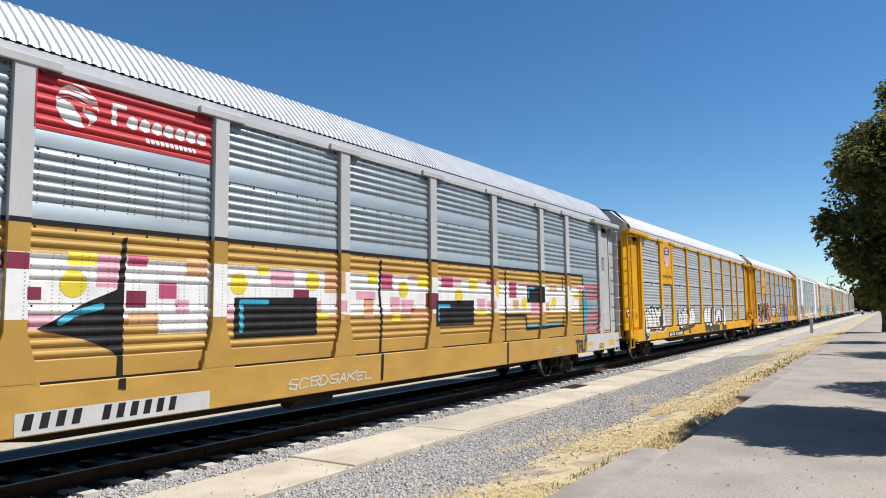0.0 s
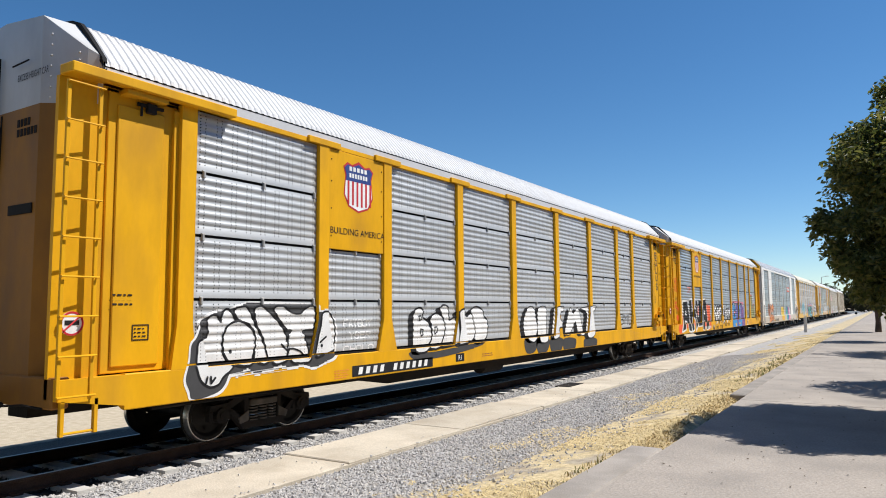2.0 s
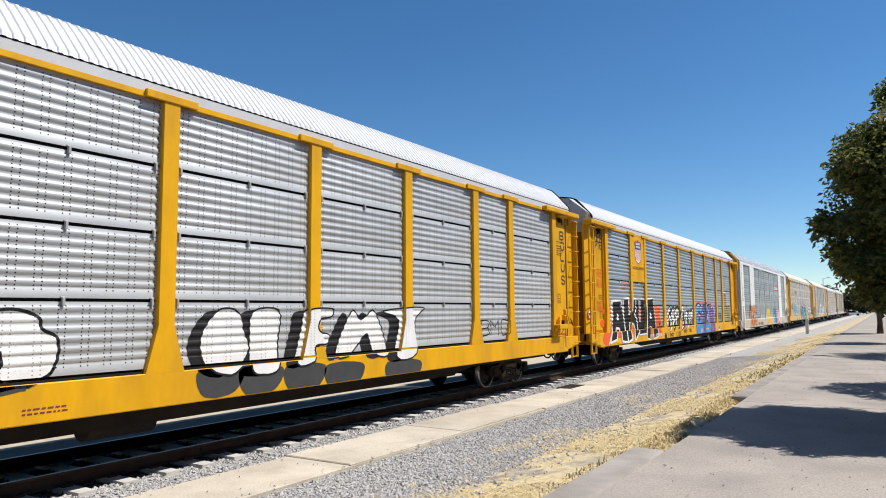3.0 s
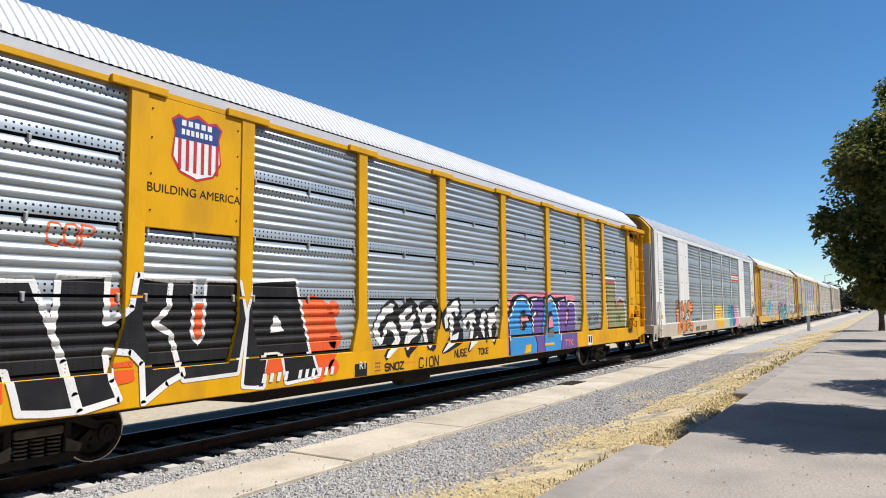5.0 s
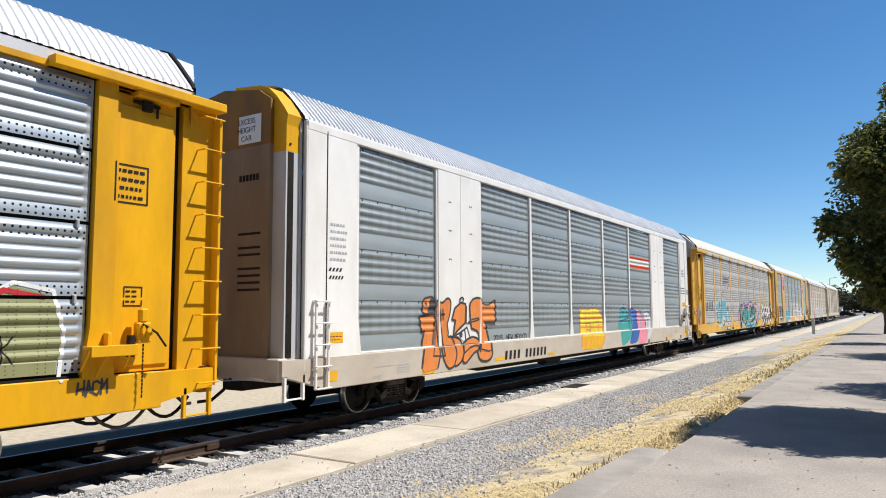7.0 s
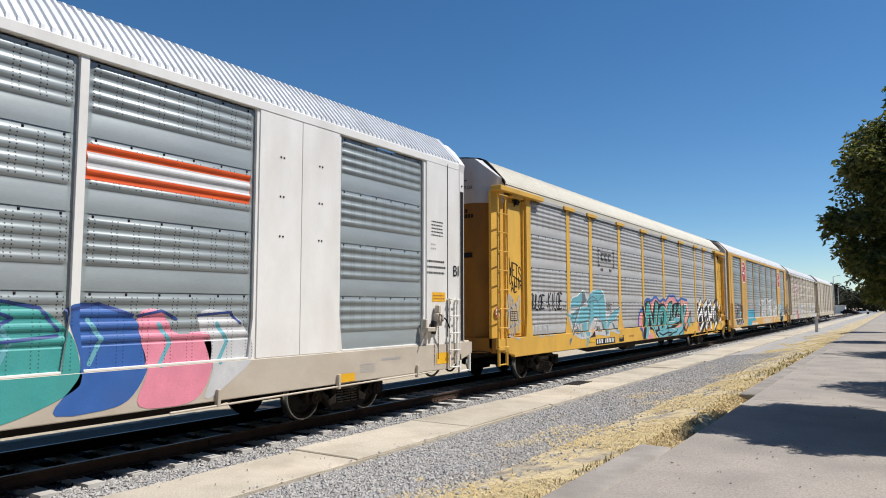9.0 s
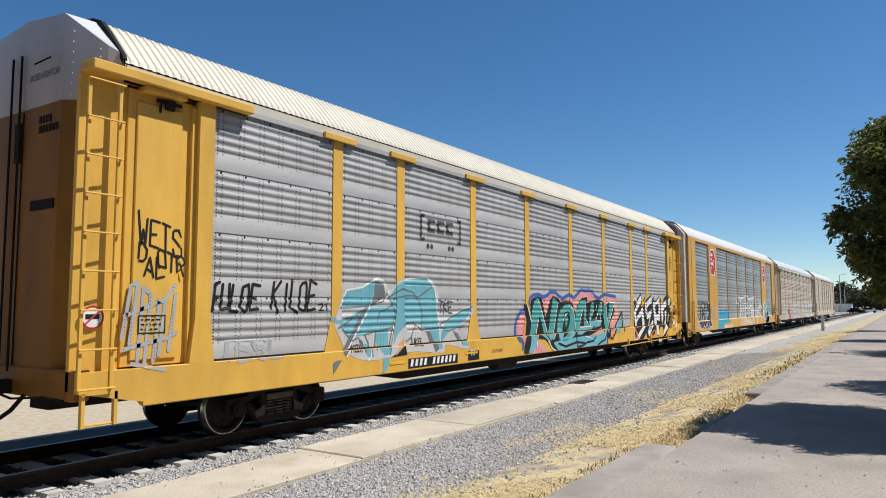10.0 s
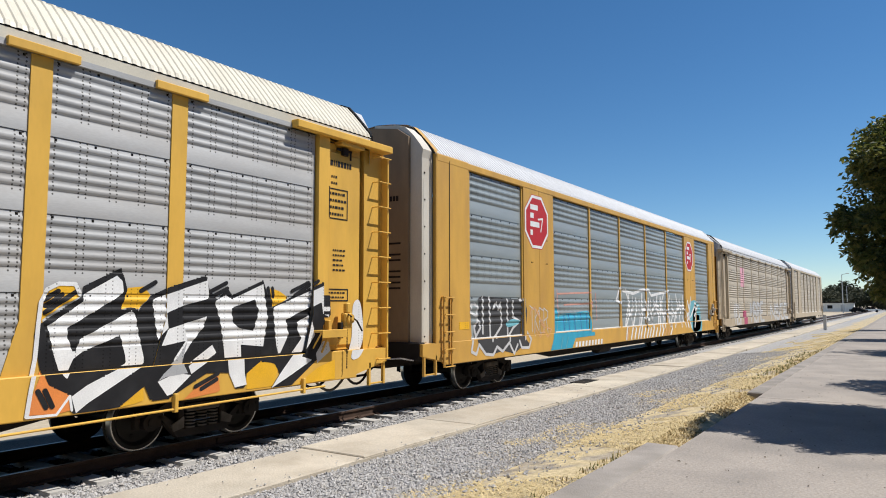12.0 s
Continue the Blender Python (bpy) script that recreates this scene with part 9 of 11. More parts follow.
Coat("white", "charcoal", 5).stroke([(-6.27, 1.97), (-6.28, 1.76), (-6.25, 1.55), (-6.31, 1.42), (-6.78, 1.44), (-6.7, 1.22), (-6.61, 1.02), (-6.57, 0.79)], 0.08).done("graffiti")
Coat("white", "charcoal", 6).stroke([(-7.04, 1.39), (-7.11, 0.83), (-6.7, 0.76)], 0.035).done("graffiti")
Coat("white", "tangerine", 2).blob([(-7.26, 0.79), (-7.14, 0.83), (-6.85, 0.78), (-6.6, 0.79), (-6.54, 0.71), (-6.62, 0.59), (-6.81, 0.53), (-7.07, 0.55), (-7.21, 0.64)]).done("graffiti")
Coat("white", "charcoal", 3).stroke([(-7.26, 0.79), (-7.24, 0.81), (-7.22, 0.82), (-7.19, 0.83), (-7.14, 0.83), (-7.08, 0.82), (-7.0, 0.81), (-6.92, 0.79), (-6.85, 0.78), (-6.78, 0.78), (-6.71, 0.79), (-6.65, 0.8), (-6.6, 0.79), (-6.57, 0.78), (-6.55, 0.76), (-6.54, 0.73), (-6.54, 0.71), (-6.55, 0.68), (-6.56, 0.65), (-6.59, 0.62), (-6.62, 0.59), (-6.66, 0.57), (-6.71, 0.55), (-6.76, 0.54), (-6.81, 0.53), (-6.88, 0.53), (-6.94, 0.53), (-7.01, 0.54), (-7.07, 0.55), (-7.11, 0.57), (-7.15, 0.59), (-7.18, 0.61), (-7.21, 0.64), (-7.23, 0.68), (-7.25, 0.72), (-7.26, 0.76), (-7.26, 0.79)], 0.06).done("graffiti")
Coat("white", "tangerine", 4).blob([(-7.9, 0.99), (-7.77, 1.07), (-7.57, 1.12), (-7.36, 1.11), (-7.18, 1.03), (-7.1, 0.9), (-7.17, 0.83), (-7.42, 0.77), (-7.63, 0.65), (-7.76, 0.57), (-7.89, 0.56), (-7.95, 0.63), (-7.89, 0.79)]).done("graffiti")
Coat("white", "charcoal", 5).stroke([(-7.9, 0.99), (-7.88, 1.02), (-7.85, 1.04), (-7.81, 1.06), (-7.77, 1.07), (-7.72, 1.09), (-7.67, 1.1), (-7.62, 1.11), (-7.57, 1.12), (-7.52, 1.13), (-7.46, 1.13), (-7.41, 1.12), (-7.36, 1.11), (-7.31, 1.1), (-7.26, 1.08), (-7.21, 1.05), (-7.18, 1.03), (-7.15, 1.0), (-7.12, 0.96), (-7.11, 0.93), (-7.1, 0.9), (-7.1, 0.88), (-7.12, 0.86), (-7.14, 0.85), (-7.17, 0.83), (-7.22, 0.82), (-7.29, 0.8), (-7.36, 0.79), (-7.42, 0.77), (-7.48, 0.74), (-7.53, 0.71), (-7.58, 0.68), (-7.63, 0.65), (-7.66, 0.63), (-7.7, 0.61), (-7.73, 0.59), (-7.76, 0.57), (-7.79, 0.56), (-7.83, 0.55), (-7.86, 0.55), (-7.89, 0.56), (-7.91, 0.56), (-7.93, 0.58), (-7.95, 0.6), (-7.95, 0.63), (-7.95, 0.66), (-7.93, 0.7), (-7.91, 0.74), (-7.89, 0.79), (-7.89, 0.84), (-7.9, 0.89), (-7.9, 0.95), (-7.9, 0.99)], 0.05).done("graffiti")
Coat("white", "charcoal", 6).stroke([(-7.87, 0.78), (-7.63, 0.89), (-7.36, 0.93), (-7.12, 0.89)], 0.04).done("graffiti")
Coat("white", "charcoal", 6).stroke([(-7.71, 1.46), (-7.51, 1.54), (-7.2, 1.57), (-7.18, 1.53), (-7.44, 1.49), (-7.71, 1.45)], 0.035).done("graffiti")
Coat("white", "charcoal", 6).stroke([(-8.86, 1.76), (-8.85, 1.54)], 0.04).done("graffiti")
Coat("white", "charcoal", 6).stroke([(-8.77, 1.78), (-8.76, 1.56)], 0.04).done("graffiti")
Coat("white", "charcoal", 6).stroke([(-8.93, 1.66), (-8.7, 1.67)], 0.04).done("graffiti")
Coat("white", "charcoal", 6).stroke([(-8.04, 1.96), (-8.04, 2.03), (-7.93, 2.05), (-7.88, 2.01), (-7.92, 1.95)], 0.035).done("graffiti")
word("white", "2019. NEW MEXICO", -6.35, -4.5, 0.98, 1.12, 0.022, 'black', wild=0.05)
Coat("white", "lemon", 0).blob([(-0.66, 1.68), (-0.41, 1.77), (0.07, 1.75), (0.4, 1.8), (0.8, 1.82), (1.15, 1.67), (1.38, 1.46), (1.43, 0.89), (1.32, 0.63), (1.05, 0.47), (-0.48, 0.49), (-0.66, 0.59), (-0.68, 0.92), (-0.62, 1.2)]).done("graffiti")
fill_in("white", "amber", 1, [(-0.66, 0.9), (1.42, 0.87), (1.32, 0.63), (1.05, 0.47), (-0.48, 0.49), (-0.66, 0.59)], "graffiti")
Coat("white", "tangerine", 2).stroke([(-0.14, 1.73), (-0.15, 1.31), (-0.05, 1.12), (-0.16, 0.95)], 0.04).done("graffiti")
Coat("white", "tangerine", 2).stroke([(0.23, 1.73), (0.22, 1.33), (0.27, 0.93)], 0.04).done("graffiti")
Coat("white", "tangerine", 2).stroke([(0.51, 1.75), (0.6, 0.97)], 0.04).done("graffiti")
Coat("white", "tangerine", 2).stroke([(-0.67, 1.47), (1.32, 1.45)], 0.04).done("graffiti")
Coat("white", "tangerine", 2).stroke([(-0.62, 1.2), (1.37, 1.16)], 0.04).done("graffiti")
Coat("white", "tangerine", 2).stroke([(-0.07, 1.33), (0.28, 1.3), (0.23, 1.08), (-0.07, 1.11), (-0.07, 1.33)], 0.04).done("graffiti")
Coat("white", "tangerine", 2).stroke([(0.97, 1.62), (1.02, 1.01)], 0.04).done("graffiti")
Coat("white", "tangerine", 2).stroke([(0.67, 1.37), (0.98, 1.34)], 0.04).done("graffiti")
Coat("white", "tangerine", 2).stroke([(-0.22, 0.88), (-0.36, 0.49)], 0.04).done("graffiti")
Coat("white", "tangerine", 2).stroke([(0.21, 0.89), (0.04, 0.5)], 0.04).done("graffiti")
Coat("white", "tangerine", 2).stroke([(0.66, 0.88), (0.76, 0.49)], 0.04).done("graffiti")
Coat("white", "tangerine", 2).stroke([(-0.66, 1.68), (-0.41, 1.77), (0.07, 1.74), (0.4, 1.8), (0.8, 1.82), (1.15, 1.67), (1.38, 1.46), (1.43, 0.89), (1.32, 0.63), (1.05, 0.47)], 0.04).done("graffiti")
Coat("white", "tangerine", 2).stroke([(-0.66, 1.68), (-0.62, 1.2), (-0.66, 0.59)], 0.04).done("graffiti")
Coat("white", "teal", 0).blob([(3.23, 1.72), (3.52, 1.83), (3.96, 1.75), (4.33, 1.42), (4.46, 0.92), (4.3, 0.72), (3.68, 0.49), (3.25, 0.48), (3.13, 0.88), (3.07, 1.21)]).done("graffiti")
Coat("white", "sky", 1).stroke([(3.48, 1.6), (3.65, 1.37), (3.52, 1.09)], 0.06).done("graffiti")
Coat("white", "royal", 0).blob([(4.27, 1.72), (4.66, 1.8), (5.14, 1.65), (5.28, 1.29), (5.35, 0.98), (5.08, 0.57), (4.6, 0.47), (4.13, 0.52), (4.46, 1.01)]).done("graffiti")
Coat("white", "sky", 1).stroke([(4.54, 1.6), (4.72, 1.36), (4.58, 1.06)], 0.06).done("graffiti")
Coat("white", "pink", 0).blob([(5.22, 1.65), (5.56, 1.71), (5.8, 1.4), (6.33, 1.39), (6.39, 0.95), (6.09, 0.46), (5.24, 0.47), (5.35, 0.98)]).done("graffiti")
Coat("white", "sky", 1).stroke([(5.52, 1.53), (5.71, 1.28), (5.55, 0.97)], 0.06).done("graffiti")
Coat("white", "silver", 0).blob([(6.16, 1.65), (6.71, 1.68), (7.06, 1.38), (7.13, 0.99), (6.74, 0.68), (6.27, 0.45), (6.39, 0.95)]).done("graffiti")
Coat("white", "sky", 1).stroke([(6.48, 1.52), (6.68, 1.26), (6.52, 0.95)], 0.06).done("graffiti")
Coat("white", "navy", 2).stroke([(3.23, 1.72), (3.52, 1.83), (3.96, 1.75), (4.18, 1.48)], 0.04).done("graffiti")
Coat("white", "navy", 2).stroke([(4.27, 1.72), (4.66, 1.8), (5.14, 1.65)], 0.04).done("graffiti")
Coat("white", "navy", 2).stroke([(5.22, 1.64), (5.56, 1.71), (5.81, 1.59)], 0.04).done("graffiti")
Coat("white", "navy", 2).stroke([(6.16, 1.64), (6.71, 1.68), (6.92, 1.51)], 0.04).done("graffiti")
Coat("white", "navy", 2).stroke([(3.14, 1.33), (4.18, 1.42)], 0.04).done("graffiti")
Coat("white", "navy", 2).stroke([(3.45, 1.72), (3.66, 1.63), (3.51, 1.55)], 0.04).done("graffiti")
Coat("white", "orange", 0).rect(4.44, 7.06, 3.35, 3.8).done("graffiti")
Coat("white", "silver", 1).rect(4.45, 7.05, 3.48, 3.7).done("graffiti")
bars("white", -5.89, -3.31, 0.5, 0.72, 11, "black", fill=0.6, split=4)
bars("white", -12.47, -12.1, 2.46, 2.52, 4, "black")
bars("white", -12.46, -12.07, 2.32, 2.38, 5, "black")
Coat("white", "amber", 0).rect(-12.45, -12.07, 1.19, 1.38).done("warning_label")
fine_print("white", -12.42, -12.1, 1.22, 1.33, 2, "maroon", seed=4, frame_w=0)
Coat("white", "amber", 0).rect(-6.41, -5.89, 0.5, 0.59).done("reflector")
Coat("white", "amber", 0).rect(-3.27, -2.79, 0.48, 0.54).done("reflector")
Coat("white", "amber", 0).rect(-12.42, -12.22, 0.53, 0.71).done("reflector")
Coat("white", "amber", 0).rect(-9.58, -9.12, 0.42, 0.54).done("reflector")
fine_print("white", -11.18, -10.55, 0.66, 0.72, 1, "grey", seed=3, frame_w=0)
fine_print("white", -10.46, -9.97, 0.51, 0.7, 4, "grey", seed=4, frame_w=0)
fine_print("white", -11.23, -10.93, 0.44, 0.54, 3, "grey", seed=5, frame_w=0)
fine_print("white", -12.43, -11.98, 2.61, 3.36, 6, "grey", seed=5, frame_w=0)
fine_print("white", 12.04, 12.52, 3.27, 3.64, 5, "black", seed=3, frame_w=0)
fine_print("white", 11.88, 12.58, 2.43, 2.8, 3, "black", seed=7, frame_w=0)
fine_print("white", 12.02, 12.27, 2.97, 3.15, 2, "grey", seed=8, frame_w=0)
Coat("white", "amber", 0).rect(12.06, 12.58, 1.87, 2.07).done("warning_label")
fine_print("white", 12.11, 12.54, 1.9, 2.03, 2, "maroon", seed=4, frame_w=0)
Coat("white", "amber", 0).rect(12.23, 12.75, 0.53, 0.77).done("reflector")
Coat("white", "amber", 0).rect(9.07, 9.54, 0.42, 0.57).done("reflector")
fine_print("white", 9.69, 10.18, 0.54, 0.72, 4, "grey", seed=6, frame_w=0)
fine_print("white", 10.33, 10.98, 0.7, 0.81, 1, "grey", seed=7, frame_w=0)
# faded yellow car with blue graffiti
word("csx", "FULOE", -11.56, -10.62, 1.69, 2.08, 0.05, 'black', wild=0.1, slant=0.1)
word("csx", "KILOE", -10.37, -9.36, 1.69, 2.16, 0.05, 'black', wild=0.1, slant=0.1)
word("csx", "21", -9.31, -9.03, 1.68, 1.79, 0.025, 'black')
word("csx", "TESL", -11.39, -10.12, 0.96, 1.28, 0.08, 'grey', wild=0.08, slant=0.1)
Coat("csx", "silver", -0.5).blob([(-8.81, 1.7), (-8.62, 2.04), (-8.16, 2.11), (-7.73, 2.29), (-7.46, 2.22), (-7.33, 2.04), (-7.09, 2.21), (-6.78, 2.31), (-6.02, 2.36), (-5.72, 2.18), (-5.58, 1.94), (-5.63, 1.6), (-4.83, 1.63), (-4.19, 1.77), (-4.28, 1.48), (-4.82, 1.23), (-4.43, 0.79), (-5.39, 0.91), (-5.56, 0.75), (-6.69, 0.84), (-7.37, 0.76), (-8.04, 0.75), (-8.51, 0.87), (-8.77, 1.21), (-8.9, 1.44)]).done("graffiti")
fill_in("csx", "sky", 0.5, [(-8.76, 1.73), (-8.59, 2.01), (-8.16, 2.07), (-7.77, 2.24), (-7.65, 2.25), (-7.8, 2.03), (-7.92, 1.76), (-8.42, 1.75)], "graffiti")
fill_in("csx", "sky", 0.5, [(-8.82, 1.5), (-8.57, 1.54), (-8.28, 1.65), (-7.97, 1.73), (-7.79, 1.74), (-7.24, 1.76), (-7.13, 1.63), (-7.23, 1.35), (-7.7, 1.28), (-8.06, 1.21), (-8.56, 1.21), (-8.69, 1.33)], "graffiti")
fill_in("csx", "sky", 0.5, [(-7.77, 1.27), (-7.35, 1.34), (-7.37, 0.83), (-7.53, 0.81), (-7.7, 0.93)], "graffiti")
fill_in("csx", "sky", 0.5, [(-7.58, 0.77), (-7.38, 0.76), (-7.46, 0.55), (-7.61, 0.46)], "graffiti")
fill_in("csx", "sky", 0.5, [(-8.1, 1.06), (-7.96, 1.05), (-7.97, 0.81), (-8.08, 0.82)], "graffiti")
fill_in("csx", "sky", 0.5, [(-7.33, 1.93), (-7.08, 2.17), (-6.78, 2.28), (-6.07, 2.33), (-5.8, 2.15), (-5.69, 1.9), (-5.66, 1.56), (-5.57, 1.22), (-5.55, 0.83), (-5.72, 0.85), (-5.94, 1.23), (-6.48, 1.42), (-6.71, 1.42), (-7.05, 1.21), (-7.21, 1.0), (-7.13, 1.63)], "graffiti")
fill_in("csx", "sky", 0.5, [(-5.56, 1.0), (-5.4, 1.34), (-4.82, 1.59), (-4.22, 1.74), (-4.35, 1.53), (-4.82, 1.27), (-5.17, 1.2), (-5.51, 0.96)], "graffiti")
fill_in("csx", "sky", 0.5, [(-4.82, 1.14), (-4.44, 0.84), (-4.69, 0.85), (-4.91, 1.09)], "graffiti")
fill_in("csx", "sky", 0.5, [(-9.02, 1.53), (-8.91, 1.57), (-8.78, 1.46), (-8.84, 1.43)], "graffiti")
fill_in("csx", "slate", 1, [(-7.77, 2.22), (-7.53, 2.2), (-7.45, 2.0), (-7.5, 1.85), (-7.9, 1.74), (-7.8, 1.99)], "graffiti")
fill_in("csx", "slate", 1, [(-8.73, 0.94), (-8.43, 1.28), (-8.11, 1.71), (-7.96, 1.76), (-8.32, 1.28), (-8.64, 0.85)], "graffiti")
fill_in("csx", "slate", 1, [(-5.03, 1.21), (-4.82, 1.14), (-4.7, 0.86), (-4.97, 1.1)], "graffiti")
fill_in("csx", "slate", 1, [(-8.98, 0.57), (-8.76, 0.8), (-8.88, 0.8), (-8.99, 0.77)], "graffiti")
fill_in("csx", "slate", 1, [(-6.09, 1.24), (-5.94, 1.23), (-5.67, 0.84), (-5.82, 0.77)], "graffiti")
fill_in("csx", "slate", 1, [(-8.26, 1.18), (-8.12, 1.1), (-8.08, 0.86), (-8.17, 0.97)], "graffiti")
fill_in("csx", "black", 1, [(-7.21, 0.81), (-6.88, 0.98), (-6.82, 0.77), (-7.37, 0.76)], "graffiti")
fill_in("csx", "peach", 2, [(-7.05, 0.99), (-6.87, 1.13), (-6.85, 1.01), (-7.17, 0.8), (-7.21, 0.78)], "graffiti")
Coat("csx", "slate", 2).stroke([(-8.75, 1.72), (-8.42, 1.73), (-7.97, 1.75), (-7.52, 1.85), (-7.41, 2.0), (-7.12, 1.63)], 0.03).done("graffiti")
Coat("csx", "slate", 2).stroke([(-8.81, 1.36), (-8.47, 1.5), (-8.07, 1.71)], 0.03).done("graffiti")
Coat("csx", "slate", 2).stroke([(-8.6, 1.54), (-8.28, 1.56), (-8.0, 1.64)], 0.03).done("graffiti")
Coat("csx", "slate", 2).stroke([(-7.33, 1.93), (-6.91, 2.1), (-6.54, 2.03), (-6.3, 1.81), (-6.22, 1.57), (-6.26, 1.25)], 0.03).done("graffiti")
Coat("csx", "slate", 2).stroke([(-7.14, 1.91), (-6.68, 1.97), (-6.35, 1.94), (-5.86, 2.15)], 0.03).done("graffiti")
Coat("csx", "slate", 2).stroke([(-6.84, 1.39), (-6.53, 1.42), (-6.24, 1.25), (-5.51, 1.3), (-5.23, 1.2), (-4.57, 1.31)], 0.03).done("graffiti")
Coat("csx", "slate", 2).stroke([(-6.79, 1.04), (-6.61, 1.11), (-6.48, 1.34)], 0.03).done("graffiti")
Coat("csx", "slate", 2).stroke([(-7.7, 1.46), (-7.63, 1.63), (-7.24, 1.76)], 0.03).done("graffiti")
Coat("csx", "slate", 2).stroke([(-7.75, 1.27), (-7.78, 0.93)], 0.03).done("graffiti")
Coat("csx", "slate", 2).stroke([(-7.13, 1.63), (-7.23, 1.35), (-7.37, 0.83)], 0.03).done("graffiti")
Coat("csx", "slate", 2).stroke([(-8.09, 1.22), (-7.23, 1.34)], 0.03).done("graffiti")
Coat("csx", "slate", 2).stroke([(-5.57, 1.22), (-5.57, 1.34), (-4.82, 1.59), (-4.2, 1.74)], 0.03).done("graffiti")
Coat("csx", "slate", 2).stroke([(-8.06, 1.21), (-7.96, 1.05), (-7.9, 0.81)], 0.03).done("graffiti")
Coat("csx", "slate", 2).stroke([(-8.69, 1.33), (-8.42, 1.12), (-8.26, 1.18)], 0.03).done("graffiti")
Coat("csx", "white", 2).stroke([(-8.74, 1.77), (-8.59, 2.04), (-8.16, 2.1), (-7.75, 2.27)], 0.03).done("graffiti")
Coat("csx", "white", 2).stroke([(-7.92, 1.76), (-7.71, 1.81), (-7.41, 1.92), (-7.33, 2.07)], 0.03).done("graffiti")
Coat("csx", "white", 2).stroke([(-8.64, 0.85), (-8.27, 1.31), (-7.93, 1.73)], 0.03).done("graffiti")
Coat("csx", "white", 2).stroke([(-5.69, 1.9), (-5.78, 2.17), (-6.04, 2.35), (-6.78, 2.3)], 0.03).done("graffiti")
Coat("csx", "white", 2).stroke([(-7.94, 1.05), (-7.95, 0.81), (-8.04, 0.75)], 0.03).done("graffiti")
Coat("csx", "white", 2).stroke([(-5.63, 1.6), (-5.58, 1.34), (-5.53, 0.92)], 0.03).done("graffiti")
word("csx", "TKE", -5.61, -5.05, 1.6, 1.86, 0.03, 'charcoal', wild=0.1, layer=2)
word("csx", "PASER", -8.52, -8.21, 0.92, 1.04, 0.025, 'charcoal', wild=0.06)
word("csx", "UKG", -6.59, -6.25, 0.95, 1.09, 0.03, 'charcoal', wild=0.08, layer=2)
Coat("csx", "salmon", 1).blob([(-1.55, 1.59), (-1.72, 1.57), (-1.88, 1.46), (-1.98, 1.31), (-2.02, 1.13), (-1.99, 0.99), (-1.78, 0.84), (-1.63, 0.82), (-1.57, 1.03), (-1.49, 1.33), (-1.48, 1.48)]).done("graffiti")
fill_in("csx", "salmon", 1, [(-1.23, 1.71), (-1.19, 1.87), (-0.96, 1.99), (-0.66, 2.02), (-0.34, 1.94), (-0.07, 2.0), (0.16, 2.1), (0.46, 2.11), (0.65, 2.0), (0.97, 1.9), (1.44, 2.03), (1.8, 1.94), (2.13, 2.07), (2.45, 2.2), (3.09, 2.19), (3.44, 2.15), (3.59, 2.03), (3.97, 1.92), (4.45, 2.07), (5.5, 2.03), (5.63, 1.72), (5.84, 1.4), (5.77, 1.22), (5.49, 1.04), (5.04, 0.82), (4.82, 0.71), (4.2, 0.52), (1.82, 0.65), (1.25, 0.84), (0.24, 1.26), (-0.44, 1.62)], "graffiti")
fill_in("csx", "salmon", 1, [(-1.24, 0.48), (-1.16, 0.61), (-0.97, 0.69), (-0.78, 0.75), (-0.52, 0.7), (-0.31, 0.57), (-0.2, 0.47), (-0.62, 0.43)], "graffiti")
fill_in("csx", "peach", 1, [(1.82, 0.52), (2.43, 0.55), (3.82, 0.55), (4.3, 0.63), (4.2, 0.47), (3.27, 0.43), (2.43, 0.39)], "graffiti")
Coat("csx", "pink", 2).disc(-1.95, 1.17, 0.09).done("graffiti")
Coat("csx", "pink", 2).disc(-1.8, 1.34, 0.12).done("graffiti")
Coat("csx", "pink", 2).disc(-1.73, 1.04, 0.14).done("graffiti")
Coat("csx", "pink", 2).disc(-1.05, 1.94, 0.1).done("graffiti")
Coat("csx", "pink", 2).disc(-0.23, 1.88, 0.12).done("graffiti")
Coat("csx", "pink", 2).disc(0.1, 2.01, 0.1).done("graffiti")
Coat("csx", "pink", 2).disc(1.24, 1.98, 0.09).done("graffiti")
Coat("csx", "pink", 2).disc(2.58, 2.1, 0.12).done("graffiti")
Coat("csx", "pink", 2).disc(3.26, 2.06, 0.1).done("graffiti")
Coat("csx", "pink", 2).disc(5.26, 1.54, 0.12).done("graffiti")
Coat("csx", "pink", 2).disc(4.93, 0.94, 0.08).done("graffiti")
Coat("csx", "pink", 2).disc(-0.87, 0.58, 0.1).done("graffiti")
Coat("csx", "pink", 2).disc(-0.67, 0.52, 0.08).done("graffiti")
Coat("csx", "royal", 2).stroke([(-1.24, 1.83), (-1.19, 1.95), (-1.01, 2.03), (-0.66, 2.06), (-0.34, 1.99), (-0.07, 2.05), (0.1, 2.14), (0.46, 2.15), (0.65, 2.05), (0.97, 1.96), (1.44, 2.08), (1.8, 1.99), (2.1, 2.11), (2.42, 2.25), (2.74, 2.21), (3.09, 2.24), (3.35, 2.2), (3.54, 2.06), (3.91, 1.99), (4.41, 2.14), (5.05, 2.09), (5.5, 2.06)], 0.11).done("graffiti")
Coat("csx", "royal", 2).stroke([(-1.55, 1.62), (-1.72, 1.6), (-1.88, 1.49), (-2.0, 1.35), (-2.05, 1.17), (-2.05, 0.99), (-1.95, 0.9), (-1.78, 0.84)], 0.12).done("graffiti")
Coat("csx", "royal", 2).stroke([(-1.73, 0.8), (-1.75, 0.63)], 0.09).done("graffiti")
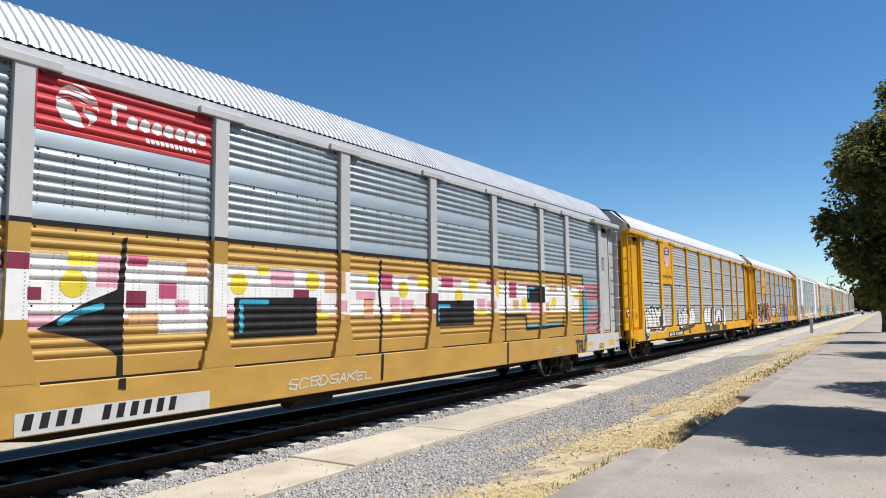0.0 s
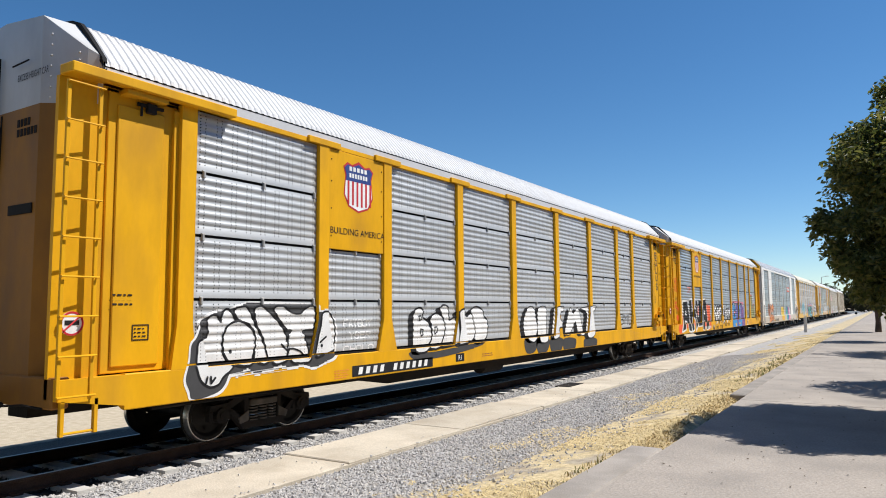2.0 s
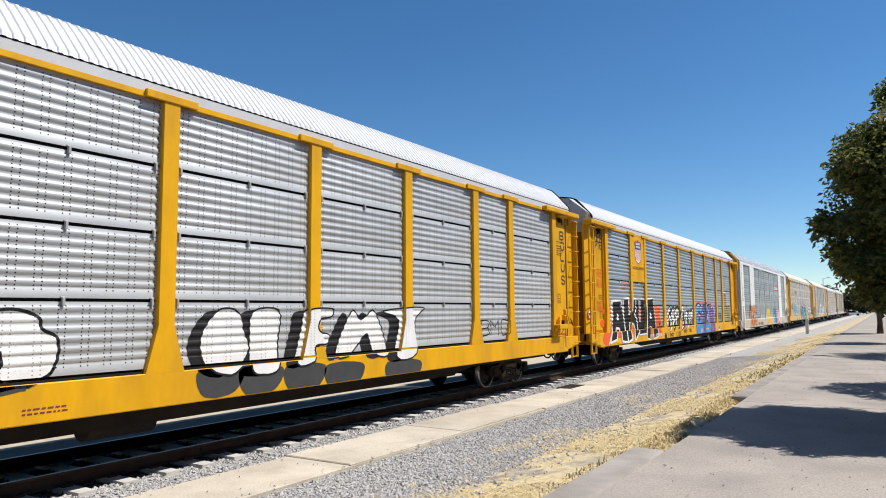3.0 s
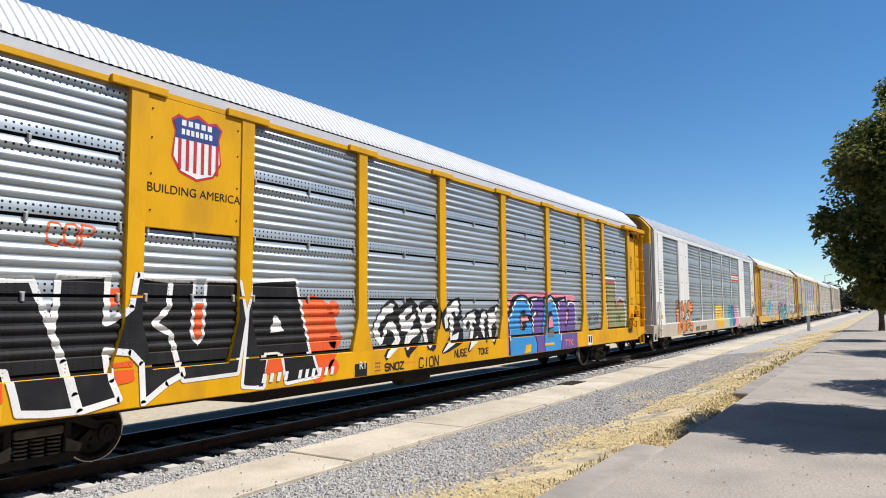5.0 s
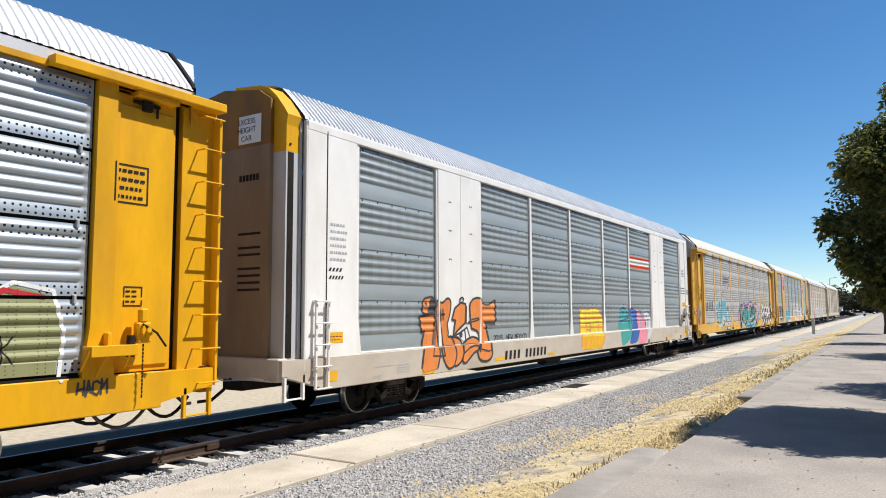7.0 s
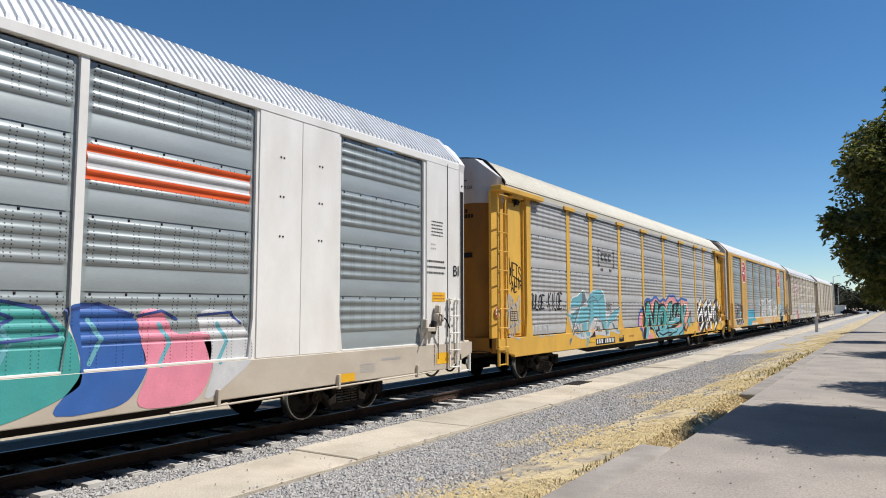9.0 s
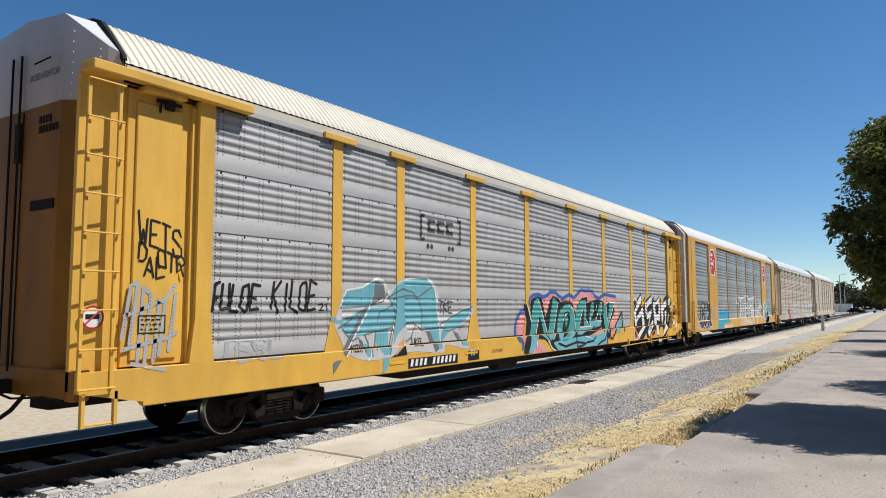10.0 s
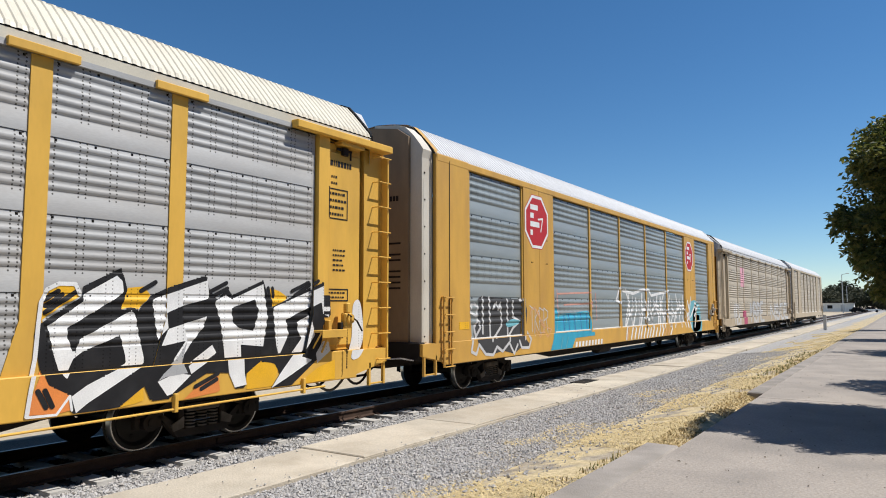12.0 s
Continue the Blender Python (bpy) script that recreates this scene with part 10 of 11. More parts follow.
fill_in("csx", "black", 3, [(-1.55, 1.75), (-1.49, 1.81), (-1.37, 1.77), (-1.18, 1.36), (-1.13, 1.39), (-1.17, 1.83), (-1.05, 1.95), (-0.71, 2.0), (-0.45, 1.96), (-0.22, 1.41), (-0.09, 1.62), (0.07, 1.88), (0.28, 2.04), (0.65, 1.97), (0.84, 1.86), (1.24, 1.9), (1.66, 1.84), (1.88, 1.59), (1.99, 1.44), (2.03, 1.74), (2.42, 1.99), (2.88, 2.02), (2.88, 1.84), (3.26, 1.9), (3.82, 1.96), (4.21, 1.9), (4.51, 1.73), (4.72, 1.84), (5.27, 1.91), (5.38, 1.54), (4.93, 1.18), (4.82, 0.89), (4.61, 0.61), (4.2, 0.81), (4.11, 1.04), (3.45, 0.91), (2.59, 0.75), (1.82, 0.6), (0.74, 0.4), (0.43, 0.41), (-0.09, 0.67), (-0.42, 0.83), (-0.78, 0.86), (-1.11, 0.69), (-1.47, 0.48), (-1.7, 0.5), (-1.65, 0.74), (-1.48, 1.02), (-1.42, 1.33), (-1.48, 1.56)], "graffiti")
fill_in("csx", "teal", 4, [(-1.13, 1.39), (-1.03, 1.71), (-0.93, 1.87), (-0.74, 1.97), (-0.66, 1.94), (-0.53, 1.71), (-0.38, 1.49), (-0.21, 1.19), (-0.04, 0.82), (-0.32, 0.94), (-0.48, 1.29), (-0.59, 1.46), (-0.71, 1.4), (-0.82, 1.18), (-0.91, 0.91), (-0.97, 0.67), (-1.11, 0.65), (-1.25, 0.68), (-1.28, 0.93), (-1.17, 1.16)], "graffiti")
fill_in("csx", "sky", 5, [(-1.23, 0.97), (-0.89, 0.98), (-0.97, 0.67), (-1.15, 0.53), (-1.29, 0.47), (-1.42, 0.52), (-1.31, 0.7)], "graffiti")
fill_in("csx", "sky", 4, [(-0.68, 0.97), (-0.37, 0.95), (-0.1, 0.8), (-0.04, 0.69), (-0.37, 0.86)], "graffiti")
fill_in("csx", "teal", 4, [(0.3, 1.99), (0.61, 1.88), (0.53, 1.65), (0.44, 1.43), (0.36, 1.21), (0.22, 0.91), (0.13, 0.78), (-0.01, 0.84), (-0.08, 1.01), (0.03, 1.22), (0.11, 1.53), (0.2, 1.75)], "graffiti")
fill_in("csx", "sky", 5, [(-0.05, 1.08), (0.29, 1.06), (0.22, 0.91), (0.13, 0.78), (-0.01, 0.84)], "graffiti")
Coat("csx", "teal", 4).blob([(0.52, 0.84), (0.57, 1.24), (0.72, 1.56), (1.04, 1.74), (1.38, 1.81), (1.66, 1.71), (1.84, 1.49), (1.84, 1.19), (1.74, 0.95), (1.53, 0.82), (1.12, 0.75), (0.73, 0.74)]).done("graffiti")
Coat("csx", "sky", 5).blob([(0.53, 0.89), (0.58, 1.11), (0.85, 1.07), (0.99, 0.86), (1.25, 0.82), (1.46, 0.97), (1.76, 1.0), (1.6, 0.83), (1.12, 0.75), (0.73, 0.74)]).done("graffiti")
Coat("csx", "black", 6).blob([(0.98, 1.21), (0.98, 1.41), (1.13, 1.55), (1.35, 1.58), (1.46, 1.38), (1.38, 1.18), (1.25, 1.01), (1.05, 0.88), (0.82, 0.82), (0.92, 1.03)]).done("graffiti")
Coat("csx", "teal", 7).blob([(1.14, 1.22), (1.11, 1.36), (1.24, 1.45), (1.33, 1.36), (1.27, 1.22), (1.18, 1.11)]).done("graffiti")
fill_in("csx", "sky", 5, [(0.13, 0.72), (0.73, 0.76), (1.25, 0.77), (1.82, 0.8), (1.89, 0.68), (3.09, 0.71), (3.82, 0.83), (4.2, 0.89), (4.4, 0.6), (3.82, 0.5), (2.59, 0.46), (1.82, 0.49), (1.26, 0.46), (0.61, 0.41), (0.37, 0.53)], "graffiti")
fill_in("csx", "sky", 4, [(5.33, 0.8), (5.49, 1.04), (6.08, 1.33), (6.21, 1.27), (6.01, 1.02), (5.72, 0.84)], "graffiti")
Coat("csx", "black", 6).stroke([(0.49, 0.67), (0.99, 0.56), (1.82, 0.65), (2.43, 0.6)], 0.07).done("graffiti")
Coat("csx", "black", 6).stroke([(5.15, 0.75), (5.49, 1.1), (6.11, 1.53), (6.2, 0.88)], 0.07).done("graffiti")
Coat("csx", "white", 7).stroke([(-1.37, 1.75), (-1.13, 1.32)], 0.035).done("graffiti")
Coat("csx", "white", 7).stroke([(-0.66, 1.91), (-0.38, 1.45), (-0.03, 0.8)], 0.035).done("graffiti")
Coat("csx", "white", 7).stroke([(-0.94, 0.65), (-0.83, 1.06), (-0.69, 1.38)], 0.035).done("graffiti")
Coat("csx", "white", 7).stroke([(0.61, 1.83), (0.36, 1.16), (0.2, 0.82)], 0.035).done("graffiti")
Coat("csx", "white", 7).stroke([(1.45, 1.76), (1.69, 1.66), (1.85, 1.39), (1.84, 1.04)], 0.035).done("graffiti")
Coat("csx", "white", 7).stroke([(0.98, 1.3), (1.11, 1.46), (1.32, 1.53)], 0.035).done("graffiti")
Coat("csx", "white", 7).stroke([(-0.2, 0.77), (0.04, 0.56), (0.43, 0.42)], 0.035).done("graffiti")
Coat("csx", "white", 7).stroke([(6.33, 1.39), (6.33, 1.13)], 0.035).done("graffiti")
fill_in("csx", "sky", 5.4, [(1.63, 0.8), (2.21, 0.81), (3.24, 0.81), (4.15, 0.82), (4.23, 0.99), (4.37, 0.96), (4.48, 0.49), (3.65, 0.45), (2.55, 0.46), (1.9, 0.5), (1.64, 0.56)], "graffiti")
fill_in("csx", "teal", 6, [(1.88, 1.21), (1.94, 1.48), (2.11, 1.76), (2.36, 1.92), (2.76, 1.94), (2.73, 1.39), (2.68, 1.27), (2.86, 1.22), (3.01, 1.19), (3.12, 1.1), (3.09, 1.0), (2.63, 0.98), (2.24, 0.87), (1.88, 0.88)], "graffiti")
fill_in("csx", "black", 7, [(2.22, 1.13), (2.29, 1.28), (2.44, 1.53), (2.53, 1.76), (2.57, 1.56), (2.57, 1.17), (2.59, 1.1)], "graffiti")
fill_in("csx", "sky", 7, [(1.89, 0.97), (2.2, 1.06), (3.12, 1.06), (3.09, 0.98), (2.63, 0.97), (2.21, 0.86), (1.87, 0.88)], "graffiti")
fill_in("csx", "teal", 6, [(3.0, 1.31), (3.07, 1.51), (3.21, 1.82), (3.32, 1.89), (3.44, 1.79), (3.43, 1.61), (3.19, 1.37), (3.15, 1.27), (3.3, 1.31), (3.58, 1.32), (3.7, 1.5), (3.78, 1.57), (3.99, 1.86), (4.16, 1.86), (4.17, 1.71), (4.0, 1.34), (4.09, 1.22), (4.01, 1.08), (3.63, 1.06), (3.16, 0.96), (3.05, 1.07)], "graffiti")
fill_in("csx", "sky", 7, [(3.12, 1.2), (3.58, 1.28), (4.08, 1.23), (4.01, 1.08), (3.63, 1.06), (3.16, 0.96)], "graffiti")
fill_in("csx", "black", 7, [(3.58, 1.28), (3.74, 1.49), (3.87, 1.45), (4.13, 1.41), (4.09, 1.26), (3.79, 1.29)], "graffiti")
fill_in("csx", "teal", 6, [(4.26, 1.83), (4.49, 1.75), (4.55, 1.43), (4.63, 1.21), (4.79, 1.5), (4.88, 1.87), (5.31, 1.85), (5.15, 1.54), (4.9, 1.3), (4.7, 1.03), (4.66, 0.84), (4.52, 0.85), (4.32, 1.13), (4.22, 1.48)], "graffiti")
Coat("csx", "white", 9).stroke([(2.74, 1.84), (2.72, 1.39)], 0.035).done("graffiti")
Coat("csx", "white", 9).stroke([(2.69, 1.31), (2.88, 1.22)], 0.035).done("graffiti")
Coat("csx", "white", 9).stroke([(2.23, 1.09), (3.14, 1.09)], 0.035).done("graffiti")
Coat("csx", "white", 9).stroke([(2.5, 1.71), (2.39, 1.5), (2.23, 1.19)], 0.035).done("graffiti")
Coat("csx", "white", 9).stroke([(3.39, 1.59), (3.15, 1.37), (3.08, 1.24), (3.08, 1.07)], 0.035).done("graffiti")
Coat("csx", "white", 9).stroke([(3.67, 1.77), (3.61, 1.61)], 0.035).done("graffiti")
Coat("csx", "white", 9).stroke([(4.07, 1.84), (4.12, 1.64), (3.96, 1.3)], 0.035).done("graffiti")
Coat("csx", "white", 9).stroke([(3.74, 1.49), (3.58, 1.3)], 0.035).done("graffiti")
Coat("csx", "white", 9).stroke([(3.54, 1.27), (4.09, 1.25)], 0.035).done("graffiti")
Coat("csx", "white", 9).stroke([(4.52, 1.73), (4.57, 1.39), (4.65, 1.21)], 0.035).done("graffiti")
Coat("csx", "white", 9).stroke([(4.91, 1.87), (5.35, 1.86), (5.13, 1.54), (4.85, 1.26), (4.7, 1.07)], 0.035).done("graffiti")
Coat("csx", "white", 9).stroke([(4.74, 1.41), (5.02, 1.42)], 0.035).done("graffiti")
Coat("csx", "white", 9).stroke([(2.5, 0.8), (2.95, 0.74)], 0.035).done("graffiti")
Coat("csx", "white", 9).stroke([(4.26, 0.76), (4.35, 0.98)], 0.035).done("graffiti")
Coat("csx", "black", 8).stroke([(1.8, 0.78), (1.87, 0.52)], 0.06).done("graffiti")
Coat("csx", "black", 8).stroke([(1.9, 0.5), (2.38, 0.54), (2.64, 0.61), (3.17, 0.63), (3.4, 0.76)], 0.06).done("graffiti")
Coat("csx", "black", 8).stroke([(3.57, 0.49), (3.81, 0.56), (4.24, 0.64), (4.37, 0.94)], 0.06).done("graffiti")
Coat("csx", "black", 8).stroke([(4.38, 0.78), (4.45, 0.49)], 0.06).done("graffiti")
Coat("csx", "black", 8).stroke([(2.56, 0.87), (3.13, 0.94), (3.47, 1.07)], 0.06).done("graffiti")
Coat("csx", "black", 8).stroke([(4.66, 0.92), (4.76, 0.67), (4.96, 0.63), (5.12, 0.78)], 0.06).done("graffiti")
Coat("csx", "pink", 2).disc(1.71, 1.84, 0.11).done("graffiti")
Coat("csx", "pink", 2).disc(2.0, 1.99, 0.08).done("graffiti")
Coat("csx", "pink", 2).disc(3.08, 2.12, 0.09).done("graffiti")
Coat("csx", "pink", 2).disc(2.94, 1.89, 0.08).done("graffiti")
Coat("csx", "pink", 2).disc(3.44, 2.0, 0.07).done("graffiti")
Coat("csx", "pink", 2).disc(4.61, 1.96, 0.1).done("graffiti")
Coat("csx", "pink", 2).disc(5.58, 1.89, 0.09).done("graffiti")
Coat("csx", "pink", 2).disc(5.01, 1.01, 0.1).done("graffiti")
Coat("csx", "pink", 2).disc(5.42, 1.62, 0.08).done("graffiti")
fill_in("csx", "amber", 1, [(7.36, 1.55), (7.38, 1.83), (7.51, 1.98), (7.74, 2.02), (7.83, 1.97), (7.85, 1.88), (7.58, 1.73), (7.38, 1.58)], "graffiti")
fill_in("csx", "amber", 1, [(8.37, 1.71), (8.46, 2.0), (8.68, 2.01), (8.79, 1.89), (8.61, 1.71), (8.49, 1.74)], "graffiti")
fill_in("csx", "amber", 1, [(10.84, 1.74), (10.88, 2.03), (11.06, 1.99), (11.27, 1.88), (10.97, 1.74)], "graffiti")
fill_in("csx", "tangerine", 1, [(7.22, 0.51), (7.28, 0.7), (7.39, 1.0), (7.47, 0.84), (7.73, 0.7), (7.75, 0.52), (7.6, 0.5)], "graffiti")
fill_in("csx", "amber", 1, [(8.36, 0.48), (8.53, 0.6), (8.67, 0.71), (8.69, 0.53), (8.5, 0.49)], "graffiti")
fill_in("csx", "tangerine", 1, [(9.29, 0.47), (9.52, 0.65), (9.85, 0.81), (9.9, 0.52)], "graffiti")
fill_in("csx", "amber", 1, [(10.38, 0.5), (10.37, 0.76), (10.76, 0.95), (11.01, 0.77), (10.9, 0.5)], "graffiti")
fill_in("csx", "amber", 1, [(11.43, 0.47), (11.89, 0.71), (12.32, 0.82), (12.32, 0.48)], "graffiti")
fill_in("csx", "black", 2, [(7.31, 1.41), (7.33, 1.52), (7.87, 1.88), (7.86, 1.99), (8.35, 2.24), (8.4, 2.13), (8.45, 1.96), (8.37, 1.71), (8.55, 1.73), (8.61, 1.69), (8.79, 1.89), (9.06, 2.01), (9.66, 2.19), (9.73, 1.97), (9.87, 1.84), (10.04, 2.02), (10.13, 1.91), (10.73, 2.15), (10.8, 1.98), (10.9, 1.72), (11.03, 1.77), (12.05, 2.17), (12.18, 1.91), (12.2, 1.59), (12.02, 1.42), (12.01, 1.23), (11.88, 0.85), (11.24, 0.44), (10.84, 0.45), (11.04, 0.68), (10.93, 0.85), (10.64, 0.9), (10.38, 0.74), (10.35, 0.53), (10.18, 0.52), (10.03, 0.79), (9.66, 0.8), (9.36, 0.66), (9.03, 0.5), (8.78, 0.52), (8.69, 0.71), (8.34, 0.48), (7.8, 0.45), (7.73, 0.52), (7.74, 0.69), (7.47, 0.84), (7.39, 1.03), (7.33, 1.31)], "graffiti")
fill_in("csx", "white", 3, [(7.46, 1.52), (7.59, 1.61), (7.87, 1.8), (7.88, 1.9), (8.3, 2.14), (8.38, 2.07), (8.4, 1.93), (8.33, 1.87), (7.69, 1.49), (7.7, 1.38), (7.76, 1.22), (7.81, 1.22), (7.85, 1.35), (8.51, 1.69), (8.57, 1.65), (8.62, 1.41), (8.71, 1.08), (8.71, 1.0), (7.94, 0.58), (7.8, 0.48), (7.77, 0.58), (7.74, 0.68), (7.93, 0.8), (8.46, 1.02), (8.45, 1.11), (8.37, 1.38), (7.89, 1.2), (7.78, 1.12), (7.68, 0.89), (7.63, 0.94), (7.54, 1.2), (7.5, 1.37)], "graffiti")
fill_in("csx", "white", 3, [(8.81, 1.84), (9.69, 2.12), (9.72, 1.86), (9.27, 1.75), (9.03, 1.66), (9.06, 1.45), (8.98, 1.38), (8.91, 1.3), (8.86, 1.55)], "graffiti")
fill_in("csx", "white", 3, [(9.06, 1.44), (9.68, 1.6), (9.64, 1.46), (9.38, 1.17), (9.17, 0.87), (9.15, 0.86), (9.16, 1.03), (9.34, 1.27), (8.96, 1.21)], "graffiti")
fill_in("csx", "white", 3, [(9.35, 0.92), (9.79, 1.19), (9.87, 1.07), (9.4, 0.81)], "graffiti")
fill_in("csx", "white", 3, [(8.88, 0.75), (9.15, 0.84), (9.4, 0.8), (9.11, 0.57), (9.03, 0.55)], "graffiti")
fill_in("csx", "white", 3, [(9.82, 1.82), (10.02, 1.91), (10.13, 1.85), (10.73, 2.09), (10.83, 1.58), (10.75, 1.12), (10.31, 1.17), (10.34, 0.74), (10.38, 0.57), (10.16, 0.55), (10.05, 0.76), (9.99, 1.18), (9.93, 1.51)], "graffiti")
fill_in("csx", "white", 3, [(10.94, 1.72), (12.03, 2.09), (12.07, 1.86), (12.19, 1.71), (12.15, 1.56), (12.01, 1.61), (11.97, 1.81), (11.22, 1.53), (11.28, 1.28), (11.08, 0.95), (11.02, 1.13)], "graffiti")
fill_in("csx", "white", 3, [(11.47, 1.48), (11.72, 1.59), (11.82, 1.26), (11.52, 0.92), (11.76, 0.85), (11.24, 0.62), (10.87, 0.47), (11.09, 0.72), (11.3, 0.93), (11.58, 1.22), (11.49, 1.32)], "graffiti")
fill_in("csx", "black", 4, [(10.12, 1.72), (10.56, 1.85), (10.65, 1.67), (10.55, 1.37), (10.25, 1.42), (10.15, 1.52)], "graffiti")
fill_in("csx", "silver", 3, [(11.85, 0.95), (12.01, 1.15), (12.24, 1.12), (12.27, 1.02), (11.88, 0.79)], "graffiti")
fill_in("csx", "grey", 4, [(9.21, 1.04), (9.36, 1.25), (9.28, 0.94), (9.35, 0.82), (9.02, 0.81), (8.89, 0.76), (8.97, 0.85)], "graffiti")
Coat("csx", "black", 4).stroke([(7.41, 1.83), (7.57, 1.93)], 0.06).done("graffiti")
Coat("csx", "black", 4).stroke([(7.43, 1.76), (7.62, 1.89)], 0.06).done("graffiti")
Coat("csx", "black", 4).stroke([(7.42, 1.68), (7.79, 1.93)], 0.06).done("graffiti")
Coat("csx", "black", 4).stroke([(7.35, 0.78), (7.45, 0.59)], 0.06).done("graffiti")
Coat("csx", "black", 4).stroke([(7.43, 0.78), (7.52, 0.59)], 0.06).done("graffiti")
Coat("csx", "black", 4).stroke([(9.47, 0.63), (9.85, 0.78)], 0.06).done("graffiti")
Coat("csx", "black", 4).stroke([(9.57, 0.59), (9.83, 0.7)], 0.06).done("graffiti")
Coat("csx", "black", 4).stroke([(9.74, 1.96), (10.02, 2.09)], 0.06).done("graffiti")
Coat("csx", "black", 4).stroke([(9.78, 1.89), (10.04, 2.01)], 0.06).done("graffiti")
Coat("csx", "black", 4).stroke([(8.64, 1.95), (8.85, 2.07)], 0.06).done("graffiti")
Coat("csx", "black", 4).stroke([(11.34, 1.99), (11.72, 2.14)], 0.06).done("graffiti")
Coat("csx", "black", 4).stroke([(11.4, 1.92), (11.89, 2.17)], 0.06).done("graffiti")
Coat("csx", "black", 4).stroke([(10.83, 2.03), (10.9, 1.76)], 0.06).done("graffiti")
Coat("csx", "black", 4).stroke([(10.92, 2.03), (10.94, 1.9)], 0.06).done("graffiti")
Coat("csx", "white", 4).stroke([(7.24, 0.51), (7.27, 0.77), (7.33, 1.15), (7.35, 1.54), (7.37, 1.8), (7.44, 1.95), (7.57, 2.02), (7.77, 2.02), (7.83, 1.9)], 0.05).done("graffiti")
Coat("csx", "white", 4).stroke([(7.75, 0.52), (7.72, 0.69), (7.57, 0.49), (7.25, 0.5)], 0.03).done("graffiti")
Coat("csx", "white", 1).blob([(12.75, 0.82), (12.86, 1.19), (12.89, 1.76), (13.09, 1.81), (13.18, 1.18), (12.98, 0.83)]).done("graffiti")
word("csx", "WETS", -12.71, -12.02, 2.61, 3.0, 0.03, 'black', wild=0.08, rise=-0.2)
word("csx", "D30TR", -12.69, -11.97, 2.38, 2.62, 0.03, 'black', wild=0.08, rise=-0.2)
word("csx", "AL", -12.6, -12.27, 2.15, 2.42, 0.03, 'black', wild=0.08)
Coat("csx", "grey", 0).stroke([(-12.88, 1.34), (-12.77, 2.03), (-12.67, 2.07), (-12.77, 1.27)], 0.055).done("graffiti")
Coat("csx", "grey", 0).stroke([(-12.65, 1.04), (-12.59, 2.0), (-12.48, 1.92), (-12.55, 0.96)], 0.055).done("graffiti")
Coat("csx", "grey", 0).stroke([(-12.42, 1.03), (-12.35, 1.85), (-12.26, 1.81), (-12.34, 1.1)], 0.055).done("graffiti")
Coat("csx", "grey", 0).stroke([(-12.85, 1.63), (-12.26, 1.85), (-12.11, 2.05)], 0.055).done("graffiti")
Coat("csx", "grey", 0).stroke([(-12.85, 1.2), (-12.24, 1.32), (-12.08, 1.39)], 0.055).done("graffiti")
Coat("csx", "grey", 0).stroke([(-12.73, 1.01), (-12.31, 0.91)], 0.055).done("graffiti")
Coat("csx", "grey", 0).stroke([(-12.19, 1.16), (-12.1, 1.93)], 0.055).done("graffiti")
fine_print("csx", -12.66, -12.25, 1.42, 1.61, 3, "black", seed=3, frame_w=0.02)
Coat("csx", "black", 0).rect(-6.79, -4.94, 0.5, 0.7).done("plate")
bars("csx", -6.72, -4.99, 0.54, 0.68, 11, "white", fill=0.62, split=4)
Coat("csx", "black", 0).rect(-4.5, -4.0, 0.51, 0.72).done("plate")
lettering("csx", "LD LMT 80000", -3.13, 0.63, 0.11, "maroon", FACE + 0.006, 0.8)
fine_print("csx", -6.54, -5.91, 0.77, 0.78, 1, "maroon", seed=4, frame_w=0)
Coat("csx", "amber", 4).rect(-7.39, -6.9, 0.62, 0.68).done("reflector")
Coat("csx", "amber", 4).rect(-4.63, -4.08, 0.66, 0.7).done("reflector")
fine_print("csx", 12.15, 12.84, 4.16, 4.44, 1, "black", seed=2, frame_w=0)
fine_print("csx", 12.13, 12.72, 3.32, 3.81, 4, "black", seed=3, frame_w=0.02)
fine_print("csx", 12.28, 12.5, 3.88, 4.11, 2, "black", seed=4, frame_w=0)
fine_print("csx", 12.34, 12.66, 2.34, 2.78, 5, "black", seed=5, frame_w=0)
fine_print("csx", 12.19, 12.75, 1.86, 2.02, 2, "black", seed=6, frame_w=0.02)
# orange yellow car
fill_in("kcs", "charcoal", 0, [(-11.2, 1.87), (-10.98, 1.97), (-10.53, 1.95), (-8.83, 1.9), (-8.7, 1.61), (-8.8, 0.87), (-8.53, 0.69), (-9.07, 0.67), (-9.47, 0.53), (-10.08, 0.64), (-10.55, 0.57), (-10.99, 0.61), (-11.23, 0.86), (-11.35, 1.09), (-11.16, 1.41), (-11.11, 1.8)], "graffiti")
Coat("kcs", "silver", 1).stroke([(-10.93, 1.94), (-10.92, 1.09)], 0.07).done("graffiti")
Coat("kcs", "silver", 1).stroke([(-10.62, 1.94), (-10.56, 0.9)], 0.07).done("graffiti")
Coat("kcs", "silver", 1).stroke([(-10.44, 1.67), (-10.27, 1.81), (-10.16, 1.64), (-10.06, 1.81), (-10.0, 1.25), (-10.37, 0.97)], 0.07).done("graffiti")
Coat("kcs", "silver", 1).stroke([(-9.71, 1.89), (-9.68, 0.86)], 0.07).done("graffiti")
Coat("kcs", "silver", 1).stroke([(-9.41, 1.85), (-9.41, 1.47), (-9.05, 1.33), (-9.39, 1.18), (-9.62, 0.99)], 0.07).done("graffiti")
Coat("kcs", "silver", 1).stroke([(-9.04, 1.88), (-8.81, 1.9), (-8.83, 0.87)], 0.07).done("graffiti")
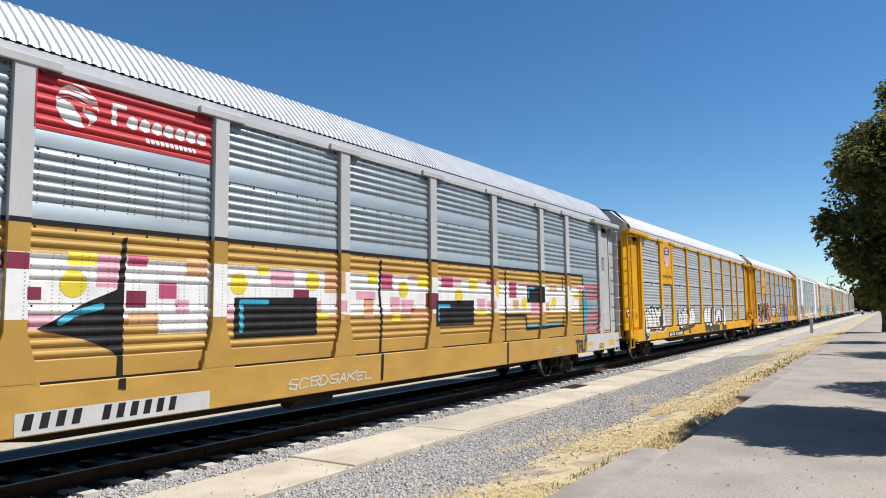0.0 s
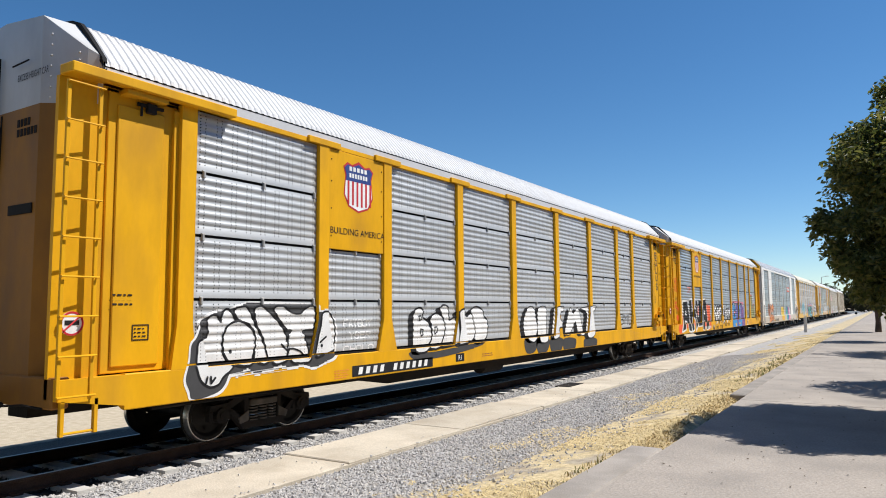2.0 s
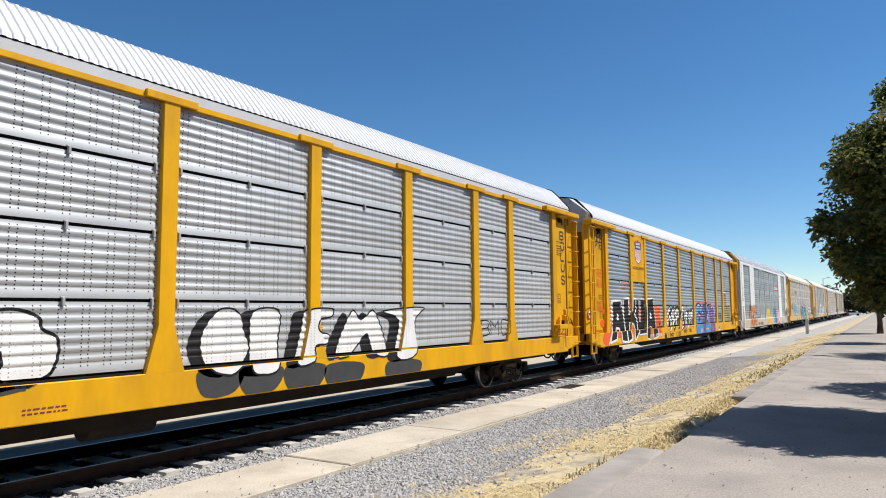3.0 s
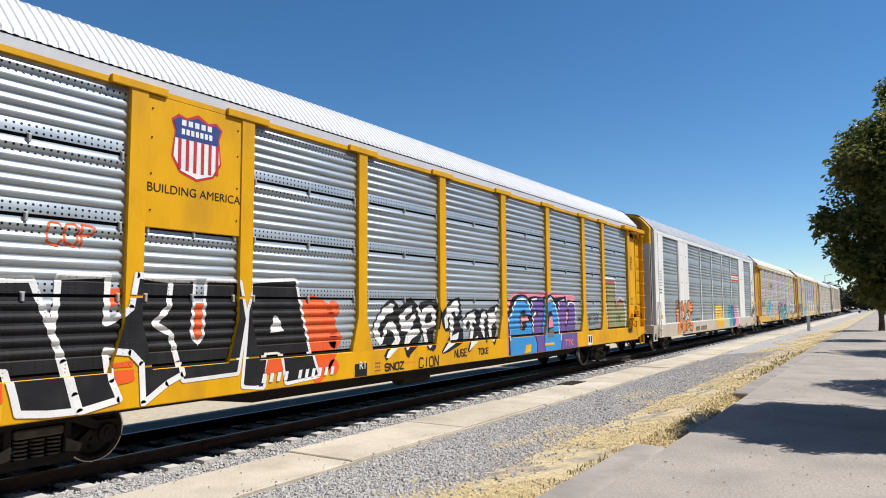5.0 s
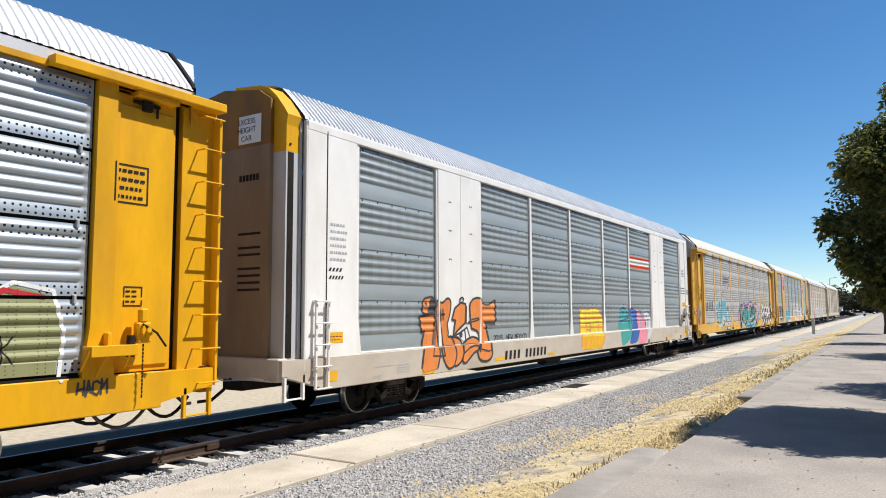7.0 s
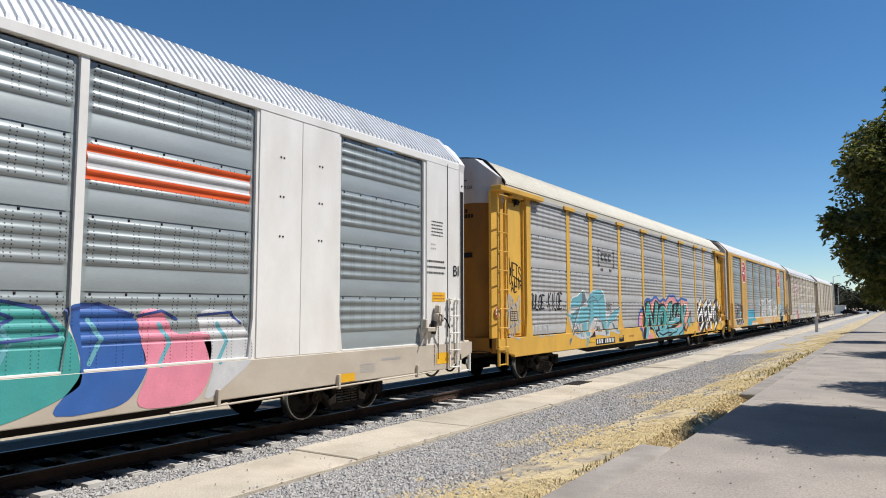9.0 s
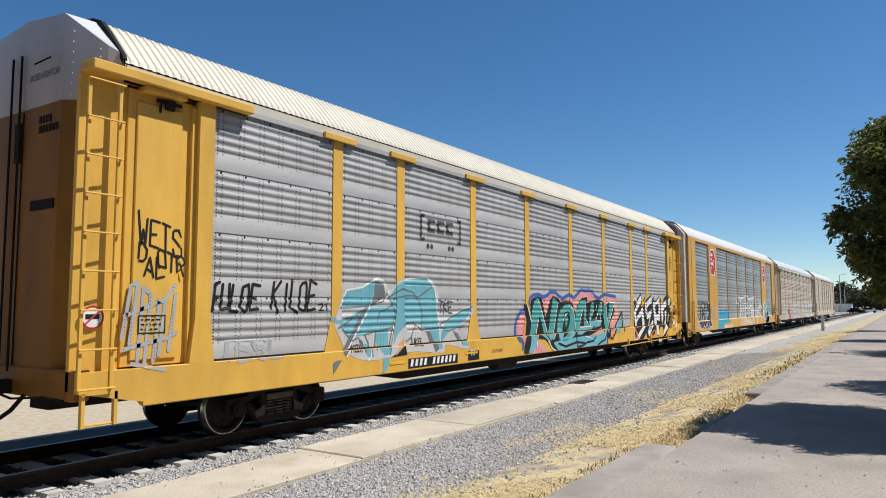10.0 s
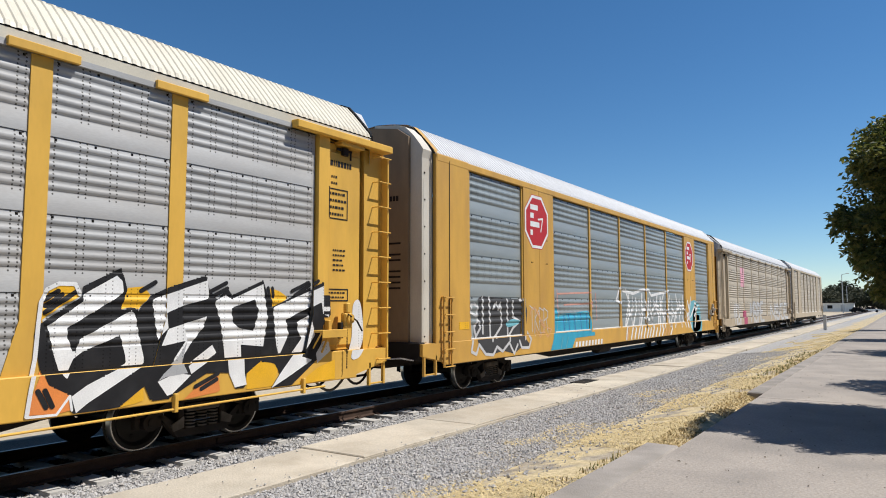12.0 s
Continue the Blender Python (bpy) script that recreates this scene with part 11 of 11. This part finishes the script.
Coat("kcs", "silver", 1).stroke([(-11.46, 1.02), (-11.55, 0.69), (-11.34, 0.62), (-11.21, 0.84), (-10.91, 0.6), (-10.55, 0.56), (-10.36, 0.75), (-10.08, 0.62), (-9.73, 0.82), (-9.47, 0.53), (-9.28, 0.75)], 0.07).done("graffiti")
Coat("kcs", "silver", 1).stroke([(-8.76, 1.08), (-8.5, 0.86), (-8.64, 0.64), (-9.05, 0.66), (-9.17, 0.84)], 0.07).done("graffiti")
Coat("kcs", "silver", 1).stroke([(-11.45, 1.76), (-11.48, 1.59), (-11.23, 1.5), (-11.17, 1.72), (-11.33, 1.79), (-11.45, 1.76)], 0.07).done("graffiti")
Coat("kcs", "silver", 1).stroke([(-11.16, 1.41), (-11.33, 1.24), (-11.25, 1.02), (-11.03, 1.23), (-11.12, 1.38)], 0.07).done("graffiti")
Coat("kcs", "sky", 2).blob([(-9.75, 1.32), (-9.42, 1.4), (-9.03, 1.34), (-9.16, 1.26), (-9.67, 1.2)]).done("graffiti")
Coat("kcs", "peach", 1).stroke([(-8.55, 1.46), (-8.48, 1.61), (-8.25, 1.7), (-8.03, 1.53), (-7.92, 1.4), (-8.16, 1.61)], 0.04).done("graffiti")
Coat("kcs", "peach", 1).stroke([(-8.0, 1.45), (-7.77, 1.27), (-7.57, 1.12), (-7.83, 1.22), (-7.96, 1.37)], 0.04).done("graffiti")
Coat("kcs", "peach", 1).stroke([(-8.24, 1.13), (-7.95, 0.89), (-7.71, 1.06), (-7.48, 0.87), (-7.2, 1.07), (-7.47, 1.13)], 0.04).done("graffiti")
fill_in("kcs", "cyan", 0, [(-6.95, 1.68), (-6.62, 1.64), (-6.72, 0.95), (-3.97, 0.9), (-3.94, 0.78), (-5.5, 0.78), (-5.79, 0.47), (-7.31, 0.43), (-7.08, 0.8)], "graffiti")
Coat("kcs", "cyan", 1).blob([(-6.65, 0.93), (-6.54, 1.44), (-6.1, 1.51), (-5.39, 1.52), (-4.72, 1.57), (-4.26, 1.49), (-4.26, 0.91)]).done("graffiti")
Coat("kcs", "royal", 2).stroke([(-6.24, 1.43), (-6.19, 0.96)], 0.05).done("graffiti")
Coat("kcs", "royal", 2).stroke([(-5.86, 1.48), (-5.83, 0.96)], 0.05).done("graffiti")
Coat("kcs", "royal", 2).stroke([(-5.44, 1.48), (-5.37, 0.95)], 0.05).done("graffiti")
Coat("kcs", "royal", 2).stroke([(-4.95, 1.49), (-4.9, 0.95)], 0.05).done("graffiti")
Coat("kcs", "royal", 2).stroke([(-4.49, 1.49), (-4.44, 0.96)], 0.05).done("graffiti")
Coat("kcs", "sky", 3).stroke([(-6.5, 1.44), (-6.1, 1.5), (-6.01, 1.23)], 0.04).done("graffiti")
Coat("kcs", "sky", 3).stroke([(-5.68, 1.5), (-5.29, 1.5), (-5.25, 1.21)], 0.04).done("graffiti")
Coat("kcs", "sky", 3).stroke([(-4.84, 1.55), (-4.38, 1.51), (-4.31, 1.19)], 0.04).done("graffiti")
Coat("kcs", "sky", 3).stroke([(-6.59, 1.59), (-6.69, 1.0)], 0.04).done("graffiti")
Coat("kcs", "sky", 3).stroke([(-6.46, 0.82), (-6.6, 0.51)], 0.04).done("graffiti")
Coat("kcs", "sky", 3).stroke([(-6.08, 0.8), (-6.23, 0.52)], 0.04).done("graffiti")
Coat("kcs", "salmon", 0).stroke([(-6.61, 2.08), (-4.07, 2.15), (-3.93, 1.63)], 0.05).done("graffiti")
Coat("kcs", "salmon", 0).stroke([(-6.67, 2.19), (-6.63, 1.54)], 0.05).done("graffiti")
Coat("kcs", "salmon", 0).stroke([(-6.16, 1.76), (-3.92, 1.81)], 0.05).done("graffiti")
Coat("kcs", "salmon", 0).stroke([(-3.66, 2.12), (-3.59, 1.27)], 0.05).done("graffiti")
Coat("kcs", "white", 1).stroke([(-1.37, 2.35), (-1.72, 1.92), (-1.21, 1.81), (-1.26, 2.15)], 0.11).done("graffiti")
Coat("kcs", "white", 1).stroke([(-0.78, 2.29), (-0.39, 1.89), (-0.77, 1.15), (-0.93, 0.55)], 0.11).done("graffiti")
Coat("kcs", "white", 1).stroke([(-1.02, 2.25), (0.11, 2.17), (0.94, 2.31), (1.95, 2.34), (2.29, 2.12), (4.69, 2.32)], 0.11).done("graffiti")
Coat("kcs", "white", 1).stroke([(-0.42, 2.1), (-0.37, 1.69), (-0.42, 1.34), (-0.75, 0.98)], 0.1).done("graffiti")
Coat("kcs", "white", 1).stroke([(-0.48, 1.31), (0.08, 1.66)], 0.12).done("graffiti")
Coat("kcs", "peach", 1).stroke([(-0.63, 0.91), (-0.81, 0.54)], 0.09).done("graffiti")
Coat("kcs", "silver", 1).stroke([(-0.0, 2.04), (0.06, 1.62), (-0.2, 1.34), (-0.0, 0.96)], 0.1).done("graffiti")
Coat("kcs", "white", 1).stroke([(-0.21, 0.9), (-0.41, 0.54)], 0.12).done("graffiti")
Coat("kcs", "white", 1).stroke([(0.38, 1.98), (0.43, 1.56), (0.25, 1.33), (0.03, 0.96)], 0.12).done("graffiti")
Coat("kcs", "white", 1).stroke([(0.17, 0.88), (-0.02, 0.54)], 0.12).done("graffiti")
Coat("kcs", "silver", 1).stroke([(0.78, 1.93), (0.71, 1.5), (0.87, 1.32), (0.67, 0.94)], 0.13).done("graffiti")
Coat("kcs", "white", 1).stroke([(0.57, 0.87), (0.36, 0.53)], 0.12).done("graffiti")
Coat("kcs", "white", 1).stroke([(1.11, 2.14), (1.06, 1.71), (1.1, 1.32), (0.88, 0.93)], 0.14).done("graffiti")
Coat("kcs", "white", 1).stroke([(1.06, 1.57), (1.64, 1.59)], 0.12).done("graffiti")
Coat("kcs", "white", 1).stroke([(0.87, 0.86), (0.67, 0.53)], 0.12).done("graffiti")
Coat("kcs", "white", 1).stroke([(1.48, 1.92), (1.69, 1.49), (1.67, 1.31), (1.51, 0.92)], 0.14).done("graffiti")
Coat("kcs", "white", 1).stroke([(1.43, 1.26), (2.02, 1.18)], 0.12).done("graffiti")
Coat("kcs", "white", 1).stroke([(1.26, 0.85), (1.05, 0.53)], 0.12).done("graffiti")
Coat("kcs", "white", 1).stroke([(1.89, 1.98), (1.92, 1.54), (1.73, 1.31), (1.51, 0.92)], 0.13).done("graffiti")
Coat("kcs", "white", 1).stroke([(1.65, 0.84), (1.44, 0.53)], 0.12).done("graffiti")
Coat("kcs", "white", 1).stroke([(2.22, 1.96), (2.08, 1.51), (2.3, 1.3), (2.39, 0.89)], 0.08).done("graffiti")
Coat("kcs", "white", 1).stroke([(2.17, 1.41), (2.83, 1.79)], 0.12).done("graffiti")
Coat("kcs", "white", 1).stroke([(1.98, 0.83), (1.76, 0.52)], 0.12).done("graffiti")
Coat("kcs", "silver", 1).stroke([(2.6, 1.94), (2.91, 1.48), (2.45, 1.3), (2.22, 0.9)], 0.11).done("graffiti")
Coat("kcs", "white", 1).stroke([(2.59, 1.8), (3.21, 1.69)], 0.12).done("graffiti")
Coat("kcs", "white", 1).stroke([(2.35, 0.82), (2.13, 0.52)], 0.12).done("graffiti")
Coat("kcs", "white", 1).stroke([(3.06, 2.16), (2.92, 1.7), (3.22, 1.29), (3.23, 0.87)], 0.13).done("graffiti")
Coat("kcs", "white", 1).stroke([(3.0, 1.51), (3.65, 1.46)], 0.12).done("graffiti")
Coat("kcs", "white", 1).stroke([(2.78, 0.81), (2.56, 0.52)], 0.12).done("graffiti")
Coat("kcs", "white", 1).stroke([(3.49, 2.04), (3.48, 1.58), (3.39, 1.29), (3.55, 0.86)], 0.14).done("graffiti")
Coat("kcs", "white", 1).stroke([(3.45, 1.62), (4.08, 1.14)], 0.12).done("graffiti")
Coat("kcs", "white", 1).stroke([(3.22, 0.8), (2.99, 0.51)], 0.12).done("graffiti")
Coat("kcs", "white", 1).stroke([(3.96, 2.21), (3.61, 1.75), (3.94, 1.28), (3.93, 0.85)], 0.11).done("graffiti")
Coat("kcs", "white", 1).stroke([(3.88, 1.39), (4.58, 1.49)], 0.12).done("graffiti")
Coat("kcs", "white", 1).stroke([(3.67, 0.78), (3.43, 0.51)], 0.12).done("graffiti")
Coat("kcs", "silver", 1).stroke([(4.36, 2.0), (4.03, 1.53), (4.39, 1.27), (4.62, 0.84)], 0.07).done("graffiti")
Coat("kcs", "white", 1).stroke([(4.32, 1.5), (5.01, 1.4)], 0.12).done("graffiti")
Coat("kcs", "peach", 1).stroke([(4.08, 0.77), (3.84, 0.51)], 0.09).done("graffiti")
Coat("kcs", "white", 1).stroke([(4.82, 2.13), (4.65, 1.65), (4.66, 1.27), (4.9, 0.83)], 0.11).done("graffiti")
Coat("kcs", "white", 1).stroke([(4.75, 1.42), (5.46, 1.29)], 0.12).done("graffiti")
Coat("kcs", "peach", 1).stroke([(4.51, 0.76), (4.26, 0.5)], 0.09).done("graffiti")
Coat("kcs", "white", 1).stroke([(5.22, 1.97), (5.15, 1.49), (5.26, 1.26), (4.78, 0.83)], 0.08).done("graffiti")
Coat("kcs", "white", 1).stroke([(5.18, 1.59), (5.88, 1.21)], 0.12).done("graffiti")
Coat("kcs", "white", 1).stroke([(4.92, 0.75), (4.67, 0.5)], 0.12).done("graffiti")
Coat("kcs", "white", 1).stroke([(5.8, 2.19), (6.09, 1.69), (5.68, 1.26), (5.43, 0.81)], 0.12).done("graffiti")
Coat("kcs", "white", 1).stroke([(5.73, 1.44), (6.52, 1.69)], 0.12).done("graffiti")
Coat("kcs", "white", 1).stroke([(6.35, 1.97), (6.58, 1.47), (6.36, 1.25), (6.49, 0.79)], 0.12).done("graffiti")
Coat("kcs", "white", 1).stroke([(6.33, 1.73), (7.1, 1.61)], 0.12).done("graffiti")
Coat("kcs", "white", 1).stroke([(6.96, 2.16), (6.87, 1.65), (6.8, 1.24), (7.18, 0.77)], 0.1).done("graffiti")
Coat("kcs", "white", 1).stroke([(6.92, 1.83), (7.65, 1.1)], 0.12).done("graffiti")
Coat("kcs", "white", 1).stroke([(7.55, 1.92), (7.9, 1.4), (7.29, 1.23), (7.65, 0.75)], 0.14).done("graffiti")
Coat("kcs", "white", 1).stroke([(8.17, 2.09), (7.9, 1.57), (7.77, 1.23), (8.09, 0.74)], 0.12).done("graffiti")
Coat("kcs", "white", 1).stroke([(8.06, 1.2), (9.0, 1.8)], 0.12).done("graffiti")
Coat("kcs", "white", 1).stroke([(8.81, 1.83), (9.14, 1.3), (9.01, 1.21), (8.75, 0.73)], 0.13).done("graffiti")
Coat("kcs", "white", 1).stroke([(8.73, 1.24), (9.69, 1.69)], 0.12).done("graffiti")
Coat("kcs", "sky", 0).blob([(7.86, 1.75), (9.28, 1.93), (9.92, 1.2), (9.66, 0.57), (8.24, 0.61)]).done("graffiti")
word("kcs", "TKER", -8.56, -7.42, 1.01, 1.68, 0.03, 'silver', wild=0.12)
Coat("kcs", "sky", 0).blob([(8.51, 0.43), (8.65, 1.61), (9.97, 1.75), (10.04, 0.51)]).done("graffiti")
bars("kcs", -5.55, -3.21, 0.49, 0.65, 9, "white")
Coat("kcs", "amber", 0).rect(-12.06, -11.64, 1.21, 1.38).done("warning_label")
# car seven and eight
word("seven", "NEW", -10.31, -8.41, 0.59, 1.74, 0.15, 'silver', wild=0.1)
Coat("seven", "magenta", 0).rect(-7.6, -6.48, 0.35, 1.38).done("graffiti")
word("seven", "MSRE", -5.27, -0.26, 0.65, 1.81, 0.2, 'silver', 'grey', 0.05, wild=0.1)
word("seven", "NSOE", 2.7, 11.98, 0.69, 1.73, 0.2, 'silver', 'grey', 0.05, wild=0.1)
Coat("seven", "rose", 0).rect(-8.03, -6.9, 2.85, 4.04).done("graffiti")
# mural car: arrow, boxes, lines, writing
fill_in("mural", "black", 3, [(-6.85, 1.6), (-6.24, 1.93), (-5.85, 2.09), (-5.79, 2.77), (-5.73, 2.78), (-5.75, 2.1), (-5.75, 1.46), (-5.73, 0.81), (-5.83, 0.82), (-5.82, 1.23), (-5.92, 1.32), (-6.29, 1.48)], "graffiti")
Coat("mural", "cyan", 4).stroke([(-6.57, 1.68), (-6.41, 1.78), (-6.05, 1.88)], 0.08).done("graffiti")
fill_in("mural", "black", 3, [(-3.95, 1.39), (-3.94, 2.02), (-2.14, 2.03), (-2.14, 1.39)], "graffiti")
Coat("mural", "cyan", 4).stroke([(-3.8, 1.51), (-3.81, 1.94), (-3.28, 1.94)], 0.08).done("graffiti")
fill_in("mural", "black", 3, [(1.53, 1.44), (1.54, 2.0), (3.29, 2.02), (3.27, 1.44)], "graffiti")
Coat("mural", "cyan", 4).stroke([(1.72, 1.51), (1.72, 1.88), (2.19, 1.88)], 0.08).done("graffiti")
Coat("mural", "black", 3).stroke([(-0.34, 2.76), (-0.38, 2.12), (-0.31, 1.68), (-0.39, 0.49)], 0.07).done("graffiti")
Coat("mural", "black", 3).rect(6.19, 7.22, 1.98, 2.44).done("graffiti")
Coat("mural", "cyan", 4).stroke([(6.28, 2.12), (6.27, 2.37), (6.63, 2.38)], 0.06).done("graffiti")
Coat("mural", "black", 3).stroke([(4.92, 2.77), (4.92, 2.15), (4.9, 1.43), (4.86, 0.44)], 0.07).done("graffiti")
Coat("mural", "black", 3).stroke([(4.93, 1.63), (6.1, 1.62), (6.13, 1.26), (8.68, 1.3), (8.67, 1.57)], 0.08).done("graffiti")
Coat("mural", "cyan", 4).stroke([(6.18, 1.34), (7.15, 1.36)], 0.05).done("graffiti")
Coat("mural", "cyan", 4).stroke([(7.5, 1.35), (8.53, 1.38)], 0.05).done("graffiti")
Coat("mural", "black", 3).stroke([(8.66, 2.77), (8.66, 2.36)], 0.07).done("graffiti")
word("mural", "SCBDSAKEL", -2.86, -0.66, 0.53, 0.68, 0.025, 'silver', wild=0.15, slant=0.3)
word("mural", "TRU", 9.45, 10.25, 0.47, 0.78, 0.1, 'charcoal', wild=0.04)
Coat("mural", "silver", 0).rect(-7.07, -4.42, 0.4, 0.67).done("plate")
bars("mural", -6.99, -4.91, 0.47, 0.65, 11, "black", fill=0.62, split=4)
Coat("mural", "amber", 3).rect(10.49, 10.97, 0.63, 0.73).done("reflector")
Coat("mural", "amber", 3).rect(12.46, 12.95, 0.54, 0.73).done("reflector")
Coat("mural", "amber", 3).rect(11.5, 12.01, 0.46, 0.63).done("warning_label")
fine_print("mural", 11.55, 11.95, 0.51, 0.6, 2, "black", layer=5, seed=3, frame_w=0.012)
fine_print("mural", 11.94, 12.48, 3.17, 3.56, 5, "black", seed=3, frame_w=0.02)
Coat("mural", "white", 0).rect(12.08, 12.32, 2.96, 3.11).done("sticker")
fine_print("mural", 12.1, 12.33, 2.35, 2.72, 4, "grey", seed=4, frame_w=0)
fine_print("mural", 12.07, 12.39, 2.13, 2.38, 3, "grey", seed=5, frame_w=0)
word("mural", "BMLEX", 11.92, 12.69, 1.65, 1.85, 0.025, 'white', wild=0.1)
word("mural", "G8", 11.68, 11.88, 0.92, 1.36, 0.03, 'white', wild=0.15)
word("mural", "EMA", 12.2, 12.58, 1.13, 1.33, 0.025, 'white', wild=0.1)
fine_print("mural", 7.86, 8.47, 0.49, 0.7, 3, "silver", seed=4, frame_w=0)


# ---- what moves ----
def travelled(t):
    return 10.72 * t - 0.0028 * t * t


def motions():
    steps = [0.5 * i for i in range(25)]
    for key, car in CARS.items():
        walk(car, [(t, pose(TRACK, FRONTS[key] - travelled(t), 0)) for t in steps])
    turns = [i / 30 for i in range(361)]
    for w in WHEELS:
        x, y, z = w.location
        walk(w, [(t, pose(x, y, z, math.degrees(travelled(t) / 0.425))) for t in turns])


motions()
